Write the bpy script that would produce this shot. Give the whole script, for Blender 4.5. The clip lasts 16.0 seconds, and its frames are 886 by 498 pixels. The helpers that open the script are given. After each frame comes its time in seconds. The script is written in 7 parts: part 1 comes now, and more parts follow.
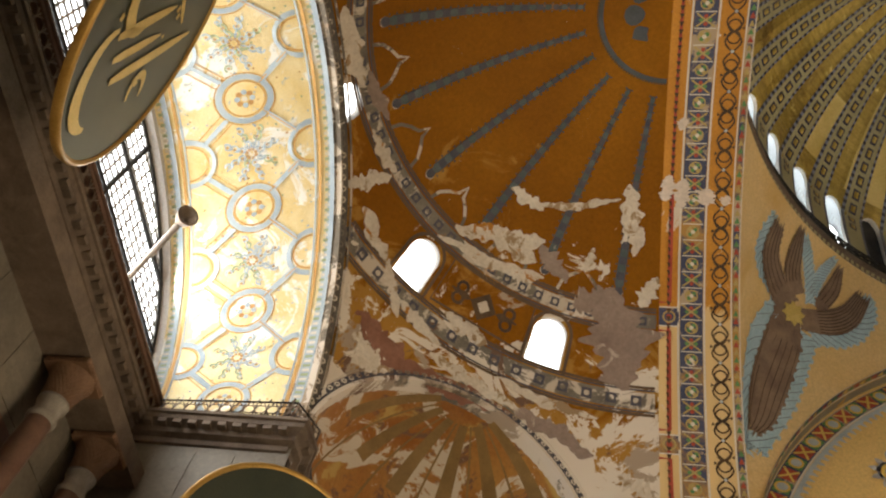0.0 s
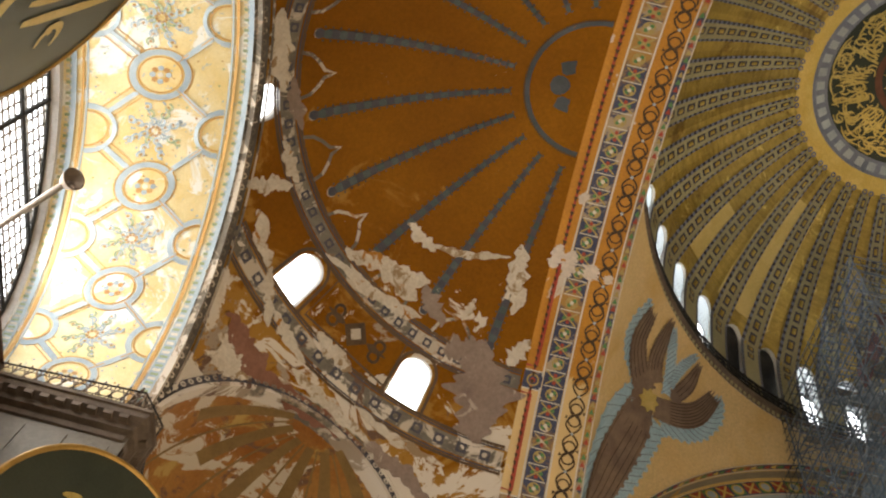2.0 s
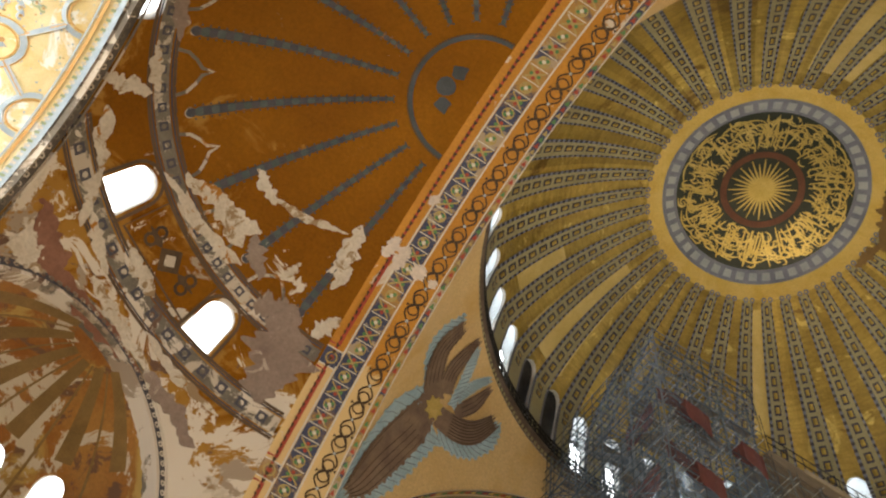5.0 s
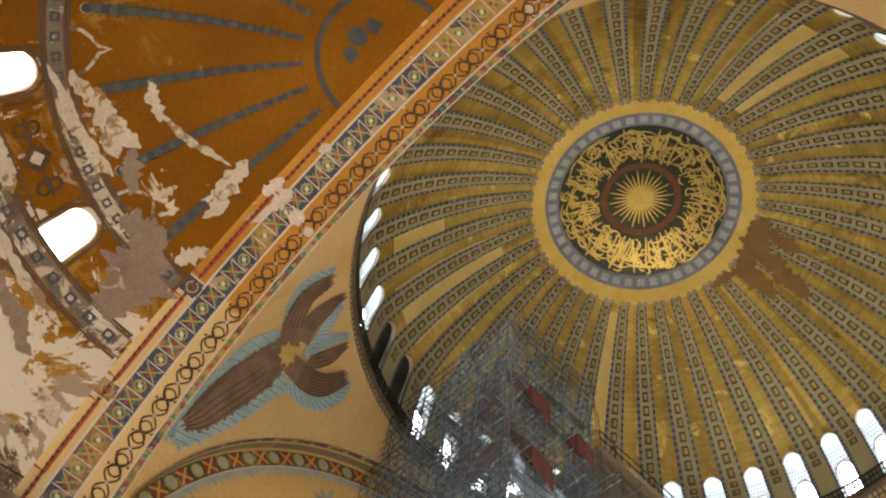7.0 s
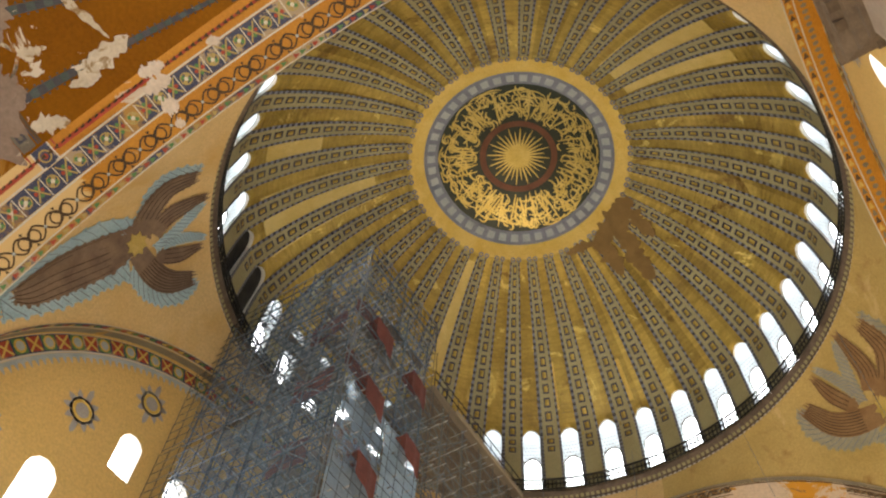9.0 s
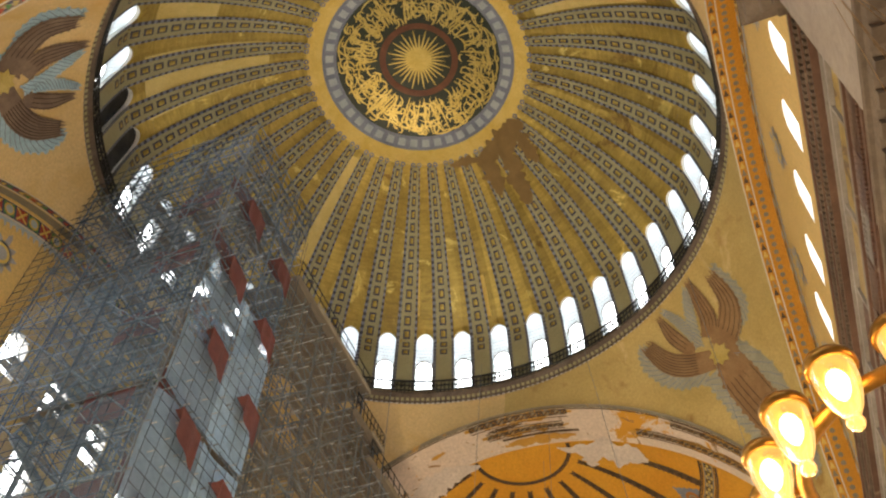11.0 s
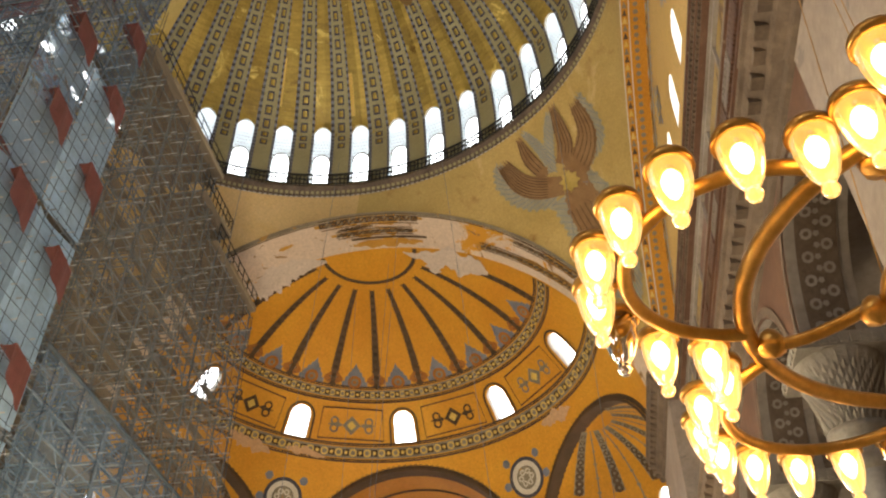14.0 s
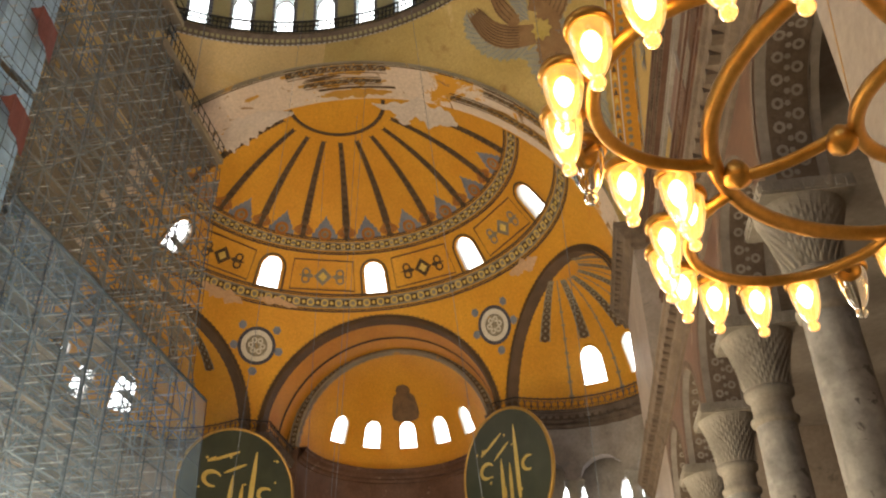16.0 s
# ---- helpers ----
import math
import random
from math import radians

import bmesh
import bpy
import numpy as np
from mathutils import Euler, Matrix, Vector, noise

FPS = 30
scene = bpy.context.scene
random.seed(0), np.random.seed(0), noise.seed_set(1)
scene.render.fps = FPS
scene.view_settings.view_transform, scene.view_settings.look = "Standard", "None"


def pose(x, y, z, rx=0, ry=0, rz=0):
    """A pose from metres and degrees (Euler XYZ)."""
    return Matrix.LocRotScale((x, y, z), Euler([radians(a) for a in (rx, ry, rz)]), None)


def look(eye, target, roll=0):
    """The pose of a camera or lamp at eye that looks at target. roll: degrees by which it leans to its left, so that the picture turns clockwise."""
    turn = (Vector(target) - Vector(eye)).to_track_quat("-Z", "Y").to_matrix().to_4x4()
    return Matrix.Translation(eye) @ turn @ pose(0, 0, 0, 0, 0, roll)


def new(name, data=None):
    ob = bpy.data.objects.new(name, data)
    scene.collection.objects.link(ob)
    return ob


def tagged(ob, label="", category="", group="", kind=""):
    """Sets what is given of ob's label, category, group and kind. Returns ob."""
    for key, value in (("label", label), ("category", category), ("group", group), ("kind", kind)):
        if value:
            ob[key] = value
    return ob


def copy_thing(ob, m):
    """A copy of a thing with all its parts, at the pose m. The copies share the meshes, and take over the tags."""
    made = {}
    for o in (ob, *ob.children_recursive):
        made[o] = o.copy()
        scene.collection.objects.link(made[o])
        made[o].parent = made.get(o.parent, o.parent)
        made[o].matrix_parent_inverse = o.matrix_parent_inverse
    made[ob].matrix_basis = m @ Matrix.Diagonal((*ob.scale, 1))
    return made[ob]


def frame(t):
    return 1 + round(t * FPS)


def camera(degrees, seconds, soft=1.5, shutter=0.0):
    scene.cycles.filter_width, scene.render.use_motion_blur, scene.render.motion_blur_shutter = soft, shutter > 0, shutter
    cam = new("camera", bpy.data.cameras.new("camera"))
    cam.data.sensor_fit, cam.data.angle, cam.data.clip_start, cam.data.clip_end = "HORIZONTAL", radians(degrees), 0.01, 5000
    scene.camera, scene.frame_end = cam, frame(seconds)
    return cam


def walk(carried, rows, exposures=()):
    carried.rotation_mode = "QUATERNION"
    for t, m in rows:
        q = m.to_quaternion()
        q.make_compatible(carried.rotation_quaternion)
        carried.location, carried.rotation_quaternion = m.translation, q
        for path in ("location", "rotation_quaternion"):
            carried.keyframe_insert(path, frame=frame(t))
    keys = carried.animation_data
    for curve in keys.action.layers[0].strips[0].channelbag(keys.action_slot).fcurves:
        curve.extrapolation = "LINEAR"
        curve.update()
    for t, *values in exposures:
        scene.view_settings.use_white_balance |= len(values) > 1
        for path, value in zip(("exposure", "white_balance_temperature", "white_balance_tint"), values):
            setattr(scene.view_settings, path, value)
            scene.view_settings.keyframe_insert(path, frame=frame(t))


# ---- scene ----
cam = camera(52.5, 16.0, soft=2.15)
PATH = [
    (0.0, pose(-21.373, -11.125, 1.780, 147.976, -9.116, 3.411)),
    (0.5, pose(-21.373, -11.125, 1.780, 149.030, -9.049, 0.188)),
    (1.0, pose(-21.373, -11.125, 1.780, 150.169, -8.999, -3.528)),
    (1.5, pose(-21.373, -11.125, 1.780, 151.191, -8.988, -7.008)),
    (2.0, pose(-21.373, -11.125, 1.780, 152.239, -8.993, -10.833)),
    (2.5, pose(-21.373, -11.125, 1.780, 153.014, -8.931, -14.196)),
    (3.0, pose(-21.373, -11.125, 1.780, 153.641, -8.804, -17.870)),
    (3.5, pose(-21.373, -11.125, 1.780, 153.950, -8.599, -21.251)),
    (4.0, pose(-21.373, -11.125, 1.780, 154.079, -8.369, -24.840)),
    (6.5, pose(-21.373, -11.125, 1.780, 153.402, -6.078, -40.933)),
    (7.0, pose(-21.373, -11.125, 1.780, 153.004, -5.389, -44.271)),
    (7.5, pose(-21.373, -11.125, 1.780, 152.452, -4.745, -47.433)),
    (8.0, pose(-21.373, -11.125, 1.780, 151.654, -4.090, -50.962)),
    (8.5, pose(-21.373, -11.125, 1.780, 150.748, -3.591, -54.296)),
    (9.0, pose(-21.373, -11.125, 1.780, 149.590, -3.042, -57.667)),
    (11.5, pose(-21.315, -11.125, 1.792, 141.995, -1.150, -71.899)),
    (12.0, pose(-21.265, -11.125, 1.808, 140.091, -0.911, -74.374)),
    (12.5, pose(-21.215, -11.125, 1.804, 138.213, -0.789, -76.435)),
    (13.0, pose(-21.183, -11.125, 1.788, 136.049, -0.566, -78.254)),
    (13.5, pose(-21.146, -11.125, 1.778, 133.928, -0.229, -79.518)),
    (14.0, pose(-21.112, -11.125, 1.764, 131.567, 0.229, -80.519)),
    (14.5, pose(-21.085, -11.125, 1.749, 129.307, 0.745, -81.084)),
    (15.0, pose(-21.056, -11.125, 1.727, 126.870, 1.123, -81.517)),
    (15.5, pose(-21.030, -11.125, 1.708, 124.610, 1.376, -81.776)),
    (16.0, pose(-21.000, -11.125, 1.700, 122.254, 1.469, -81.983)),
]
EXPOSURES = [(0.0, -0.3), (4.0, -0.2), (8.0, 0.1), (12.5, 0.15), (14.5, 0.07), (16.0, -0.02)]
walk(cam, PATH, EXPOSURES)

# ---------------------------------------------------------------- world and lights
world = bpy.data.worlds.new("sky")
scene.world = world
world.use_nodes = True
wn = world.node_tree
sky = wn.nodes.new("ShaderNodeTexSky")
sky.sky_type, sky.sun_disc = "NISHITA", False
sky.sun_elevation, sky.sun_rotation = radians(48), radians(215)
wn.links.new(sky.outputs[0], wn.nodes["Background"].inputs[0])
wn.nodes["Background"].inputs[1].default_value = 0.12

sun = new("sun", bpy.data.lights.new("sun", "SUN"))
sun.data.energy, sun.data.angle, sun.data.color = 3.0, radians(0.5), (1.0, 0.95, 0.86)
sun.matrix_world = look((-40, -60, 80), (0, 0, 0))


def lamp_area(name, eye, target, sx, sy, watts, colour):
    data = bpy.data.lights.new(name, "AREA")
    data.shape, data.size, data.size_y, data.energy, data.color = "RECTANGLE", sx, sy, watts, colour
    ob = new(name, data)
    ob.matrix_world = look(eye, target)
    return ob


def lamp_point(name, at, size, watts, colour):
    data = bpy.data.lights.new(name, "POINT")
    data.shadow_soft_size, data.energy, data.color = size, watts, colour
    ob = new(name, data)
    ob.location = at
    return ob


# daylight of the great west window
lamp_area("west_window_daylight", (-36.45, 0, 25.6), (0, 0, 25.6), 14, 3.4, 2300, (1.0, 0.97, 0.9))
# warm fill lamps added in the nave, for lamp rings out of view
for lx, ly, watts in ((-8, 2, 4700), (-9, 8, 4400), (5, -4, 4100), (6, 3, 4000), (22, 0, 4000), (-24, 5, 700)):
    lamp_point("nave_fill_lamp", (lx, ly, 5.2), 1.2, watts, (1.0, 0.83, 0.56))


# ---------------------------------------------------------------- materials
def ramp(nt, fac, stops):
    n = nt.nodes.new("ShaderNodeValToRGB")
    els = n.color_ramp.elements
    while len(els) < len(stops):
        els.new(0.5)
    for el, (p, c) in zip(els, stops):
        el.position, el.color = p, (*c, 1) if len(c) == 3 else c
    nt.links.new(fac, n.inputs[0])
    return n.outputs[0]


def noise_node(nt, scale, detail=6, rough=0.6, dist=0.0, stretch=None):
    tc = nt.nodes.new("ShaderNodeTexCoord")
    n = nt.nodes.new("ShaderNodeTexNoise")
    n.inputs["Scale"].default_value, n.inputs["Detail"].default_value = scale, detail
    n.inputs["Roughness"].default_value, n.inputs["Distortion"].default_value = rough, dist
    src = tc.outputs["Object"]
    if stretch:
        mp = nt.nodes.new("ShaderNodeMapping")
        mp.inputs["Scale"].default_value = stretch
        nt.links.new(src, mp.inputs[0])
        src = mp.outputs[0]
    nt.links.new(src, n.inputs["Vector"])
    return n.outputs["Fac"]


def mix(nt, fac, a, b, mode="MIX"):
    n = nt.nodes.new("ShaderNodeMix")
    n.data_type, n.blend_type = "RGBA", mode
    for sock, v in ((0, fac), (6, a), (7, b)):
        if isinstance(v, (int, float)):
            n.inputs[sock].default_value = v
        elif isinstance(v, tuple):
            n.inputs[sock].default_value = (*v, 1)
        else:
            nt.links.new(v, n.inputs[sock])
    return n.outputs[2]


def surface(name, c1, c2, scale=0.6, rough=0.7, metal=0.0, bump=0.25, grain=14.0, worn=None, island=0.0, spots=None):
    """c1 to c2 in broad clouds, a fine grain, and worn places: (colour, noise scale, threshold, softness)."""
    m = bpy.data.materials.new(name)
    m.use_nodes = True
    nt = m.node_tree
    b = nt.nodes["Principled BSDF"]
    big = noise_node(nt, scale, 5, 0.6, 0.4)
    col = ramp(nt, big, ((0.3, c1), (0.7, c2)))
    fine = noise_node(nt, grain, 8, 0.7)
    shade = ramp(nt, fine, ((0.25, (0.72, 0.72, 0.72)), (0.75, (1.12, 1.12, 1.12))))
    col = mix(nt, 1.0, col, shade, "MULTIPLY")
    if island:
        g = nt.nodes.new("ShaderNodeNewGeometry")
        tint = ramp(nt, g.outputs["Random Per Island"], ((0.0, (1 - island,) * 3), (1.0, (1 + island,) * 3)))
        col = mix(nt, 1.0, col, tint, "MULTIPLY")
    for w in (worn or ()):
        c, sc, th, so = w[:4]
        f = noise_node(nt, sc, 9, 0.68, 0.8)
        if len(w) > 4:  # more wear below a height and along a side: (z0, z1, gain)
            z0, z1, gain = w[4]
            tc = nt.nodes.new("ShaderNodeTexCoord")
            sp = nt.nodes.new("ShaderNodeSeparateXYZ")
            nt.links.new(tc.outputs["Object"], sp.inputs[0])
            mr = nt.nodes.new("ShaderNodeMapRange")
            nt.links.new(sp.outputs["Z"], mr.inputs[0])
            for i, v in enumerate((z0, z1, gain, -gain)):
                mr.inputs[i + 1].default_value = v
            ad = nt.nodes.new("ShaderNodeMath")
            nt.links.new(f, ad.inputs[0])
            nt.links.new(mr.outputs[0], ad.inputs[1])
            f = ad.outputs[0]
        k = ramp(nt, f, ((th, (0, 0, 0)), (min(th + so, 1), (1, 1, 1))))
        col = mix(nt, k, col, c)
    nt.links.new(col, b.inputs["Base Color"])
    b.inputs["Roughness"].default_value, b.inputs["Metallic"].default_value = rough, metal
    b.inputs["Specular IOR Level"].default_value = 0.3
    if bump:
        bn = nt.nodes.new("ShaderNodeBump")
        bn.inputs["Strength"].default_value, bn.inputs["Distance"].default_value = bump, 0.05
        nt.links.new(fine, bn.inputs["Height"])
        nt.links.new(bn.outputs[0], b.inputs["Normal"])
    return m


def glowing(name, colour, strength):
    m = bpy.data.materials.new(name)
    m.use_nodes = True
    b = m.node_tree.nodes["Principled BSDF"]
    b.inputs["Base Color"].default_value = (*colour, 1)
    b.inputs["Emission Color"].default_value = (*colour, 1)
    b.inputs["Emission Strength"].default_value = strength
    return m


PLASTER = (0.62, 0.52, 0.42)
M_DOME = surface("dome_gold", (0.32, 0.22, 0.046), (0.56, 0.40, 0.10), 0.22, 0.34, 0.45, 0.3, 7,
                 worn=(((0.24, 0.15, 0.04), 0.28, 0.60, 0.05), ((0.70, 0.54, 0.16), 0.5, 0.60, 0.03), ((0.28, 0.19, 0.06), 0.12, 0.56, 0.12)))
def gores(m, count, low, high):
    """Each gore round the object's axis takes a tone of its own, with fine rows of tesserae along it."""
    nt = m.node_tree
    b = nt.nodes["Principled BSDF"]
    col = b.inputs["Base Color"].links[0].from_socket
    tc = nt.nodes.new("ShaderNodeTexCoord")
    ang = nt.nodes.new("ShaderNodeTexGradient")
    ang.gradient_type = "RADIAL"
    nt.links.new(tc.outputs["Object"], ang.inputs[0])
    mul, fl, wn_ = nt.nodes.new("ShaderNodeMath"), nt.nodes.new("ShaderNodeMath"), nt.nodes.new("ShaderNodeTexWhiteNoise")
    mul.operation, fl.operation, wn_.noise_dimensions = "MULTIPLY", "FLOOR", "1D"
    mul.inputs[1].default_value = count
    nt.links.new(ang.outputs["Fac"], mul.inputs[0])
    nt.links.new(mul.outputs[0], fl.inputs[0])
    nt.links.new(fl.outputs[0], wn_.inputs["W"])
    tone = ramp(nt, wn_.outputs["Value"], ((0.0, low), (1.0, high)))
    col = mix(nt, 1.0, col, tone, "MULTIPLY")
    rows_ = ramp(nt, noise_node(nt, 1.6, 4, 0.7, 0.0, (0.5, 0.5, 5.0)), ((0.35, (0.8, 0.8, 0.78)), (0.65, (1.14, 1.13, 1.1))))
    nt.links.new(mix(nt, 1.0, col, rows_, "MULTIPLY"), b.inputs["Base Color"])


gores(M_DOME, 40, (0.80, 0.78, 0.72), (1.22, 1.20, 1.14))
M_RIB = surface("rib_ground", (0.32, 0.275, 0.135), (0.42, 0.37, 0.20), 0.5, 0.5, 0.1, 0.2)
M_BLUE = surface("blue_grey_paint", (0.16, 0.17, 0.21), (0.27, 0.28, 0.32), 0.7, 0.7)
M_DARK = surface("dark_blue_paint", (0.05, 0.05, 0.07), (0.10, 0.09, 0.10), 0.7, 0.7)
FLAKED = (((0.34, 0.26, 0.19), 0.34, 0.575, 0.03, (25.0, 37.0, 0.11)),
          ((0.15, 0.085, 0.055), 0.55, 0.615, 0.03, (24.0, 36.5, 0.10)),
          ((0.62, 0.54, 0.45), 0.40, 0.59, 0.012, (27.5, 37.0, 0.10)))
M_WEST = surface("west_semidome_orange", (0.19, 0.066, 0.002), (0.275, 0.106, 0.004), 0.18, 0.6, 0.0, 0.25, 7,
                 worn=(((0.34, 0.17, 0.03), 0.30, 0.52, 0.06, (28.0, 36.0, 0.13)), *FLAKED))
M_WEST.node_tree.nodes["Principled BSDF"].inputs["Specular IOR Level"].default_value = 0.1
M_CONCH = surface("west_conch_orange", (0.27, 0.085, 0.006), (0.40, 0.19, 0.04), 0.35, 0.65, 0, 0.3, 7,
                  worn=(((0.16, 0.08, 0.04), 0.7, 0.55, 0.05), ((0.44, 0.28, 0.07), 0.3, 0.54, 0.06), ((0.54, 0.45, 0.34), 0.5, 0.535, 0.02)))
M_EAST = surface("east_semidome_yellow", (0.66, 0.29, 0.02), (0.76, 0.38, 0.035), 0.18, 0.55, 0.1, 0.15, 7,
                 worn=(((0.58, 0.22, 0.03), 0.5, 0.64, 0.08),))
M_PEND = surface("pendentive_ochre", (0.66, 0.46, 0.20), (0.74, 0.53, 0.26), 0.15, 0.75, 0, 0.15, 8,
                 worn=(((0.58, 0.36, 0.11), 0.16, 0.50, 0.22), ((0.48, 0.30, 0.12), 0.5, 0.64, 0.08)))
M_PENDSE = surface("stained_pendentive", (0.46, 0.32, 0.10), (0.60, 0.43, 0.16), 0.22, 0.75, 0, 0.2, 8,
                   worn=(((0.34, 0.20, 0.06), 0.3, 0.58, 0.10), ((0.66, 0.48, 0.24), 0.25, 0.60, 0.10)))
M_TYMP = surface("tympanum_yellow", (0.70, 0.46, 0.15), (0.78, 0.54, 0.21), 0.15, 0.75, 0, 0.12, 8)
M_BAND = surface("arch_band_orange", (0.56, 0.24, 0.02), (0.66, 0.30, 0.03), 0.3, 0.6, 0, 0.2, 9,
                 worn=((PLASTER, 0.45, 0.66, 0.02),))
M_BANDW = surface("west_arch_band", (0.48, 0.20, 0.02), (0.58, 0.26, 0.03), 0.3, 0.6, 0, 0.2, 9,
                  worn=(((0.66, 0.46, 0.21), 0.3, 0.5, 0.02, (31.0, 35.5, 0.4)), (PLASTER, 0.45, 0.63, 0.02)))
# paler gold and wider whitish patches carry the window's glare in their colour
M_MOSAIC = surface("mosaic_gold", (0.74, 0.55, 0.22), (0.84, 0.72, 0.44), 0.9, 0.4, 0.15, 0.5, 30,
                   worn=(((0.82, 0.80, 0.74), 0.5, 0.53, 0.04), ((0.45, 0.46, 0.42), 1.6, 0.62, 0.04)))
M_PALEBLUE = surface("pale_blue_mosaic", (0.36, 0.42, 0.46), (0.52, 0.56, 0.56), 1.2, 0.5, 0, 0.4, 30)
M_MARBLE = surface("grey_marble", (0.23, 0.195, 0.17), (0.38, 0.335, 0.295), 0.5, 0.45, 0, 0.1, 5,
                   worn=(((0.18, 0.16, 0.15), 0.9, 0.62, 0.08),))
M_BROWN = surface("brown_marble", (0.10, 0.05, 0.034), (0.18, 0.10, 0.065), 0.6, 0.45, 0, 0.1, 5,
                  worn=(((0.30, 0.22, 0.16), 0.8, 0.61, 0.06),))
M_PALE = surface("pale_marble", (0.50, 0.46, 0.42), (0.62, 0.58, 0.53), 0.5, 0.5, 0, 0.15, 8)
M_CORNICE = surface("cornice_stone", (0.105, 0.075, 0.055), (0.20, 0.145, 0.105), 1.5, 0.7, 0, 0.5, 12)
M_FLOOR = surface("floor_marble", (0.30, 0.28, 0.26), (0.44, 0.41, 0.38), 0.4, 0.3, 0, 0.05, 4)
M_IRON = surface("dark_iron", (0.03, 0.03, 0.03), (0.06, 0.055, 0.05), 2, 0.55, 0.6, 0.1)
M_PIER = surface("pier_marble", (0.28, 0.225, 0.19), (0.42, 0.35, 0.30), 0.4, 0.5, 0, 0.12, 6, worn=(((0.22, 0.19, 0.17), 0.7, 0.6, 0.06),))
M_SKY = glowing("bright_sky", (0.93, 0.97, 1.0), 6.0)
M_EARCH = surface("east_arch_plaster", (0.66, 0.52, 0.40), (0.74, 0.60, 0.48), 0.3, 0.8, 0, 0.25, 6,
                  worn=(((0.62, 0.30, 0.03), 0.22, 0.56, 0.02), ((0.30, 0.17, 0.07), 0.8, 0.62, 0.03)))


# ---------------------------------------------------------------- mesh helpers
def part(name, bm, material, parent=None, label="", smooth=True):
    me = bpy.data.meshes.new(name)
    bm.normal_update()
    bm.to_mesh(me)
    bm.free()
    for m in (material if isinstance(material, (list, tuple)) else [material]):
        me.materials.append(m)
    if smooth:
        for p in me.polygons:
            p.use_smooth = True
    ob = new(name, me)
    if parent:
        ob.parent = parent
    if label:
        ob["label"] = label
    return ob


def share(ob, m, parent=None):
    """Another object on the same mesh."""
    o = new(ob.name.split(".")[0], ob.data)
    o.matrix_basis = m
    o.parent = parent or ob.parent
    return o


def thing(name, label, category, group="", kind="", at=(0, 0, 0)):
    ob = new(name)
    ob.location = at
    ob.empty_display_size = 0.1
    return tagged(ob, label, category, group, kind)


def grid(bm, f, us, vs, mat=0, flip=False):
    rows_ = [[bm.verts.new(f(u, v)) for u in us] for v in vs]
    for r0, r1 in zip(rows_, rows_[1:]):
        for i in range(len(us) - 1):
            q = (r0[i], r0[i + 1], r1[i + 1], r1[i])
            fc = bm.faces.new(q[::-1] if flip else q)
            fc.material_index = mat


def lin(a, b, n):
    return [a + (b - a) * i / n for i in range(n + 1)]


def box(bm, x0, x1, y0, y1, z0, z1, m=None, mat=0):
    vs = [bm.verts.new((m @ Vector(p)) if m else p) for p in
          ((x0, y0, z0), (x1, y0, z0), (x1, y1, z0), (x0, y1, z0), (x0, y0, z1), (x1, y0, z1), (x1, y1, z1), (x0, y1, z1))]
    for q in ((3, 2, 1, 0), (4, 5, 6, 7), (0, 1, 5, 4), (1, 2, 6, 5), (2, 3, 7, 6), (3, 0, 4, 7)):
        bm.faces.new([vs[i] for i in q]).material_index = mat


def beam(bm, a, b, r, n=4, mat=0, r2=None):
    a, b = Vector(a), Vector(b)
    q = (b - a).to_track_quat("Z", "Y")
    r2 = r if r2 is None else r2
    r0 = [bm.verts.new(a + q @ Vector((r * math.cos(k * math.tau / n), r * math.sin(k * math.tau / n), 0))) for k in range(n)]
    r1 = [bm.verts.new(b + q @ Vector((r2 * math.cos(k * math.tau / n), r2 * math.sin(k * math.tau / n), 0))) for k in range(n)]
    for k in range(n):
        bm.faces.new((r0[k], r0[(k + 1) % n], r1[(k + 1) % n], r1[k])).material_index = mat
    bm.faces.new(r0[::-1]).material_index = mat
    bm.faces.new(r1).material_index = mat


def lathe(bm, profile, n=24, m=None, mat=0, a0=0.0, a1=math.tau):
    full = abs(a1 - a0 - math.tau) < 1e-6
    steps = n if full else n + 1
    ring = []
    for r, z in profile:
        row = []
        for k in range(steps):
            a = a0 + (a1 - a0) * k / n
            p = Vector((r * math.cos(a), r * math.sin(a), z))
            row.append(bm.verts.new(m @ p if m else p))
        ring.append(row)
    for r0, r1 in zip(ring, ring[1:]):
        for k in range(n):
            j = (k + 1) % steps
            bm.faces.new((r0[k], r0[j], r1[j], r1[k])).material_index = mat


def tube(bm, pts, r, n=6, closed=False, mat=0):
    pts = [Vector(p) for p in pts]
    N, rings = len(pts), []
    for i, p in enumerate(pts):
        d = (pts[(i + 1) % N] - pts[i - 1]) if closed or 0 < i < N - 1 else (pts[min(i + 1, N - 1)] - pts[max(i - 1, 0)])
        q = d.to_track_quat("Z", "Y")
        rings.append([bm.verts.new(p + q @ Vector((r * math.cos(k * math.tau / n), r * math.sin(k * math.tau / n), 0))) for k in range(n)])
    for i in range(N if closed else N - 1):
        a, b = rings[i], rings[(i + 1) % N]
        for k in range(n):
            bm.faces.new((a[k], a[(k + 1) % n], b[(k + 1) % n], b[k])).material_index = mat


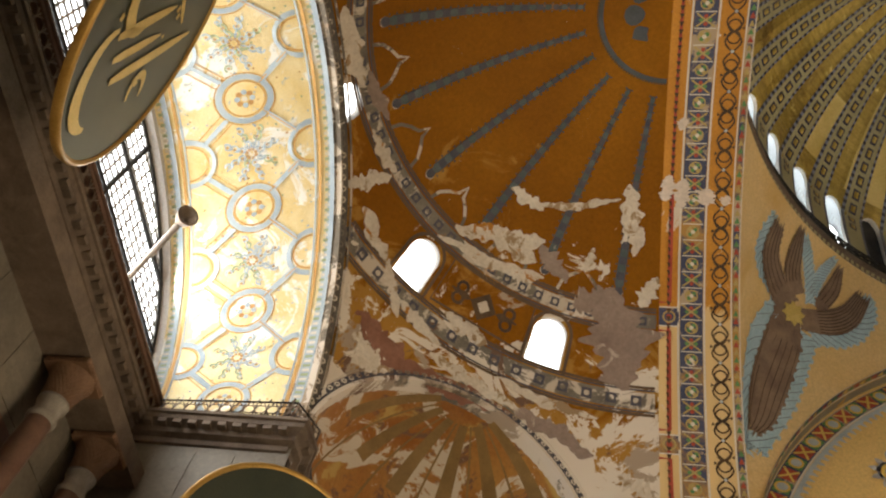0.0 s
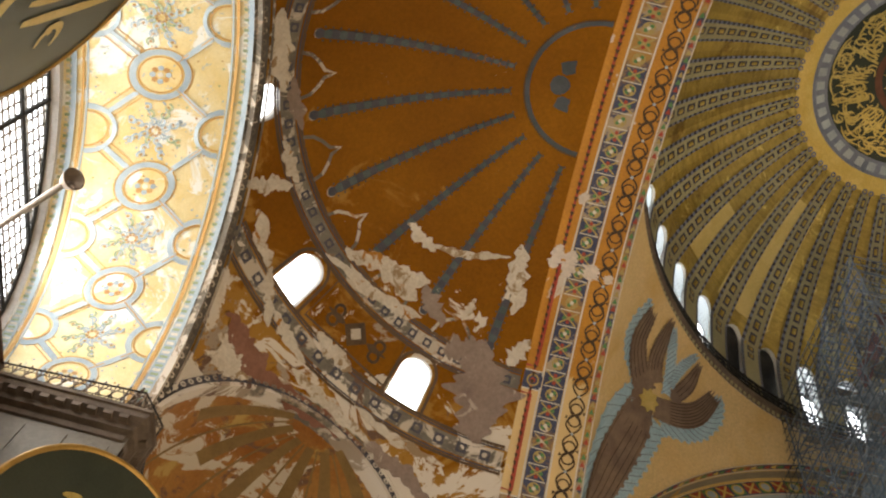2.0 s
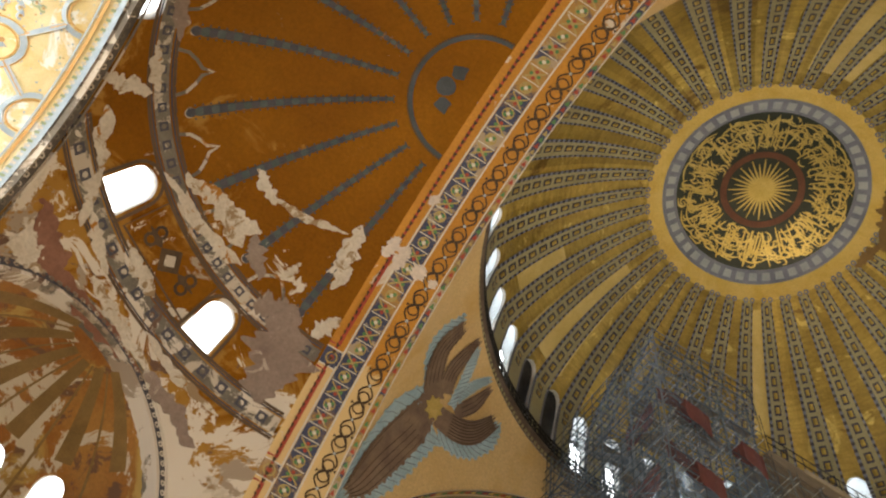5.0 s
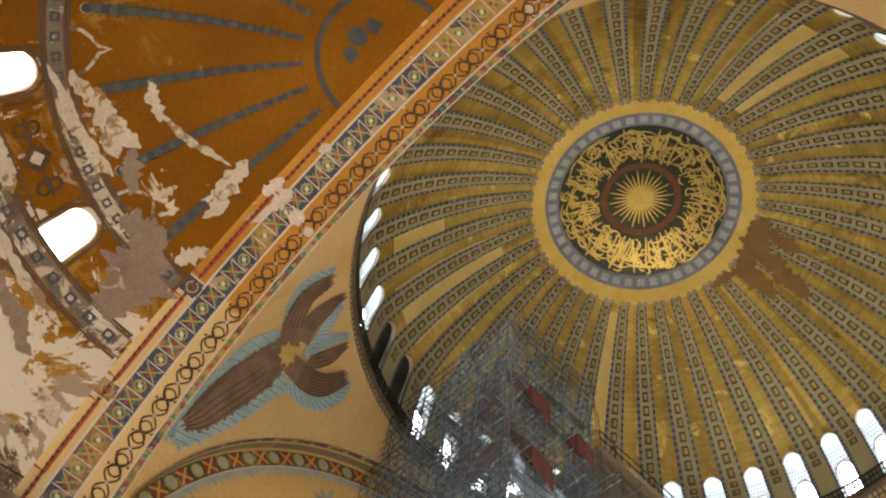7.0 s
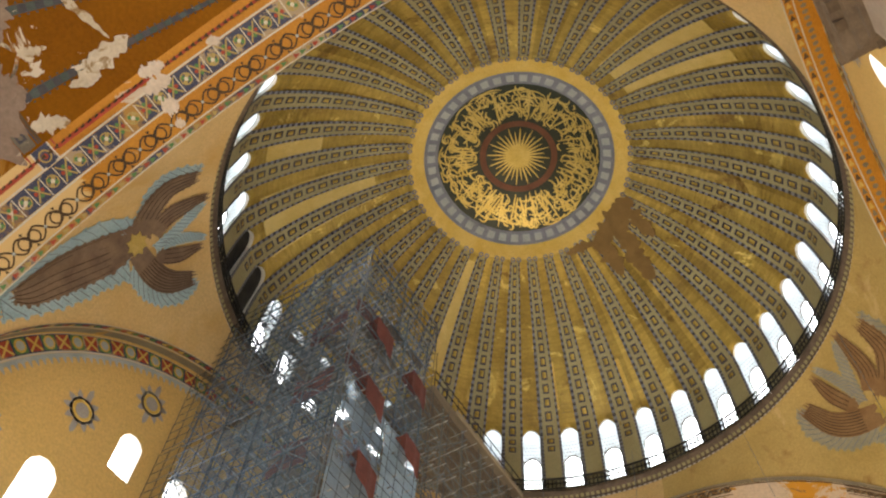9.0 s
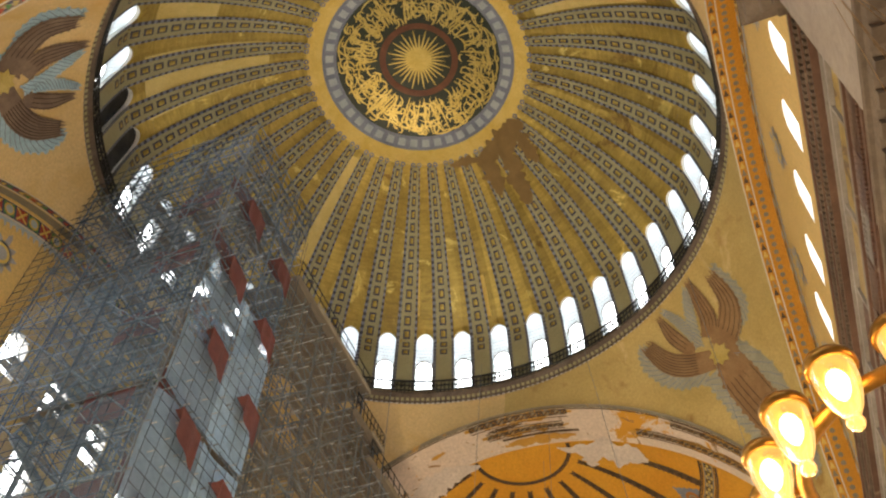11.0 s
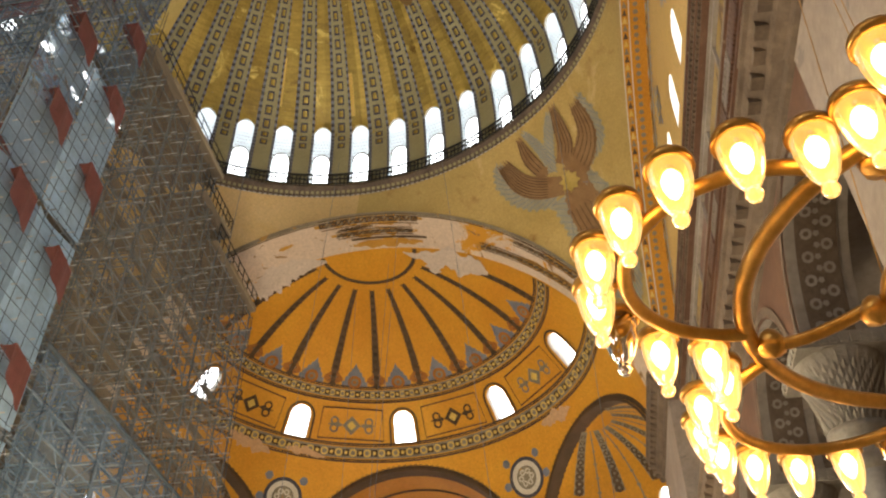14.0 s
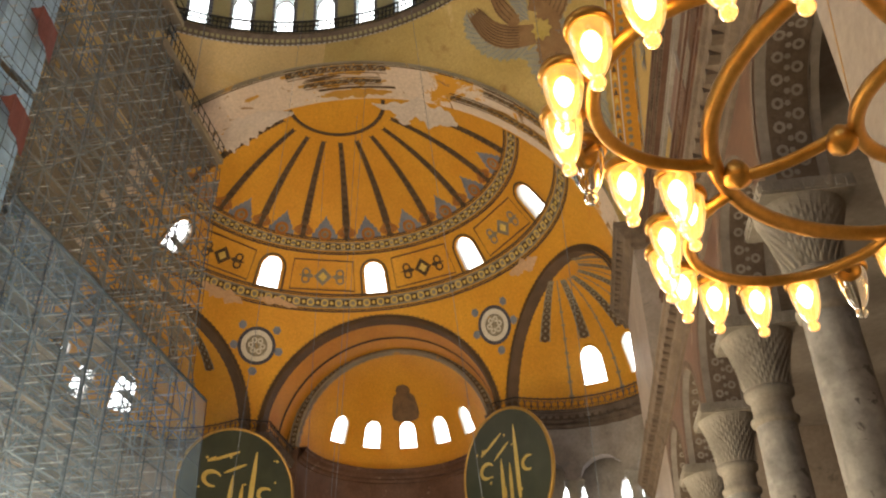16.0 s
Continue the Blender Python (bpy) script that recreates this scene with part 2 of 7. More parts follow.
def arched_panel(bm, f, u0, u1, v0, v1, uc, hw, vs, vsp, rise, d, mat=0, mat_in=0, rings=3, steps=36, open_foot=False):
    """A panel of the surface f(u, v, depth) with an arched opening, and the opening's sides d deep."""
    vm = (vs + vsp) / 2
    angs = [math.tau * k / steps for k in range(steps)]
    angs += [math.atan2(v - vm, u - uc) % math.tau for u in (u0, u1) for v in (v0, v1)]
    angs += [math.atan2(v - vm, u - uc) % math.tau for u in (uc - hw, uc + hw) for v in (vs, vsp)]
    angs = sorted(set(round(a, 6) for a in angs))
    outer, inner = [], []
    for a in angs:
        c, s = math.cos(a), math.sin(a)
        t = min(((u1 if c > 0 else u0) - uc) / c if abs(c) > 1e-9 else 1e9, ((v1 if s > 0 else v0) - vm) / s if abs(s) > 1e-9 else 1e9)
        outer.append((uc + c * t, vm + s * t))
        ts = hw / abs(c) if abs(c) > 1e-9 else 1e9
        if s < 0:
            ts = min(ts, (vs - vm) / s)
        if vm + ts * s > vsp:  # in the arch: (c t / hw)^2 + ((vm + s t - vsp) / rise)^2 = 1
            A = (c / hw) ** 2 + (s / rise) ** 2
            B = s * (vm - vsp) / rise ** 2
            Cc = ((vm - vsp) / rise) ** 2 - 1
            ts = (-B + math.sqrt(max(B * B - A * Cc, 0))) / A
        inner.append((uc + c * ts, vm + s * ts))
    rows_ = []
    for k in range(rings + 1):
        w = k / rings
        rows_.append([bm.verts.new(f(o[0] + (i[0] - o[0]) * w, o[1] + (i[1] - o[1]) * w, 0)) for o, i in zip(outer, inner)])
    rows_.append([bm.verts.new(f(i[0], i[1], d)) for i in inner])
    n = len(angs)
    for ri, (r0, r1) in enumerate(zip(rows_, rows_[1:])):
        for k in range(n):
            j = (k + 1) % n
            if open_foot and inner[k][1] < vs + 1e-4 and inner[j][1] < vs + 1e-4:
                continue
            bm.faces.new((r0[k], r0[j], r1[j], r1[k])).material_index = mat_in if ri == rings else mat


def pane(bm, f, uc, hw, vs, vt, d, n=4, mat=0):
    grid(bm, lambda u, v: f(u, v, d), lin(uc - hw, uc + hw, n), lin(vs, vt, n), mat)


SKYPANES = bmesh.new()  # bright sky outside the openings


# ---------------------------------------------------------------- main sizes
HALF = 15.5          # half the square below the dome
ARC, SPRING = 15.5, 22.6   # great arches
SEMI_X = 18.6        # centre of each semidome
RIM_R, RIM_Z = 15.9, 40.4
CROWN = 54.8


def dome_rz(v):
    """Profile of the dome: v from 0 (foot of the windows) to 1 (crown)."""
    if v < 0.25:
        k = v / 0.25
        return 15.95 - 0.40 * k * k, 41.0 + 4.3 * k
    a = (v - 0.25) / 0.75
    r0, z0 = 15.55, 45.3
    th = radians(58) * (1 - a)
    # circle arc from the crown out to the windows' heads
    R = r0 / math.sin(radians(58))
    zc = z0 - R * math.cos(radians(58)) 
    return R * math.sin(th), z0 + (R * math.cos(th) + zc - z0) * (CROWN - z0) / (R - R * math.cos(radians(58)))


def dome_pt(u, v, d=0.0):
    r, z = dome_rz(v)
    r2, z2 = dome_rz(min(v + 0.01, 1.0) if v < 0.99 else v - 0.01)
    t = Vector((r2 - r, 0, z2 - z)) if v < 0.99 else Vector((r - r2, 0, z - z2))
    nrm = Vector((t.z, 0, -t.x)).normalized()
    r, z = r + nrm.x * d, z + nrm.z * d
    return Vector((r * math.cos(u), r * math.sin(u), z))


# the dome: a ring of forty windows and the shell above it
dome = thing("dome", "shallow gold mosaic dome with forty ribs and forty windows", "dome", kind="structure")
bm, BLOCKED = bmesh.new(), bmesh.new()
S9, TURN = radians(9), radians(0.5)   # pitch of the windows, and their turn from due east
for k in range(40):
    uc = k * S9 + TURN
    arched_panel(bm, dome_pt, uc - S9 / 2, uc + S9 / 2, 0, 0.31, uc, radians(2.85), 0.02, 0.222, 0.05, 0.34, 0, 1, 2, 90)
    pane(BLOCKED if k in (13, 12) else SKYPANES, dome_pt, uc, radians(3.4), -0.0, 0.29, 0.42)
part("blocked_window", BLOCKED, M_IRON, dome, "dark boarded-up dome windows")
grid(bm, lambda u, v: dome_pt(u, v), lin(0, math.tau, 160), lin(0.31, 0.999, 28), 0)
bmesh.ops.remove_doubles(bm, verts=bm.verts, dist=0.002)
part("dome_shell", bm, [M_DOME, surface("white_reveal", (0.78, 0.77, 0.74), (0.86, 0.85, 0.82), 1, 0.7)], dome)

# cornice below the windows
bm = bmesh.new()
lathe(bm, [(16.6, 39.9), (15.95, 40.0), (15.9, 40.25), (16.0, 40.35), (15.82, 40.7), (15.7, 40.8), (15.7, 40.98), (17.2, 41.0)], 160)
part("dome_cornice", bm, M_CORNICE, dome)


# pendentives
def arch_z(y):
    return SPRING + math.sqrt(max(ARC * ARC - y * y, 0))


def pend_pt(u, v, d=0.0):
    """u: angle round the dome's axis, v: 0 on the great arches, 1 at the dome's cornice."""
    a = (u + math.pi / 4) % (math.pi / 2) - math.pi / 4
    lim = radians(44.9)
    a = max(-lim, min(lim, a))
    y = HALF * math.tan(a)
    p0 = (HALF / math.cos(a), arch_z(y))
    p1 = (RIM_R - 0.05, RIM_Z - 0.3)
    c0, c1 = (p0[0], p0[1] - SPRING), (p1[0], p1[1] - SPRING)
    r = math.hypot(*c0) + (math.hypot(*c1) - math.hypot(*c0)) * v
    g0, g1 = math.atan2(c0[1], c0[0]), math.atan2(c1[1], c1[0])
    g = g0 + (g1 - g0) * v
    r += d
    return Vector((r * math.cos(g) * math.cos(u), r * math.cos(g) * math.sin(u), SPRING + r * math.sin(g)))


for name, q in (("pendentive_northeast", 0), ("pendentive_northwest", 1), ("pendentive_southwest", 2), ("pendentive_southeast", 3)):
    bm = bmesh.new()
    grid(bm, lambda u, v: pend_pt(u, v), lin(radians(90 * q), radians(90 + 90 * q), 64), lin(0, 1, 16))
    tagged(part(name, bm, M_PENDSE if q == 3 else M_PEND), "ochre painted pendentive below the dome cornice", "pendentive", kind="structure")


# east and west great arches, semidomes
def arch_pt(sx):
    def f(u, v, d=0.0):
        """u: angle over the arch (0 south to pi north), v: metres out from the square, d: out of the surface."""
        r = ARC + d
        return Vector((sx * (HALF + v), -r * math.cos(u), SPRING + r * math.sin(u)))
    return f


def semi_pt(sx):
    def f(az, el, d=0.0):
        r = ARC + d
        return Vector((sx * (SEMI_X + r * math.cos(el) * math.cos(az)), r * math.cos(el) * math.sin(az), SPRING + r * math.sin(el)))
    return f


EXBS, EXA = {1: 6.75, -1: 5.7}, radians(59.5)   # half widths (east, west) and direction of the corner niches


def el_min(az, bay, exb):
    best = 0.0
    for c, b in ((0.0, bay), (EXA, exb), (-EXA, exb)):
        s = math.sin(az - c) ** 2
        k = (b / ARC) ** 2
        if s < k and abs(az - c) < math.pi / 2:
            best = max(best, math.asin(min(1, math.sqrt((k - s) / (1 - s)))))
    return best


WIN_AZ = {1: (-67.5, -34, 0, 34, 67.5), -1: (-58, -26, 7.2, 40, 69.0)}   # window directions


def semidome(name, sx, bay, material, label):
    f = semi_pt(sx)
    lo = lambda a: el_min(a, bay, EXBS[sx])
    fc = lambda a, e, d=0.0: f(a, max(e, lo(a)), d)   # cut off by the arches below
    dome_ob = thing(name, label, "semidome", kind="structure")
    azs = set(lin(-math.pi / 2, math.pi / 2, 120))
    for c, b in ((0.0, bay), (EXA, EXBS[sx]), (-EXA, EXBS[sx])):
        h = math.asin(b / ARC)
        for s in (-1, 1):
            for k in (0.0005, 0.002, 0.006, 0.014, 0.03, 0.05):
                azs.add(c + s * (h - k))
            azs.add(c + s * (h + 0.0005))
    azs = sorted(a for a in azs if -math.pi / 2 <= a <= math.pi / 2)
    dn = radians(4.9) if sx < 0 else 0.0   # the west windows sit lower
    e1, e2 = radians(33.5) - dn, radians(47) - dn
    bm = bmesh.new()
    grid(bm, lambda a, v: f(a, lo(a) + (max(e1, lo(a)) - lo(a)) * v), azs, lin(0, 1, 14), flip=sx < 0)
    win = [radians(a) for a in WIN_AZ[sx]]
    cuts = [-math.pi / 2] + [(a + b) / 2 for a, b in zip(win, win[1:])] + [math.pi / 2]
    for a, c0, c1 in zip(win, cuts, cuts[1:]):
        up = radians(2.0) if lo(a) > e1 else 0.0   # the middle window rides over the bay's arch
        arched_panel(bm, fc, c0, c1, e1, e2, a, 0.058, radians(36.3) - dn + up, radians(41.6) - dn + up, radians(2.6), 0.5, 0, 1, 6, 72)
        pane(SKYPANES, fc, a, 0.085, radians(35) - dn + up, radians(45.5) - dn + up, 0.55)
    grid(bm, lambda a, v: f(a, v), lin(-math.pi / 2, math.pi / 2, 90), lin(e2, radians(89.9), 30))
    bmesh.ops.remove_doubles(bm, verts=bm.verts, dist=0.002)
    part("semidome_shell", bm, [material, M_PALE], dome_ob)
    # great arch between the square and the semidome
    g = arch_pt(sx)
    bm = bmesh.new()
    grid(bm, lambda u, v: g(u, v), lin(0, math.pi, 96), lin(0, SEMI_X - HALF, 4))
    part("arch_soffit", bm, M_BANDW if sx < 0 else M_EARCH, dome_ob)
    # corner niches
    for s in (-1, 1):
        ca = s * EXA
        dist = math.sqrt(ARC ** 2 - EXBS[sx] ** 2)
        cx, cy = SEMI_X + dist * math.cos(ca), dist * math.sin(ca)

        def conch(az, el, d=0.0, cx=cx, cy=cy, ca=ca):
            r = EXBS[sx] + d
            return Vector((sx * (cx + r * math.cos(el) * math.cos(ca + az)), cy + r * math.cos(el) * math.sin(ca + az), SPRING + r * math.sin(el)))
        bm = bmesh.new()
        for k in (-1.5, -0.5, 0.5, 1.5):
            a = NICHE_STEP * k
            if s > 0 and k == -1.5:   # walled up on the north
                grid(bm, lambda p, v: conch(p, v), lin(a - NICHE_STEP / 2, a + NICHE_STEP / 2, 8), lin(0, radians(45), 10))
                continue
            arched_panel(bm, conch, a - NICHE_STEP / 2, a + NICHE_STEP / 2, 0, radians(45), a, 0.115, radians(15), radians(28), radians(7), 0.45, 0, 1, 4, 56)
            pane(SKYPANES, conch, a, 0.16, radians(13), radians(38), 0.5)
        for k in (-1, 1):
            grid(bm, lambda a, v: conch(a, v), lin(k * NICHE_STEP * 2, k * radians(90), 8), lin(0, radians(45), 10))
        grid(bm, lambda a, v: conch(a, v), lin(-math.pi / 2, math.pi / 2, 40), lin(radians(45), radians(89.9), 12))
        part("niche_conch", bm, [material if sx > 0 else M_CONCH, M_PALE], dome_ob)
    return dome_ob


WEST_B, EAST_B, NICHE_STEP = 9.2, 7.6, radians(28.3)
west_semi = semidome("semidome_west", -1, WEST_B, M_WEST, "burnt orange west semidome with dark ribs and flaking plaster")
east_semi = semidome("semidome_east", 1, EAST_B, M_EAST, "golden yellow east semidome with dark radiating ribs")

# west bay: barrel vault and end wall with the great window
WX0 = -(SEMI_X + math.sqrt(ARC ** 2 - WEST_B ** 2))
WX1 = -36.6
bm = bmesh.new()
def vault_rise(x):
    return WEST_B + (6.3 - WEST_B) * (x - WX0) / (WX1 - WX0)


grid(bm, lambda u, x: Vector((x, -WEST_B * math.cos(u), SPRING + vault_rise(x) * math.sin(u))), lin(0, math.pi, 60), lin(WX0, WX1, 8))
vault_west = tagged(part("vault_west", bm, M_MOSAIC), "gold mosaic barrel vault before the great west window", "vault", kind="structure")
bm = bmesh.new()
fw = lambda u, v, d: Vector((WX1 - d, u, v))
arched_panel(bm, fw, -WEST_B, WEST_B, SPRING, SPRING + WEST_B + 0.1, 0, 8.85, SPRING + 0.9, SPRING + 1.0, 5.05, 0.5, 0, 0, 2, 72)
pane(SKYPANES, fw, 0, 8.6, SPRING + 0.3, SPRING + 9, 0.85)
tagged(part("wall_west", bm, M_PALE, smooth=False), "pale stone wall round the great arched west window", "wall", kind="structure")


# ---------------------------------------------------------------- side walls and lower storeys
def side_wall(name, sy):
    w = thing(name, "tall side wall with tympanum windows over two marble arcades", "wall", kind="structure")
    YT, YG = 16.6, 15.15
    f = lambda u, v, d: Vector((u, sy * (YT + d), v))
    bm = bmesh.new()
    # lower row of seven windows, upper row of five
    for k in range(-3, 4):
        u = k * 3.07
        arched_panel(bm, f, u - 1.535, u + 1.535, SPRING, 28.2, u, 0.75, 24.4, 26.5, 0.75, 0.5, 0, 1, 1, 28)
        pane(SKYPANES, f, u, 1.0, 23.6, 27.5, 0.55, 1)
    for s in (-1, 1):
        grid(bm, lambda u, v: f(u, v, 0), lin(s * 10.745, s * 16, 4), lin(SPRING, 28.2, 4))
    for k in range(-2, 3):
        u = k * 3.12
        arched_panel(bm, f, u - 1.56, u + 1.56, 28.2, 32.5, u, 0.62, 29.1, 30.8, 0.62, 0.5, 0, 1, 1, 28)
        pane(SKYPANES, f, u, 0.9, 28.6, 31.8, 0.55, 1)
    for s in (-1, 1):
        grid(bm, lambda u, v: f(u, v, 0), lin(s * 7.8, s * 16, 4), lin(28.2, 32.5, 4))
    grid(bm, lambda u, v: f(u, v, 0), lin(-16, 16, 8), lin(32.5, 39, 4))
    part("tympanum", bm, [M_TYMP, M_PALE], w, smooth=False)
    # shallow arch over it
    bm = bmesh.new()
    grid(bm, lambda u, y: Vector((-ARC * math.cos(u), sy * y, SPRING + ARC * math.sin(u))), lin(0, math.pi, 96), lin(HALF, YT, 3))
    part("arch_soffit", bm, M_TYMP if sy > 0 else M_BAND, w)
    g = lambda u, v, d: Vector((u, sy * (YG + d), v))
    g2 = lambda u, v, d: Vector((u, sy * (15.95 + d), v))
    bm = bmesh.new()
    for k in range(7):  # gallery arcade
        u = -11.9 + 3.4 * (k + 0.5)
        arched_panel(bm, g2, u - 1.7, u + 1.7, 17.55, 22.5, u, 1.34, 17.6, 17.65, 1.34, 1.0, 0, 1, 1, 32, True)
    for k in range(5):  # ground arcade
        u = -12.25 + 4.9 * (k + 0.5)
        arched_panel(bm, g, u - 2.45, u + 2.45, 10.55, 13.9, u, 2.05, 10.6, 10.65, 2.2, 1.1, 0, 1, 1, 36, True)
    part("arcade_wall", bm, [M_BROWN, M_MARBLE], w, smooth=False)
    return w


wall_south, wall_north = side_wall("wall_south", -1), side_wall("wall_north", 1)

# piers
for px in (-1, 1):
    for py in (-1, 1):
        bm = bmesh.new()
        x0, x1 = sorted((px * 11.9, px * (SEMI_X + 0.1)))
        y0, y1 = sorted((py * 15.12, py * 24))
        box(bm, x0, x1, y0, y1, 0, SPRING)
        tagged(part("pier", bm, M_PIER, smooth=False), "massive pier faced with pale grey marble", "pier", "great piers", "structure")

# lower walls of the niches and bays
def niche_wall(sx, s):
    ca = s * EXA
    dist = math.sqrt(ARC ** 2 - EXBS[sx] ** 2)
    cx, cy = SEMI_X + dist * math.cos(ca), dist * math.sin(ca)
    def f(az, z, d=0.0):
        r = EXBS[sx] + d
        return Vector((sx * (cx + r * math.cos(ca + az)), cy + r * math.sin(ca + az), z))
    bm = bmesh.new()
    for k in range(6):
        a = radians(-90 + 30 * (k + 0.5))
        arched_panel(bm, f, a - radians(15), a + radians(15), 18.5, 22.65, a, 0.2, 18.52, 18.56, 1.3, 0.7, 0, 0, 1, 28, True)
    for k in range(3):
        a = radians(-90 + 60 * (k + 0.5))
        arched_panel(bm, f, a - radians(30), a + radians(30), 8.65, 13.8, a, 0.4, 8.7, 8.75, 2.6, 0.8, 0, 0, 3, 32, True)
    return tagged(part("niche_wall", bm, M_MARBLE, smooth=False), "curved grey marble niche wall with two tiers of arches", "wall", "niche walls", "structure")


for sx in (-1, 1):
    for s in (-1, 1):
        niche_wall(sx, s)

# east bay and apse
EX0, EX1, AP_R, AP_Z = SEMI_X + math.sqrt(ARC ** 2 - EAST_B ** 2), 37.2, 6.7, 23.6
bm = bmesh.new()
grid(bm, lambda u, x: Vector((x, -EAST_B * math.cos(u), SPRING + 0.3 + EAST_B * math.sin(u))), lin(0, math.pi, 60), lin(EX0, EX1, 6))
tagged(part("vault_east", bm, surface("brown_gold_vault", (0.58, 0.23, 0.018), (0.70, 0.32, 0.035), 0.25, 0.55, 0.1, 0.2, 7)), "golden barrel vault before the apse", "vault", kind="structure")
apse = thing("apse", "golden apse semidome with a ring of arched windows", "apse", kind="structure")
def apse_pt(az, el, d=0.0):
    r = AP_R + d
    return Vector((EX1 + r * math.cos(el) * math.cos(az), r * math.cos(el) * math.sin(az), AP_Z + r * math.sin(el)))
bm = bmesh.new()
for k in range(-2, 3):
    a = radians(25) * k
    arched_panel(bm, apse_pt, a - radians(12.5), a + radians(12.5), 0, radians(42), a, 0.10, radians(15), radians(26), radians(5.8), 0.45, 0, 1, 4, 40)
    pane(SKYPANES, apse_pt, a, 0.13, radians(13), radians(33), 0.5)
for k in (-1, 1):
    grid(bm, lambda a, v: apse_pt(a, v), lin(k * radians(62.5), k * radians(90), 6), lin(0, radians(42), 8))
grid(bm, lambda a, v: apse_pt(a, v), lin(-math.pi / 2, math.pi / 2, 40), lin(radians(42), radians(89.9), 12))
grid(bm, lambda u, k: Vector((EX1, -(AP_R + (EAST_B + 0.3 - AP_R) * k) * math.cos(u), AP_Z + (SPRING + 0.3 - AP_Z) * k + (AP_R + (EAST_B + 0.3 - AP_R) * k) * math.sin(u))), lin(0, math.pi, 48), lin(0, 1, 1))
part("apse_shell", bm, [M_EAST, M_PALE], apse)
bm = bmesh.new()
grid(bm, lambda a, z: Vector((EX1 + AP_R * math.cos(a), AP_R * math.sin(a), z)), lin(-math.pi / 2, math.pi / 2, 32), lin(0, AP_Z, 6))
for s in (-1, 1):
    grid(bm, lambda x, z: Vector((x, s * EAST_B, z)), lin(EX0 - 0.3, EX1, 4), lin(0, SPRING + 0.4, 6))
    grid(bm, lambda y, z: Vector((EX1, y, z)), lin(s * AP_R, s * (EAST_B + 0.2), 2), lin(0, AP_Z + 0.2, 6))
tagged(part("wall_east", bm, M_BROWN, smooth=False), "brown marble walls of the sanctuary", "wall", kind="structure")
bm = bmesh.new()
for s in (-1, 1):
    grid(bm, lambda x, z: Vector((x, s * WEST_B, z)), lin(WX0 + 0.3, WX1, 4), lin(0, SPRING, 6))
grid(bm, lambda y, z: Vector((WX1, y, z)), lin(-WEST_B, WEST_B, 4), lin(0, SPRING, 6))
M_WALLW = surface("grey_brown_slabs", (0.15, 0.125, 0.095), (0.23, 0.195, 0.15), 0.5, 0.5, 0, 0.12, 6, worn=(((0.10, 0.08, 0.06), 0.7, 0.6, 0.08),))
tagged(part("wall_west_lower", bm, M_WALLW, smooth=False), "brown marble walls below the west window", "wall", kind="structure")

bm = bmesh.new()
grid(bm, lambda x, y: Vector((x, y, 0)), lin(-60, 60, 4), lin(-40, 40, 4))
tagged(part("floor", bm, M_FLOOR), "polished grey marble floor", "floor", kind="structure")
# aisles that close the sides
bm = bmesh.new()
box(bm, -46, 46, -30, 30, -0.2, 21.8)
bmesh.ops.reverse_faces(bm, faces=bm.faces)
bm.faces.ensure_lookup_table()
bmesh.ops.delete(bm, geom=[fc for fc in bm.faces if abs(fc.normal.z) > 0.5], context="FACES")
tagged(part("aisle_wall", bm, M_BROWN, smooth=False), "dim brown aisle walls behind the arcades", "wall", kind="structure")


# ---------------------------------------------------------------- painted and carved ornament
def strip(bm, pt, path, hw, d=-0.03, mat=0, closed=False):
    """A flat band of half width hw (a number or one per point) along a path on the surface pt(u, v, d)."""
    P = [pt(u, v, d) for u, v in path]
    n = len(P)
    rows_ = []
    for i, (u, v) in enumerate(path):
        a, b = (P[i - 1], P[(i + 1) % n]) if closed else (P[max(i - 1, 0)], P[min(i + 1, n - 1)])
        nrm = (pt(u, v, d + 0.2) - P[i])
        side = nrm.cross(b - a)
        side = side.normalized() if side.length > 1e-9 else Vector((0, 0, 1))
        w = hw[i] if isinstance(hw, (list, tuple)) else hw
        rows_.append((bm.verts.new(P[i] + side * w), bm.verts.new(P[i] - side * w)))
    for i in range(n if closed else n - 1):
        a, b = rows_[i], rows_[(i + 1) % n]
        bm.faces.new((a[0], a[1], b[1], b[0])).material_index = mat


def broad(bm, g, axis, widths, d, mat, cross=5):
    """A wide band that keeps to the curve of the surface; the axis is in metres on it."""
    n = len(axis)
    rows_ = []
    for i in range(n):
        a, b = axis[max(i - 1, 0)], axis[min(i + 1, n - 1)]
        l = math.hypot(b[0] - a[0], b[1] - a[1]) or 1
        nx, ny = -(b[1] - a[1]) / l, (b[0] - a[0]) / l
        rows_.append([bm.verts.new(g(axis[i][0] + nx * widths[i] * o, axis[i][1] + ny * widths[i] * o, d)) for o in lin(-1, 1, cross)])
    for r0, r1 in zip(rows_, rows_[1:]):
        for j in range(cross):
            bm.faces.new((r0[j], r0[j + 1], r1[j + 1], r1[j])).material_index = mat


def local(pt, u0, v0, ku, kv):
    """The surface round (u0, v0), in metres across and up."""
    return lambda p, q, d=0.0: pt(u0 + p / ku, v0 + q / kv, d)


def circle(r, n=20, p=0.0, q=0.0, k=1.0):
    return [(p + r * math.cos(math.tau * i / n), q + k * r * math.sin(math.tau * i / n)) for i in range(n)]


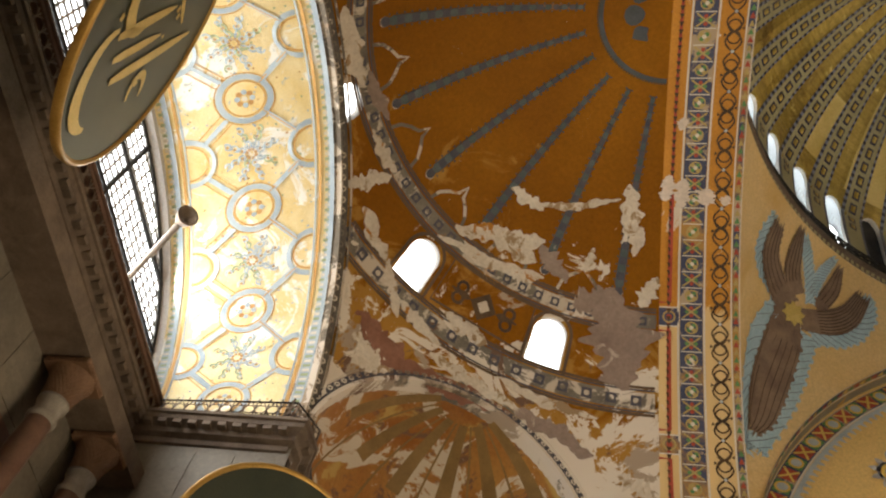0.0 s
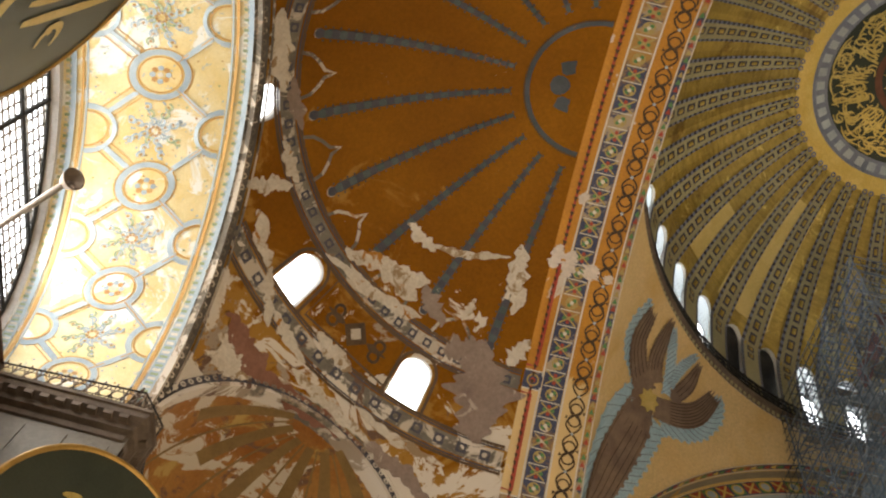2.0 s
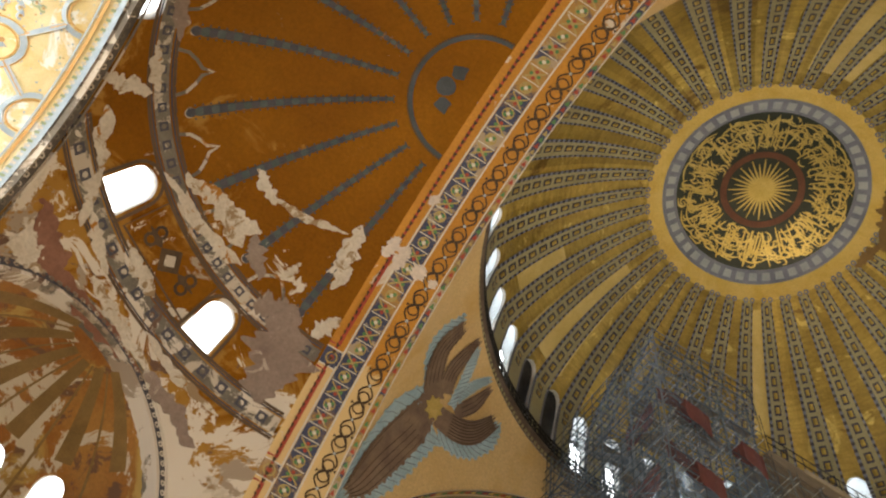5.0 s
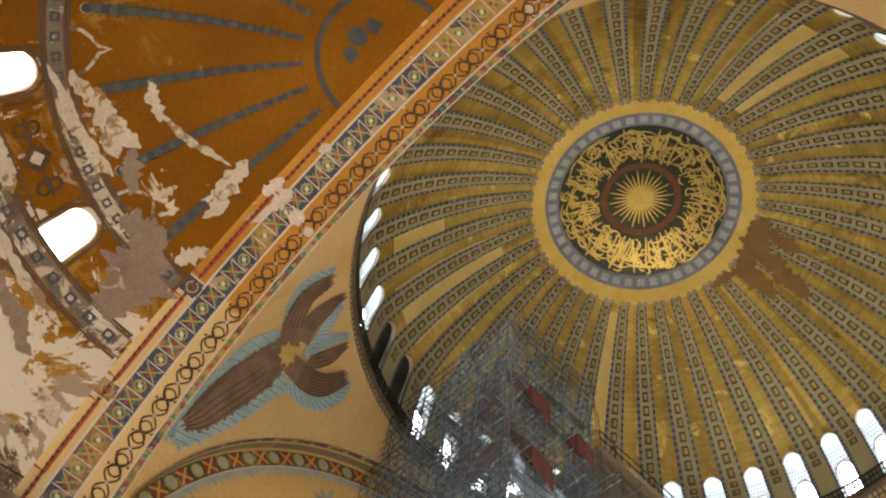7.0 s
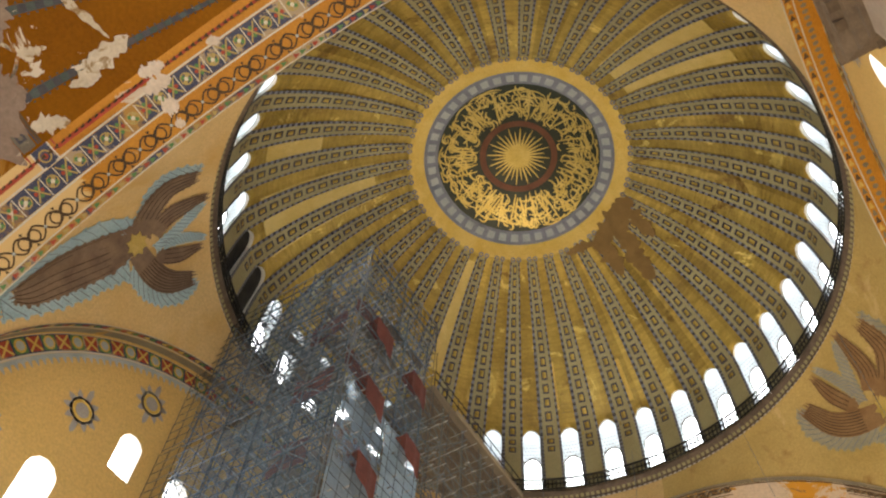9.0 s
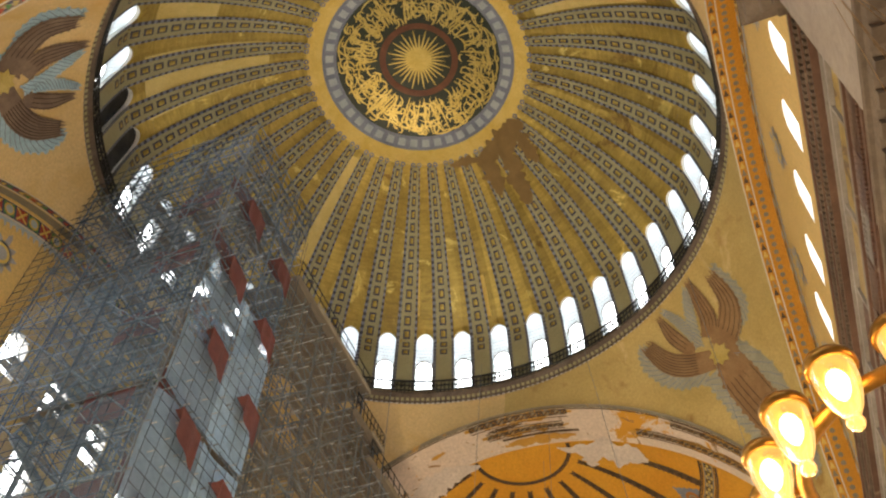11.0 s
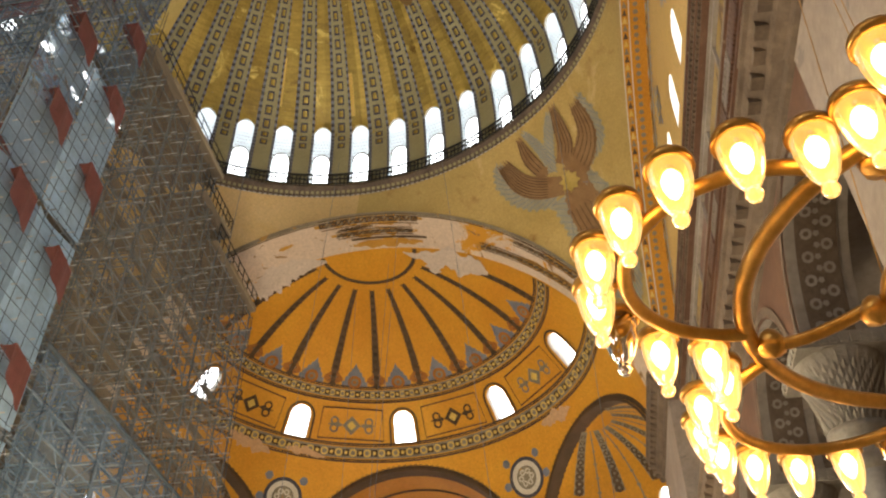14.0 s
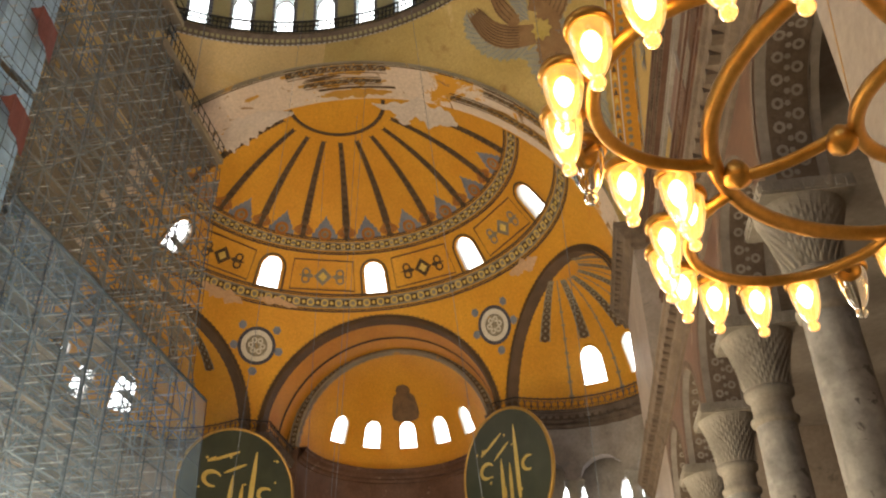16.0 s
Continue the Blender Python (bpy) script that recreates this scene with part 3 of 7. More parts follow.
def disc(bm, g, p, q, r, d=-0.035, mat=0, n=16, r_in=0.0, k=1.0):
    ro = [bm.verts.new(g(a, b, d)) for a, b in circle(r, n, p, q, k)]
    if r_in > 0:
        ri = [bm.verts.new(g(a, b, d)) for a, b in circle(r_in, n, p, q, k)]
        for i in range(n):
            bm.faces.new((ro[i], ro[(i + 1) % n], ri[(i + 1) % n], ri[i])).material_index = mat
    else:
        c = bm.verts.new(g(p, q, d))
        for i in range(n):
            bm.faces.new((ro[i], ro[(i + 1) % n], c)).material_index = mat


def quad(bm, g, p0, p1, q0, q1, d=-0.035, mat=0, n=1):
    grid(bm, lambda p, q: g(p, q, d), lin(p0, p1, n), lin(q0, q1, 1), mat)


M_RED = surface("red_paint", (0.34, 0.05, 0.03), (0.46, 0.09, 0.05), 1, 0.7)
M_GREEN = surface("green_paint", (0.08, 0.20, 0.07), (0.14, 0.28, 0.10), 1, 0.7)
M_COBALT = surface("cobalt_paint", (0.045, 0.05, 0.095), (0.085, 0.09, 0.15), 1, 0.7, worn=(((0.40, 0.30, 0.20), 0.5, 0.54, 0.03), ((0.40, 0.22, 0.06), 0.16, 0.51, 0.06)))
M_YELLOW = surface("yellow_paint", (0.66, 0.43, 0.08), (0.76, 0.54, 0.16), 1, 0.7)
M_CREAM = surface("cream_line", (0.62, 0.56, 0.46), (0.72, 0.66, 0.56), 1, 0.7)
M_INK = surface("brown_black_scroll", (0.055, 0.035, 0.02), (0.12, 0.07, 0.03), 1, 0.7)
M_GREYBAND = surface("grey_frieze", (0.20, 0.17, 0.12), (0.32, 0.27, 0.19), 0.8, 0.7, worn=(((0.45, 0.25, 0.06), 0.5, 0.60, 0.03),))
M_WORN = surface("worn_frieze", (0.13, 0.105, 0.08), (0.22, 0.19, 0.15), 0.8, 0.75,
                 worn=(((0.50, 0.42, 0.33), 0.6, 0.52, 0.03), ((0.36, 0.15, 0.03), 0.4, 0.58, 0.03), *FLAKED))
M_RIBW = surface("west_rib_paint", (0.045, 0.05, 0.05), (0.09, 0.10, 0.11), 0.6, 0.7,
                 worn=(((0.22, 0.11, 0.05), 0.7, 0.60, 0.04), *FLAKED))
M_SLATE = surface("slate_green_paint", (0.06, 0.085, 0.075), (0.11, 0.13, 0.13), 0.9, 0.7, worn=FLAKED)
M_RIBE = surface("east_rib_paint", (0.085, 0.055, 0.03), (0.15, 0.09, 0.05), 0.6, 0.7)
M_GOLD = surface("gold_leaf", (0.58, 0.41, 0.10), (0.72, 0.54, 0.18), 1.5, 0.35, 0.5, 0.1)
M_BOARD = surface("dark_green_board", (0.030, 0.036, 0.022), (0.050, 0.055, 0.034), 0.6, 0.35, 0, 0.05)
M_SERAPH = surface("brown_feathers", (0.15, 0.10, 0.075), (0.27, 0.19, 0.135), 0.9, 0.75, 0, 0.3, 9)
M_FEATHER = surface("blue_grey_feathers", (0.30, 0.45, 0.54), (0.43, 0.58, 0.66), 0.9, 0.75, 0, 0.3, 9)
M_STAIN = surface("brown_damp_stain", (0.19, 0.11, 0.03), (0.27, 0.16, 0.05), 0.9, 0.6)
M_BARE = surface("bare_plaster", (0.60, 0.50, 0.42), (0.70, 0.59, 0.50), 0.6, 0.85, 0, 0.3, 6)

# ---- dome ribs, built once and turned round the axis
bm = bmesh.new()
V_END = 0.705
RW = S9 * 0.265
def rib_strip(u0, u1, v0, v1, d, mat, n):
    grid(bm, lambda u, v: dome_pt(u, v, d), lin(u0, u1, 1), lin(v0, v1, n), mat)
rib_strip(-RW, RW, 0.01, V_END, -0.05, 0, 26)
for s in (-1, 1):
    N = 84
    for i in range(N):
        v0, v1 = 0.02 + (V_END - 0.02) * i / N, 0.02 + (V_END - 0.02) * (i + 0.97) / N
        a, b = (s * RW * 0.72, s * RW * 1.06) if s > 0 else (s * RW * 0.80, s * RW * 1.04)
        rib_strip(min(a, b), max(a, b), v0, v1, -0.075, 1 if i % 2 == 0 else 2, 1)
for i in range(15):
    vc = 0.20 + (V_END - 0.22) * i / 14
    r = dome_rz(vc)[0]
    h = 0.0125
    w = RW * 0.36
    rib_strip(-w, w, vc - h, vc + h, -0.08, 2, 1)
    rib_strip(-w * 0.6, w * 0.6, vc - h * 0.6, vc + h * 0.6, -0.095, 3, 1)
rib = part("rib", bm, [M_RIB, M_BLUE, M_DARK, M_DOME], dome, "ochre rib with blue-grey chequered edges")
rib.rotation_euler = (0, 0, S9 / 2 + TURN)
for k in range(1, 40):
    share(rib, Matrix.Rotation(S9 * (k + 0.5) + TURN, 4, "Z"), dome)

# ---- crown medallion
def v_of_r(r):
    R = 15.55 / math.sin(radians(58))
    return 0.25 + 0.75 * (1 - math.degrees(math.asin(min(1, r / R))) / 58)


def crown(p, q, d=0.0):
    r = math.hypot(p, q)
    return dome_pt(math.atan2(q, p), v_of_r(max(r, 0.02)), d)


def crown_ring(bm, r0, r1, d, mat, n=96):
    for a, b in zip(lin(r0, r1, 3), lin(r0, r1, 3)[1:]):
        disc(bm, crown, 0, 0, b, d, mat, n, a)


medallion = thing("crown_medallion", "dark green medallion with gold lettering strokes and sunburst", "medallion", kind="structure")
bm = bmesh.new()
crown_ring(bm, 6.0, 6.95, -0.06, 0)
for k in range(40):
    for i in (-1, 1):
        a = (k + 0.5) * S9 + i * 0.028
        disc(bm, crown, 6.95 * math.cos(a), 6.95 * math.sin(a), 0.16, -0.10, 1, 10, 0.07)
part("gold_border", bm, [M_YELLOW, M_BLUE], medallion)
bm = bmesh.new()
crown_ring(bm, 5.15, 6.02, -0.09, 0)
for k in range(44):
    a = math.tau * k / 44
    R2 = [(5.58 + dr) for dr in (-0.24, 0.24)]
    grid(bm, lambda u, r: crown(r * math.cos(u), r * math.sin(u), -0.12), lin(a - 0.043, a + 0.043, 1), R2, 1)
part("square_border", bm, [M_BLUE, surface("pale_grey_squares", (0.34, 0.36, 0.37), (0.46, 0.47, 0.46), 1, 0.7)], medallion)
bm = bmesh.new()
crown_ring(bm, 0.05, 5.15, -0.08, 0)
crown_ring(bm, 2.1, 2.5, -0.14, 1)
for k in range(32):
    a = math.tau * k / 32
    r1 = 2.02 if k % 2 else 1.7
    strip(bm, crown, [(r * math.cos(a), r * math.sin(a)) for r in lin(0.3, r1, 4)], [0.09, 0.075, 0.06, 0.045, 0.02], -0.15, 2)
disc(bm, crown, 0, 0, 0.42, -0.2, 2, 20)
rnd = random.Random(5)
for k in range(450):  # gold strokes of the lettering
    a, r = math.tau * (k + rnd.random() * 0.8) / 450, 2.75 + 2.2 * rnd.random() ** 0.7
    kind = rnd.random()
    path = []
    if kind < 0.17:  # long upright stroke
        r0, r1 = rnd.uniform(2.6, 3.2), rnd.uniform(4.0, 5.05)
        lean = rnd.uniform(-0.12, 0.16)
        path = [((r0 + (r1 - r0) * t) * math.cos(a + lean * t), (r0 + (r1 - r0) * t) * math.sin(a + lean * t)) for t in lin(0, 1, 6)]
    elif kind < 0.85:  # bowl
        cr, span, st = rnd.uniform(0.18, 0.46), rnd.uniform(2.0, 4.2), rnd.uniform(0, 6.28)
        cx, cy = r * math.cos(a), r * math.sin(a)
        path = [(cx + cr * math.cos(st + span * t), cy + 0.7 * cr * math.sin(st + span * t)) for t in lin(0, 1, 10)]
    else:  # long sweep
        path = [((r + 0.2 * math.sin(t * 3)) * math.cos(a + 0.34 * t), (r + 0.2 * math.sin(t * 3)) * math.sin(a + 0.34 * t)) for t in lin(0, 1, 8)]
    path = [(x, y) for x, y in path if 2.55 < math.hypot(x, y) < 5.1]
    if len(path) > 2:
        n = len(path)
        strip(bm, crown, path, [0.016 + 0.042 * math.sin(math.pi * (i + 0.7) / (n + 0.4)) for i in range(n)], -0.16 - 0.002 * (k % 9), 2)
part("lettered_disc", bm, [M_BOARD, surface("dull_red_ring", (0.13, 0.05, 0.025), (0.20, 0.08, 0.04), 1, 0.6), M_GOLD], medallion)

# damp stains, repaired squares and bright gilding on the dome
def ragged(bm, g, a, b, width, d, mat, seed):
    r = random.Random(seed)
    o1, o2 = r.uniform(0, 50), r.uniform(50, 99)
    n = 26
    du, dv = b[0] - a[0], b[1] - a[1]
    l = math.hypot(du, dv)
    rows_ = []
    for i in range(n + 1):
        t = i / n
        env = math.sin(math.pi * min(max(t, 0.03), 0.97)) ** 0.5
        w = [s * width * env * (0.6 + 0.9 * abs(noise.noise((t * 5, o, 1.0))) + 0.5 * noise.noise((t * 15, o, 2.0))) for s, o in ((1, o1), (-1, o2))]
        rows_.append([bm.verts.new(g(a[0] + du * t - dv / l * (w[0] + (w[1] - w[0]) * k), a[1] + dv * t + du / l * (w[0] + (w[1] - w[0]) * k), d)) for k in lin(0, 1, 4)])
    for x, y in zip(rows_, rows_[1:]):
        for k in range(4):
            bm.faces.new((x[k], x[k + 1], y[k + 1], y[k])).material_index = mat


def polar(deg, r):
    return r * math.cos(radians(deg)), r * math.sin(radians(deg))


bm = bmesh.new()
for i, (a0, r0, a1, r1, w) in enumerate(((-42, 7.4, -10, 7.8, 0.9), (-26, 7.5, -21, 11.0, 0.8), (-16, 7.5, -13, 9.8, 0.7), (-36, 7.4, -33, 9.6, 0.6), (-12, 7.4, 4, 7.2, 0.35))):
    ragged(bm, crown, polar(a0, r0), polar(a1, r1), w, -0.11, 0, i + 20)
part("damp_stain", bm, [M_STAIN], dome, "ragged brown damp stain")
# bright gilding has its sheen put into the colour
bm = bmesh.new()
rnd = random.Random(9)
for u0, u1, r0, r1, mt in ((52, 58, 7.5, 13.5, 1),
                           (110, 125, 9, 14.8, 1), (20, 25.5, 12.6, 14.6, 2), (1.5, 7, 13.2, 14.9, 2), (131, 138, 12, 14.6, 1), (-115, -97, 8, 14.0, 1)):
    grid(bm, lambda u, r: dome_pt(radians(u), v_of_r(r), -0.02), lin(u0, u1, 8), lin(r0, r1, 5), mt)
part("sheen_patch", bm, [M_STAIN, surface("gilding_with_sheen", (0.62, 0.44, 0.12), (0.74, 0.56, 0.2), 0.8, 0.35, 0.3), M_YELLOW], dome, "repaired yellow squares and bright gilding with painted-in sheen")

# railing on the dome cornice
rail = thing("cornice_railing", "black iron railing on the cornice below the dome windows", "railing")
bm = bmesh.new()
for z, r in ((41.95, 0.065), (41.15, 0.05), (41.55, 0.045)):
    tube(bm, [(15.74 * math.cos(a), 15.74 * math.sin(a), z) for a in lin(0, math.tau, 160)[:-1]], r, 5, True)
part("handrail", bm, M_IRON, rail)
bm = bmesh.new()
rnd = random.Random(2)
for k in range(400):
    a = math.tau * k / 400
    beam(bm, (15.74 * math.cos(a), 15.74 * math.sin(a), 40.98), (15.74 * math.cos(a), 15.74 * math.sin(a), 42.0), 0.036, 4)
    if k % 2:
        b = math.tau * (k + 1) / 400
        for z in (41.25, 41.6):
            beam(bm, (15.74 * math.cos(a), 15.74 * math.sin(a), z), (15.74 * math.cos(b), 15.74 * math.sin(b), z + 0.28), 0.022, 3)
part("baluster", bm, M_IRON, rail)["kind"] = "stuff"
# painted face of the cornice
bm = bmesh.new()
for k in range(320):
    a0, a1 = math.tau * k / 320, math.tau * (k + 0.62) / 320
    lathe(bm, [(15.935, 40.03), (15.885, 40.24)], 1, None, 0, a0, a1)
    lathe(bm, [(15.94, 40.45), (15.84, 40.62)], 1, None, 1, a0, a1)
part("cornice_pattern", bm, [M_PALE, M_RIB], dome)["kind"] = "stuff"

# pierced plaster screens in the dome windows, each with a clear light below
M_SCREEN = bpy.data.materials.new("dusty_screen")
M_SCREEN.use_nodes = True
nt = M_SCREEN.node_tree
tl = nt.nodes.new("ShaderNodeBsdfTranslucent")
nt.links.new(ramp(nt, noise_node(nt, 1.3, 4), ((0.3, (0.085, 0.095, 0.10)), (0.7, (0.14, 0.15, 0.155)))), tl.inputs[0])
ad = nt.nodes.new("ShaderNodeAddShader")
nt.links.new(nt.nodes["Principled BSDF"].outputs[0], ad.inputs[0])
nt.links.new(tl.outputs[0], ad.inputs[1])
nt.nodes["Principled BSDF"].inputs["Base Color"].default_value = (0.3, 0.3, 0.29, 1)
nt.links.new(ad.outputs[0], nt.nodes["Material Output"].inputs[0])
bm = bmesh.new()
arched_panel(bm, lambda u, v, d: dome_pt(u, v, 0.26 + d), -radians(3.0), radians(3.0), 0.0, 0.285, 0.0, radians(1.75), 0.02, 0.135, 0.035, 0.06, 0, 0, 2, 72)
screen = part("window_screen", bm, M_SCREEN, dome, "dusty white plaster window screen")
bm = bmesh.new()
gs = local(dome_pt, 0, 0.12, 15.8, 17.2)
for i in range(-3, 4):
    for j in range(9):
        p, q = 0.2 * i + (0.1 if j % 2 else 0), -0.1 + 0.26 * j
        if abs(p) > 0.72 or (p / 0.55) ** 2 + (max(q - 0.25, 0) / 0.62) ** 2 < 1.1:
            continue
        disc(bm, gs, p, q, 0.055, 0.22, 0, 6)
strip(bm, gs, [(0.5 * math.cos(t), 0.26 + 0.6 * math.sin(t)) for t in lin(0, math.pi, 12)], 0.045, 0.21, 0)
for q in (-0.9, -0.3):
    strip(bm, gs, [(-0.5, q), (0.5, q)], 0.03, 0.21, 0)
grille = part("window_grille", bm, M_MARBLE, dome, "grey pierced pattern and bars")
for o in (screen, grille):
    o.rotation_euler = (0, 0, TURN)
    for k in range(1, 40):
        if k not in (12, 13):
            share(o, Matrix.Rotation(S9 * k + TURN, 4, "Z"), dome)


# ---- great arches: friezes on the soffit
def arch_frieze(sx, parent):
    A = arch_pt(sx)
    g = lambda p, q, d=0.0: A(p / ARC, q, d)          # p: metres over the arch, q: metres outward
    L = math.pi * ARC
    bm = bmesh.new()
    us = lin(0, L, 120)
    def line(q, w, mat, d=-0.03):
        strip(bm, g, [(p, q) for p in us], w, d, mat)
    line(1.8, 0.46, 0)          # cobalt band
    line(1.28, 0.04, 1); line(2.32, 0.04, 1)
    line(0.02, 0.14, 0); line(0.20, 0.03, 1); line(-0.12, 0.03, 1)
    line(2.72, 0.06, 3)
    n = 72
    for k in range(n):
        p = L * (k + 0.5) / n
        h = L / n / 2 - 0.07
        if k % 2:
            disc(bm, g, p, 1.8, 0.27, -0.05, 2, 12, 0.21)
            for i in range(4):
                a = math.tau * (i + 0.5) / 4
                disc(bm, g, p + 0.14 * math.cos(a), 1.8 + 0.14 * math.sin(a), 0.09, -0.055, 2 if i % 2 else 4, 8)
            disc(bm, g, p, 1.8, 0.09, -0.06, 1, 8)
        else:
            for s in (-1, 1):
                strip(bm, g, [(p - h, 1.8 - s * 0.36), (p + h, 1.8 + s * 0.36)], 0.035, -0.05, 2)
            for i, (a, b) in enumerate(((0.16, 0), (-0.16, 0), (0, 0.18), (0, -0.18))):
                disc(bm, g, p + a, 1.8 + b, 0.085, -0.055, 3 if i < 2 else 4, 8)
        strip(bm, g, [(p + L / n / 2, 1.38), (p + L / n / 2, 2.22)], 0.022, -0.05, 1)
    for k in range(150):  # little triangles along the edge
        p = L * (k + 0.5) / 150
        strip(bm, g, [(p - 0.12, 0.02), (p + 0.12, 0.02)], [0.01, 0.11], -0.05, (3, 2, 4)[k % 3])
        strip(bm, g, [(p - 0.1, 2.72), (p + 0.1, 2.72)], [0.1, 0.02], -0.05, 5)
    m = 30
    for k in range(m):  # scroll of linked rings
        p = L * (k + 0.5) / m
        for s in (-1, 1):
            strip(bm, g, [(p + 0.24 * s + 0.25 * math.cos(t), 0.66 + 0.25 * math.sin(t)) for t in lin(0, math.tau, 14)], 0.034, -0.05, 5)
            strip(bm, g, [(p + s * 0.81 * t, 0.66 + s * 0.32 * math.sin(math.pi * t)) for t in lin(0, 1, 6)], 0.036, -0.052, 5)
            strip(bm, g, [(p + s * 0.81 * t, 0.66 - s * 0.32 * math.sin(math.pi * t)) for t in lin(0, 1, 6)], 0.036, -0.052, 5)
            strip(bm, g, [(p + 0.1 * s, 0.66 + 0.32 * s), (p + 0.2 * s, 0.66 + 0.4 * s)], [0.07, 0.01], -0.05, 5)
        disc(bm, g, p + 0.81, 0.66, 0.07, -0.055, 6, 8)
    for p in (37.1, 42.5):  # side branches with squares, and fine frames beside them
        strip(bm, g, [(p, q) for q in lin(2.3, 3.1, 4)], 0.38, -0.032, 0)
        for s in (-1, 1):
            strip(bm, g, [(p + s * 0.4, q) for q in lin(2.3, 3.1, 2)], 0.03, -0.05, 1)
        disc(bm, g, p, 2.7, 0.27, -0.05, 2, 12, 0.2)
        disc(bm, g, p, 2.7, 0.12, -0.05, 3, 8)
    for p0, p1 in ((37.7, 41.9), (31.9, 36.5), (43.1, 46.5)):
        strip(bm, g, [(p0, 3.1), (p0, 2.66), (p1, 2.66), (p1, 3.1)], 0.05, -0.045, 3)
    part("arch_frieze", bm, [M_COBALT, M_CREAM, surface("dull_yellow_paint", (0.38, 0.27, 0.09), (0.50, 0.37, 0.14), 1, 0.7, worn=((PLASTER, 0.6, 0.62, 0.03),)), M_RED, M_GREEN, M_INK, M_PALEBLUE], parent)


arch_frieze(-1, west_semi)
Aw = arch_pt(-1)
gw = lambda p, q, d=0.0: Aw(p / ARC, q, d)
for i, (a, b, q, w) in enumerate(((115, 119, 2.8, 0.35), (115.5, 120, 2.2, 0.42), (117, 119.5, 1.2, 0.5), (106, 108, 2.3, 0.25), (118, 119.5, 0.4, 0.25))):
    bm = bmesh.new()
    ragged(bm, gw, (radians(a) * ARC, q), (radians(b) * ARC, q + 0.2), w, -0.06, 0, i + 80)
    part("flaked_patch", bm, M_BARE, west_semi)
M_OCHRE = surface("torn_ochre_ground", (0.50, 0.25, 0.04), (0.62, 0.33, 0.06), 0.6, 0.7, 0, 0.2, 8, worn=((PLASTER, 0.7, 0.58, 0.03), ((0.25, 0.13, 0.05), 0.9, 0.60, 0.04)))
# the east arch keeps only its edge mouldings and scraps of its friezes
Ae = arch_pt(1)
ge = lambda p, q, d=0.0: Ae(p / ARC, q, d)
bm = bmesh.new()
strip(bm, ge, [(p, 0.02) for p in lin(0, math.pi * ARC, 110)], 0.16, -0.03, 0)
strip(bm, ge, [(p, 0.25) for p in lin(0, math.pi * ARC, 110)], 0.04, -0.03, 1)
for a, b, q, w, mt in ((0.35, 1.12, 2.0, 0.34, 3), (0.35, 0.97, 0.62, 0.36, 3), (1.32, 1.74, 0.45, 0.46, 3), (1.35, 1.69, 1.5, 0.34, 3)):
    n = int((b - a) * 42)  # ochre ground with a dark scroll, torn off at its ends
    ragged(bm, ge, (a * ARC, q), (b * ARC, q), w * 1.15, -0.03, mt, int(a * 90))
    strip(bm, ge, [(p * ARC, q + w * 0.85) for p in lin(a + 0.02, b - 0.02, 24)], 0.035, -0.045, 1)
    strip(bm, ge, [(p * ARC, q - w * 0.85) for p in lin(a + 0.02, b - 0.02, 24)], 0.035, -0.045, 1)
    for k in range(n):
        p = ARC * (a + 0.02 + (b - a - 0.04) * (k + 0.5) / n)
        disc(bm, ge, p, q, w * 0.5, -0.05, (1, 0)[k % 2], 8, w * 0.22)
        strip(bm, ge, [(p - 0.2, q - w * 0.5), (p + 0.2, q + w * 0.5)], 0.05, -0.055, 1)
strip(bm, ge, [(p * ARC, 2.05) for p in lin(1.32, 1.62, 14)], 0.09, -0.04, 1)
for i, (a, b, q, w) in enumerate(((1.34, 1.62, 2.45, 0.42), (1.52, 1.66, 1.0, 0.16), (1.84, 1.9, 1.3, 0.2))):
    ragged(bm, ge, (a * ARC, q), (b * ARC, q + 0.1), w, -0.035, (3, 1, 3)[i], i + 60)
part("arch_frieze", bm, [M_GREYBAND, M_RIBE, M_YELLOW, M_OCHRE], east_semi)


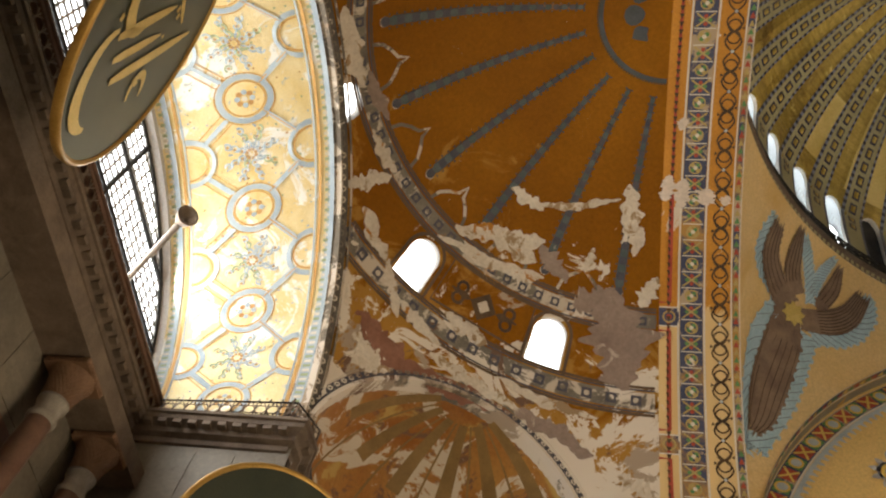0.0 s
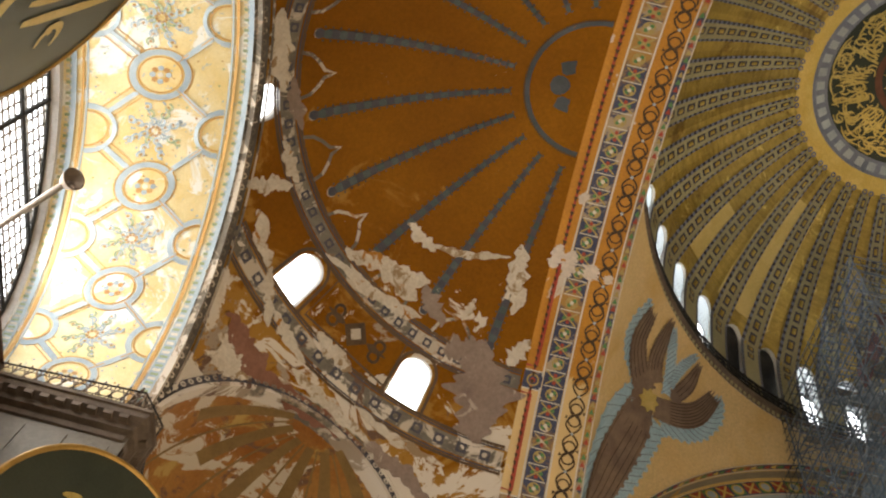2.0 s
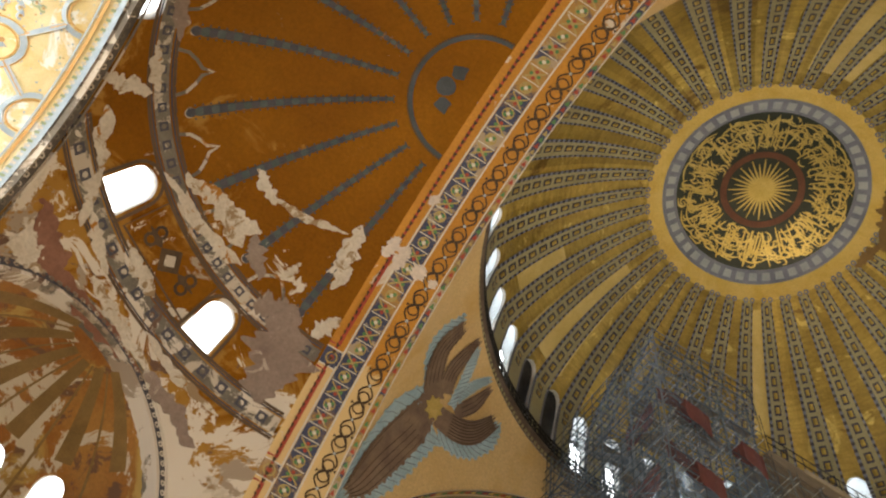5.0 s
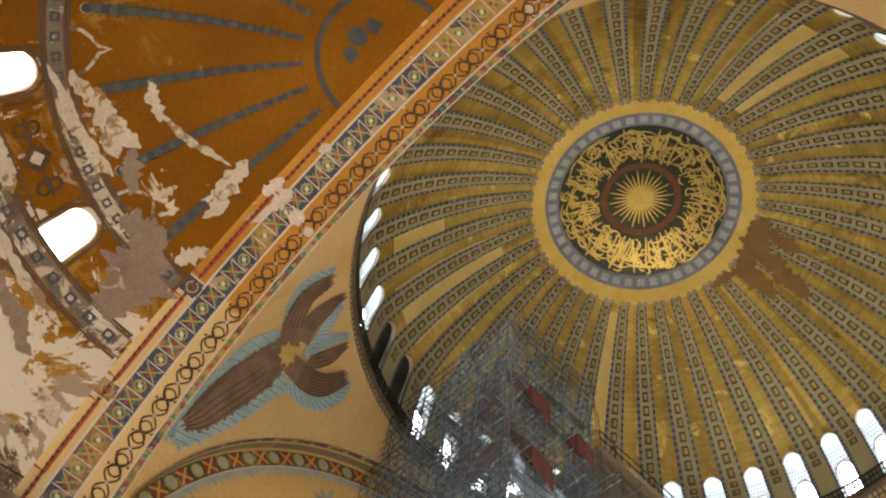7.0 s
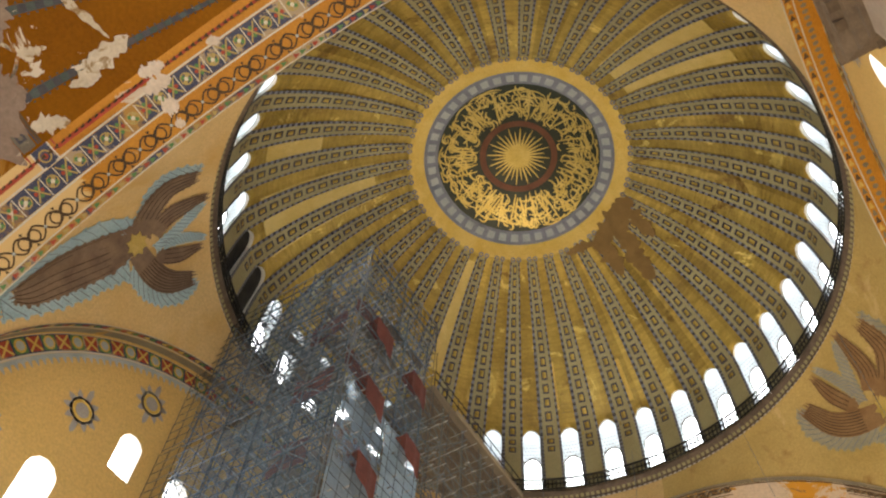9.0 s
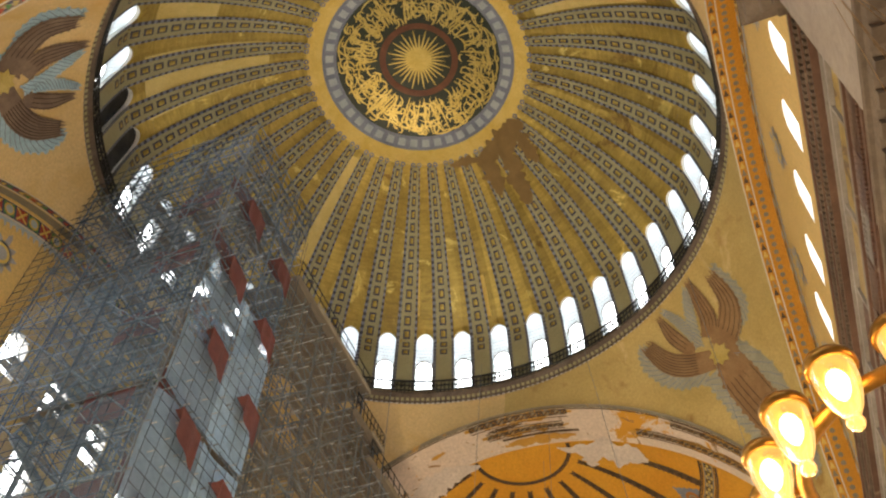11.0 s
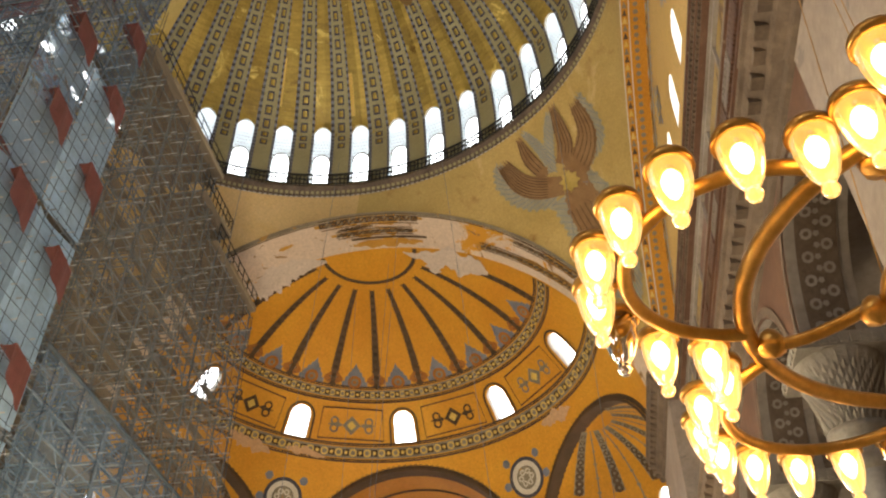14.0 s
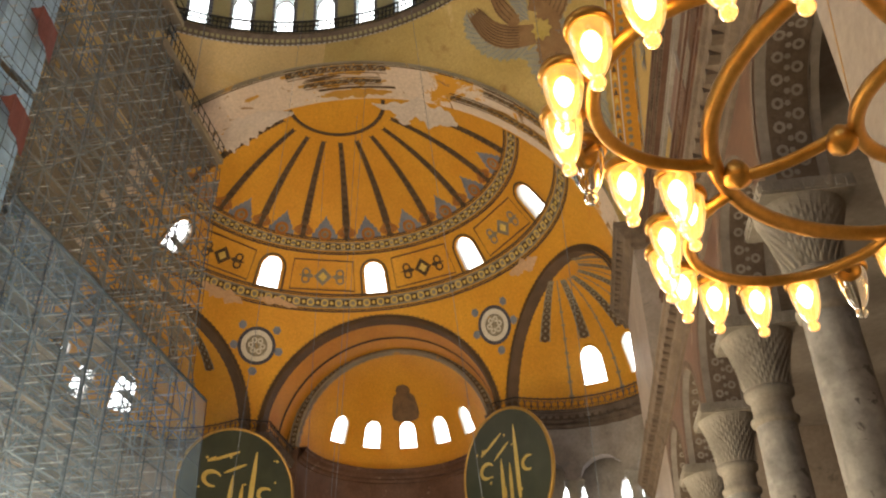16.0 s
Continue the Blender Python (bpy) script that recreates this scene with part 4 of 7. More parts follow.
# ---- semidome ribs and friezes
def semi_paint(sx, parent, m_rib, off, low, frieze, shift, rings, band):
    f = semi_pt(sx)
    fs = lambda a, e, d=0.0: f(sx_off + a, e, d)
    sx_off = radians(off)
    ribs = [(k + 0.5) * radians(17.3) for k in range(-5, 5)]
    for i, a in enumerate(ribs):
        bm = bmesh.new()
        path = [(a, e) for e in lin(radians(low), radians(77), 30)]
        ws = [(0.26 if sx > 0 else 0.2) - 0.12 * k / 30 for k in range(31)]
        strip(bm, fs, path, ws, -0.03, 0)
        for k in range(26):  # lozenges along the rib
            e = radians(low + (77 - low) * (k + 0.5) / 26)
            c = math.cos(e)
            gl = local(fs, a, e, ARC * c, ARC)
            disc(bm, gl, 0, 0, 0.19 - 0.09 * k / 26, -0.05, 1 + k % 2, 8, 0, 1.25)
            for s in (-1, 1):
                disc(bm, gl, s * (0.27 - 0.14 * k / 26), 0.16, 0.05, -0.05, 0, 5)
        part("painted_rib", bm, [m_rib, M_DARK if sx < 0 else M_INK, M_SLATE if sx < 0 else m_rib], parent)
    bm = bmesh.new()
    strip(bm, f, [(a, radians(79.5)) for a in lin(-1.55, 1.55, 60)], 0.10, -0.04, 0)
    for k in range(70):
        a = -1.55 + 3.1 * (k + 0.5) / 70
        disc(bm, local(f, a, radians(79.5), ARC * 0.18, ARC), 0, -0.12, 0.05, -0.045, 1, 6)
    gl = local(f, radians(4), radians(84.5), ARC * 0.096, ARC)
    if sx < 0:
        disc(bm, gl, 0, 0, 0.42, -0.04, 0, 12)
        for s in (-1, 1):
            strip(bm, gl, [(s * 0.5, 0), (s * 0.8, 0), (s * 1.0, 0), (s * 1.25, 0)], [0.1, 0.38, 0.2, 0.02], -0.04, 0)
    part("crown_border", bm, [M_RIBE if sx > 0 else M_RIBW, M_INK], parent)
    # ring friezes
    bay = EAST_B if sx > 0 else WEST_B
    for e, w, n in ((rings[0], 0.30, 96), (rings[1], 0.36, 84)):
        bm = bmesh.new()
        open_at = [a for a in lin(0, 1.56, 80) if el_min(a, bay, EXBS[sx]) < radians(e - 1.8)]
        spans = [lin(-1.56, 1.56, 110)] if open_at[0] == 0 else [lin(open_at[0], 1.56, 60), lin(-1.56, -open_at[0], 60)]
        for A in spans:
            strip(bm, f, [(a, radians(e)) for a in A], w, -0.025, 0)
            for s in (-1, 1):
                strip(bm, f, [(a, radians(e + s * (w + 0.10) / ARC * 57.3)) for a in A], 0.035, -0.03, 1)
                strip(bm, f, [(a, radians(e + s * (w + 0.22) / ARC * 57.3)) for a in A], 0.06, -0.03, 2)
        for k in range(n):
            a = -1.56 + 3.12 * (k + 0.5) / n
            if abs(a) < open_at[0]:
                continue
            gl = local(f, a, radians(e), ARC * math.cos(radians(e)), ARC)
            if k % 2:
                disc(bm, gl, 0, 0, w * 0.72, -0.035, 3, 10, w * 0.45)
            else:
                quad(bm, gl, -w * 0.6, w * 0.6, -w * 0.6, w * 0.6, -0.035, 1)
                disc(bm, gl, 0, 0, w * 0.35, -0.045, 3, 8)
        part("ring_frieze", bm, [frieze, M_INK if sx > 0 else M_DARK, M_RIBE, M_YELLOW if sx > 0 else M_WORN], parent)
    # pointed palmettes between the ribs
    bm = bmesh.new()
    for i in range(-5, 6):
        a = i * radians(17.3)
        if abs(a + sx_off) > 1.5:
            continue
        for aa, sc in ((a, 1.0), (a + radians(8.65), 0.8)):
            gl = local(fs, aa, radians(rings[0] + 2.0), ARC * math.cos(radians(rings[0] + 2.4)), ARC)
            lens = [0.02, 0.62, 0.85, 0.8, 0.5, 0.22, 0.12, 0.2, 0.02]
            if sc == 1.0 and sx > 0:  # stepped leaf with a round heart
                strip(bm, gl, [(0, q) for q in (0, 0.35, 0.36, 0.7, 0.71, 1.0, 1.01, 1.25, 1.26, 1.6)], [0.85, 0.85, 0.68, 0.62, 0.48, 0.42, 0.28, 0.24, 0.14, 0.02], -0.034, 0)
                disc(bm, gl, 0, 0.3, 0.46, -0.042, 1, 14)
                disc(bm, gl, 0, 0.3, 0.26, -0.05, 2, 12)
                disc(bm, gl, 0, 0.3, 0.13, -0.056, 1, 8)
            elif sc == 1.0:
                pts = [(-0.9, 0.0), (-0.8, 0.45), (-0.5, 0.8), (-0.15, 1.05), (0, 1.5), (0.15, 1.05), (0.5, 0.8), (0.8, 0.45), (0.9, 0)]
                strip(bm, gl, pts, 0.07, -0.035, 0)
                strip(bm, gl, [(p * 0.6, q * 0.62) for p, q in pts], 0.05, -0.035, 1)
            else:
                strip(bm, gl, [(0, q * 1.5) for q in lin(0, 1, 8)], [w * 0.75 for w in lens], -0.032, 1)
                disc(bm, gl, 0, 0.55, 0.22, -0.04, 2, 10)
                disc(bm, gl, 0, 1.3, 0.16, -0.04, 0, 8)
    part("palmette_frieze", bm, [M_BLUE if sx > 0 else M_WORN, surface("rust_palmette", (0.34, 0.12, 0.02), (0.44, 0.18, 0.04), 0.8, 0.7) if sx > 0 else M_WEST, M_GREYBAND if sx > 0 else M_WORN], parent)
    # panels between the windows
    for k in (-1.5, -0.5, 0.5, 1.5):
        if sx < 0 and abs(k) < 1:
            continue
        a = radians(34 * k + shift)
        bm = bmesh.new()
        gl = local(f, a, radians(band), ARC * math.cos(radians(band)), ARC)
        strip(bm, gl, [(-2.1, -1.0), (2.1, -1.0), (2.1, 1.05), (-2.1, 1.05)], 0.05, -0.03, 0, True)
        strip(bm, gl, [(0, -0.62), (0, 0), (0, 0.62)], [0.02, 0.62, 0.02], -0.035, 1)
        strip(bm, gl, [(0, -0.3), (0, 0), (0, 0.3)], [0.02, 0.3, 0.02], -0.045, 2)
        for s in (-1, 1):
            for q in (-0.25, 0.25):
                disc(bm, gl, s * 1.15, q, 0.3, -0.035, 1, 10, 0.17)
            strip(bm, gl, [(s * 0.62, 0), (s * 0.85, 0), (s * 1.6, 0)], [0.02, 0.16, 0.02], -0.035, 1)
        part("window_panel", bm, [M_RIBE, M_GREYBAND if k in (-1.5, 0.5) else M_INK, M_YELLOW if sx > 0 else M_WORN], parent)
    # mouldings round the windows
    for k in range(-2, 3):
        bm = bmesh.new()
        gl = local(f, radians(WIN_AZ[sx][k + 2]), radians(band - 0.8), ARC * math.cos(radians(band)), ARC)
        if el_min(radians(WIN_AZ[sx][k + 2]), bay, EXBS[sx]) > radians(band - 6):
            continue
        hw = 0.9
        strip(bm, gl, [(-hw, -1.15), (-hw, 0.45)] + [(-hw * math.cos(t), 0.45 + 0.9 * math.sin(t)) for t in lin(0.2, 2.94, 10)] + [(hw, 0.45), (hw, -1.15)], 0.07, -0.03, 0)
        part("window_moulding", bm, [M_RIBE], parent)


semi_paint(-1, west_semi, M_RIBW, 3.0, 45.5, M_WORN, 4.0, (41.9, 29.3), 36.0)
semi_paint(1, east_semi, M_RIBE, 0.0, 50.5, M_GREYBAND, 0.0, (48.6, 34.2), 40.8)


# dark carved band on the semidome along the arch of the west bay
def bay_edge(q):
    rr = WEST_B + q
    return [(math.atan2(-rr * math.cos(p), math.sqrt(ARC ** 2 - rr ** 2)), math.asin(rr * math.sin(p) / ARC)) for p in lin(0.0, math.pi, 70)]


bm = bmesh.new()
strip(bm, semi_pt(-1), bay_edge(0.24), 0.24, -0.10, 0)
strip(bm, semi_pt(-1), bay_edge(0.55), 0.05, -0.09, 1)
for i, (a, e) in enumerate(bay_edge(0.24)):
    disc(bm, local(semi_pt(-1), a, e, ARC * math.cos(e), ARC), 0, 0, 0.13, -0.13, 1, 6, 0.06)
part("bay_border", bm, [surface("dark_carved_band", (0.07, 0.06, 0.05), (0.14, 0.12, 0.10), 1.2, 0.7, 0, 0.4, 12), M_WORN], west_semi)


# ragged places where the west paint has come off
def blotch(bm, pt, a, b, width, mat, seed):
    r = random.Random(seed)
    o1, o2 = r.uniform(0, 50), r.uniform(50, 99)
    n = 64
    c = math.cos((a[1] + b[1]) / 2)
    du, dv = (b[0] - a[0]) * c, b[1] - a[1]
    l = math.hypot(du, dv) or 1
    sides = []
    for i in range(n + 1):
        t = i / n
        env = (math.sin(math.pi * min(max(t, 0.02), 0.98))) ** 0.6
        mid = 0.5 * noise.noise((t * 4, o1, 0.0)) * width
        row = []
        for s, o in ((1, o1), (-1, o2)):
            w = mid + s * width * env * (0.55 + 0.9 * abs(noise.noise((t * 5, o, 1.0))) + 0.35 * noise.noise((t * 13, o, 2.0)) + 0.12 * noise.noise((t * 33, o, 3.0)))
            row.append((a[0] + (b[0] - a[0]) * t - dv / l * w / ARC / c, a[1] + (b[1] - a[1]) * t + du / l * w / ARC))
        sides.append([bm.verts.new(pt(row[0][0] + (row[1][0] - row[0][0]) * k, row[0][1] + (row[1][1] - row[0][1]) * k, -0.065)) for k in lin(0, 1, 4)])
    for x, y in zip(sides, sides[1:]):
        for k in range(4):
            bm.faces.new((x[k], x[k + 1], y[k + 1], y[k])).material_index = mat


M_MAUVE = surface("mauve_grey_render", (0.22, 0.15, 0.12), (0.32, 0.24, 0.19), 0.6, 0.85, 0, 0.3, 6, worn=(((0.42, 0.34, 0.27), 0.9, 0.58, 0.05),))
M_PINK = surface("brown_pink_render", (0.20, 0.085, 0.05), (0.27, 0.13, 0.085), 0.6, 0.85, 0, 0.3, 6)
M_PINKISH = surface("pink_ochre_plaster", (0.56, 0.33, 0.17), (0.66, 0.42, 0.24), 0.5, 0.85, 0, 0.3, 6)
M_LIME = surface("flaked_lime", (0.50, 0.41, 0.31), (0.66, 0.58, 0.48), 0.9, 0.85, 0, 0.4, 6,
                 worn=(((0.30, 0.20, 0.11), 1.1, 0.56, 0.03), ((0.36, 0.15, 0.02), 0.8, 0.62, 0.02)))
for i, (a0, e0, a1, e1, w, mt) in enumerate((
        (46, 54.2, 57, 54.4, 0.34, 0), (54, 54.2, 77, 60.6, 0.22, 0), (41, 43.8, 61, 50.0, 0.62, 0), (46, 47.2, 61, 46.4, 0.5, 0),
        (39.5, 40.8, 64, 44.6, 0.34, 0), (78.5, 63, 84, 52, 0.55, 0), (-10, 39.5, 5.5, 41.7, 0.6, 0), (20, 33, 24, 40.5, 0.42, 0),
        (25, 34, 35, 31.2, 0.42, 0), (50, 25.2, 68, 23.6, 0.42, 0), (37.5, 19.5, 46, 17.2, 0.8, 0), (49, 31.4, 58.5, 31.2, 0.42, 0),
        (41, 28.6, 51, 26.8, 0.34, 0), (56, 43.0, 63, 44.2, 0.34, 0), (36, 22.4, 49, 20.2, 0.72, 1), (46, 21.0, 66, 22.6, 0.6, 1),
        (79.5, 46.5, 84, 30.6, 1.45, 2), (72, 42, 78, 45.5, 0.7, 2), (66, 24.0, 80, 19.5, 0.5, 2), (15, 40.6, 24, 41.6, 0.36, 0),
        (35, 32.2, 42.4, 26.4, 0.34, 0), (60.5, 49.6, 69, 45.2, 0.5, 2), (72.5, 47.8, 73, 52, 0.24, 0), (84, 17.5, 89, 14.4, 0.5, 0),
        (28, 26, 34, 21.5, 0.5, 0), (3, 42.5, 14, 44, 0.3, 2), (62, 27, 80, 25.2, 0.3, 0), (86, 44, 89.5, 49, 0.45, 0))):
    bm = bmesh.new()
    blotch(bm, semi_pt(-1), (radians(a0), radians(e0)), (radians(a1), radians(e1)), w, 0, i + 3)
    part("flaked_patch", bm, (M_LIME, M_PINK, M_MAUVE)[mt], west_semi)
# bare plaster on the east semidome
for i, (a0, e0, a1, e1, w) in enumerate(((-80, 82, -80, 62, 1.1), (-86, 76, -60, 74, 0.7), (84, 80, 86, 62, 1.3), (80, 68, 88, 60, 0.9), (40, 31, 54, 33, 0.5), (24, 32.6, 36, 33.6, 0.3), (-44, 31, -56, 30.4, 0.55))):
    bm = bmesh.new()
    blotch(bm, semi_pt(1), (radians(a0), radians(e0)), (radians(a1), radians(e1)), w, 0, i + 130)
    part("flaked_patch", bm, M_BARE if i < 4 else M_PINKISH, east_semi)


# archivolts of the bays and corner niches
def archivolt(name, centre, axis, half, zc, m0, m1, parent, out=0.0):
    """Moulded ring on a round-arched opening: a dark carved band between two fine lines."""
    ax = Vector((math.cos(axis), math.sin(axis), 0))
    side = Vector((-ax.y, ax.x, 0))
    def g(p, q, d=0.0):
        r = half + q
        return centre + side * (r * math.cos(p)) + Vector((0, 0, r * math.sin(p))) - ax * (0.0 - d)
    bm = bmesh.new()
    n = 60
    for q0, q1, d, mt in ((-0.02, 0.14, -0.16, 1), (0.14, 0.52, -0.10, 0), (0.52, 0.62, -0.16, 1), (0.74, 0.86, -0.08, 2)):
        grid(bm, lambda p, q: g(p, q, out + d), lin(0, math.pi, n), [q0, q1], mt)
        grid(bm, lambda p, d2: g(p, q0, out + d2), lin(0, math.pi, n), [d, 0.7], mt)
    part(name, bm, [m0, m1, M_RIBE], parent)
    bm = bmesh.new()
    for k in range(int(half * 9)):
        a = math.pi * (k + 0.5) / int(half * 9)
        gl = lambda p, q, d=0.0: g(a + p / half, q, d)
        disc(bm, gl, 0, 0.33, 0.12, out - 0.14, 0, 6, 0.05)
    part("carved_bead", bm, [m1], parent)


for sx, bay, par, md, ml in ((1, EAST_B, east_semi, M_INK, M_RIBE), (-1, WEST_B, west_semi, M_DARK, M_WORN)):
    dist = math.sqrt(ARC ** 2 - bay ** 2)
    archivolt("bay_archivolt", Vector((sx * (SEMI_X + dist), 0, SPRING)), 0 if sx > 0 else math.pi, bay, SPRING, md, ml, par, -0.1)
    dist = math.sqrt(ARC ** 2 - EXBS[sx] ** 2)
    for s in (-1, 1):
        a = s * EXA if sx > 0 else math.pi - s * EXA
        archivolt("niche_archivolt", Vector((sx * SEMI_X + dist * math.cos(a), dist * math.sin(a), SPRING)), a, EXBS[sx], SPRING, md, ml, par, -0.1)

# conch ribs in the corner niches of the east
for sx in (1, -1):
    for s in (-1, 1):
        ca = s * EXA
        dist = math.sqrt(ARC ** 2 - EXBS[sx] ** 2)
        cx, cy = SEMI_X + dist * math.cos(ca), dist * math.sin(ca)
        def conch(az, el, d=0.0):
            r = EXBS[sx] + d
            return Vector((sx * (cx + r * math.cos(el) * math.cos(ca + az)), cy + r * math.cos(el) * math.sin(ca + az), SPRING + r * math.sin(el)))
        bm = bmesh.new()
        for k in range(-5, 6):  # slim chains between the windows, broad bands over them
            a, slim = NICHE_STEP * k / 2, k % 2 == 0
            low, w0 = (6, 0.07) if slim else (40, 0.34)
            strip(bm, conch, [(a, e) for e in lin(radians(low), radians(78), 14)], [w0 * (1 - 0.035 * i) for i in range(15)], -0.03, 0)
            for j in range(9):
                e = radians(low + (76 - low) * (j + 0.5) / 9)
                gl = local(conch, a, e, EXBS[sx] * math.cos(e), EXBS[sx])
                if sx > 0:
                    disc(bm, gl, 0, 0, (0.2 if slim else 0.3) * (1 - 0.06 * j), -0.04, 0 if slim else 1, 4 if slim else 8, 0 if slim else 0.1)
        part("niche_rib", bm, [M_GREYBAND if sx > 0 else M_STAIN, M_RIBE], east_semi if sx > 0 else west_semi)

# round plaques beside the apse arch
for sy in (-1, 1):
    gl = local(semi_pt(1), radians(33.5 * sy), radians(21.8), ARC * math.cos(radians(21.8)), ARC)
    plaque = thing("round_plaque", "round grey patterned plaque in a dark ring on the yellow semidome", "plaque", "plaques beside the apse")
    bm = bmesh.new()
    disc(bm, gl, 0, 0, 1.28, -0.04, 0, 32)
    disc(bm, gl, 0, 0, 1.05, -0.06, 1, 32, 0.72)
    disc(bm, gl, 0, 0, 0.70, -0.06, 2, 24)
    for k in range(6):
        a = math.tau * k / 6
        disc(bm, gl, 0.4 * math.cos(a), 0.4 * math.sin(a), 0.2, -0.08, 1, 8, 0.1)
    for p, q in ((-1.2, 1.2), (1.2, 1.2), (0, -1.7), (1.5, -0.2), (-1.5, -0.2)):
        disc(bm, gl, p, q, 0.3, -0.035, 3, 6)
    part("painted_disc", bm, [M_DARK, M_CREAM, M_GREYBAND, M_BLUE], plaque)


# ---- six-winged emblems on the pendentives
def emblem(quarter, label, mirrored, m_wing, m_edge):
    u0 = radians(45 + 90 * quarter)
    g0 = radians(35.9)
    def g(p, q, d=0.0):
        gg = g0 + q / 22.5
        u = u0 + mirrored * p / (22.5 * math.cos(gg))
        a = (u + math.pi / 4) % (math.pi / 2) - math.pi / 4
        y = HALF * math.tan(a)
        c0, c1 = (HALF / math.cos(a), arch_z(y) - SPRING), (RIM_R - 0.05, RIM_Z - 0.3 - SPRING)
        ga, gb = math.atan2(c0[1], c0[0]), math.atan2(c1[1], c1[0])
        return pend_pt(u, max(0.0, (gg - ga) / (gb - ga)), d)
    t = thing("winged_emblem", label, "wall painting", "winged emblems on the pendentives")
    def smooth(pts, n=14):
        """Even steps along a soft curve through the points."""
        out = []
        for i in range(n + 1):
            x = i / n * (len(pts) - 1)
            j = min(int(x), len(pts) - 2)
            w = x - j
            p0, p1, p2, p3 = (pts[min(max(j + o, 0), len(pts) - 1)] for o in (-1, 0, 1, 2))
            out.append(tuple(0.5 * (2 * b_ + (c_ - a_) * w + (2 * a_ - 5 * b_ + 4 * c_ - d_) * w * w + (3 * b_ - a_ - 3 * c_ + d_) * w ** 3) for a_, b_, c_, d_ in zip(p0, p1, p2, p3)))
        return out
    def feather(name, pts, d, mat, lines=0, scallop=0.0, across=False):
        """A wing through points (across, up, half width), with feather lines along it or a ruffled edge of small plumes."""
        S = smooth(pts)
        axis, widths = [(x, y) for x, y, w in S], [max(w, 0.04) for x, y, w in S]
        bm, fine = bmesh.new(), bmesh.new()
        broad(bm, g, axis, widths, d, mat)
        n = len(axis)
        def edge(i, o):
            a, b = axis[max(i - 1, 0)], axis[min(i + 1, n - 1)]
            l = math.hypot(b[0] - a[0], b[1] - a[1]) or 1
            return axis[i][0] - (b[1] - a[1]) / l * widths[i] * o, axis[i][1] + (b[0] - a[0]) / l * widths[i] * o
        for k in range(lines):
            o = -0.85 + 1.7 * k / max(lines - 1, 1)
            strip(fine, g, [edge(i, o) for i in range(n // 4, n)], 0.022, d - 0.012, 2)
        if across:  # plumes that lie across the fringe
            for i in range(n):
                for o in (-0.5, 0.5):
                    strip(fine, g, [edge(i, o - 0.5), edge(min(i + 1, n - 1), o + 0.45)], 0.016, d - 0.012, 3)
        if scallop:
            for i in range(n):
                for o in (-1, 1):
                    x, y = edge(i, o * 0.98)
                    disc(bm, g, x, y, scallop * (0.8 + 0.4 * ((i * 7 + o) % 3) / 2), d, mat, 8)
        x, y = axis[-1]
        dx, dy = x - axis[-2][0], y - axis[-2][1]
        l = math.hypot(dx, dy) or 1
        for k in range(5):  # loose ends
            o = (-0.8 + 0.4 * k) * widths[-1]
            ex, ey = x - dy / l * o, y + dx / l * o
            e = 0.22 + 0.1 * math.sin(k * 2.1)
            strip(fine, g, [(ex - dx / l * 0.1, ey - dy / l * 0.1), (ex + dx / l * e, ey + dy / l * e)], [0.07, 0.015], d - 0.002, mat)
        wing = part(name, bm, [m_wing, m_edge, M_INK, M_SERAPH], t)
        part("feather_line", fine, [m_wing, m_edge, M_INK, M_BLUE], wing)["kind"] = "stuff"
    # blue-grey fringes lie under the brown wings
    feather("fringe", [(0.1, 0.55, 0.3), (1.15, 1.0, 0.4), (2.2, 1.1, 0.4), (2.65, 1.9, 0.36), (2.5, 3.5, 0.2)], -0.04, 1, 0, 0.12, True)
    feather("fringe", [(0.3, 0.35, 0.45), (0.95, -1.75, 0.6), (0.95, -3.7, 0.5), (0.8, -5.3, 0.36), (0.35, -6.6, 0.34), (-0.1, -7.0, 0.25)], -0.044, 1, 0, 0.12, True)
    feather("fringe", [(-1.6, 0.1, 0.5), (-1.5, -1.25, 0.52), (-1.4, -2.8, 0.5), (-1.0, -4.6, 0.5), (-0.3, -6.8, 0.4)], -0.048, 1, 0, 0.14, True)
    feather("fringe", [(-1.8, 0.1, 0.3), (-2.95, 0.7, 0.38), (-3.7, 1.5, 0.38), (-4.0, 2.7, 0.36), (-3.7, 3.5, 0.2)], -0.052, 1, 0, 0.12, True)
    feather("lower_wing", [(-0.3, 0.75, 0.6), (-0.5, -0.75, 0.95), (-0.42, -2.2, 1.0), (-0.28, -3.6, 0.98), (-0.2, -5.1, 0.75), (-0.05, -6.0, 0.35)], -0.075, 0, 7, 0.12)
    feather("upper_wing", [(-0.4, 0.8, 0.6), (1.0, 1.25, 0.72), (1.85, 1.95, 0.64), (2.05, 3.4, 0.34)], -0.09, 0, 5, 0.08)
    feather("upper_wing", [(-0.5, 1.6, 0.4), (0.2, 2.3, 0.52), (0.5, 3.2, 0.44), (0.75, 4.2, 0.2)], -0.085, 0, 5, 0.05)
    feather("blue_plume", [(-1.2, 1.6, 0.22), (-0.7, 2.7, 0.27), (-0.1, 3.6, 0.27), (0.3, 4.1, 0.14)], -0.10, 1, 0, 0.06, True)
    feather("blue_plume", [(-1.15, 2.1, 0.2), (-1.15, 3.2, 0.27), (-1.4, 4.2, 0.16)], -0.098, 1, 0, 0.06, True)
    feather("side_wing", [(-1.6, 1.6, 0.35), (-1.95, 2.9, 0.4), (-1.9, 4.0, 0.18)], -0.08, 0, 4, 0.04)
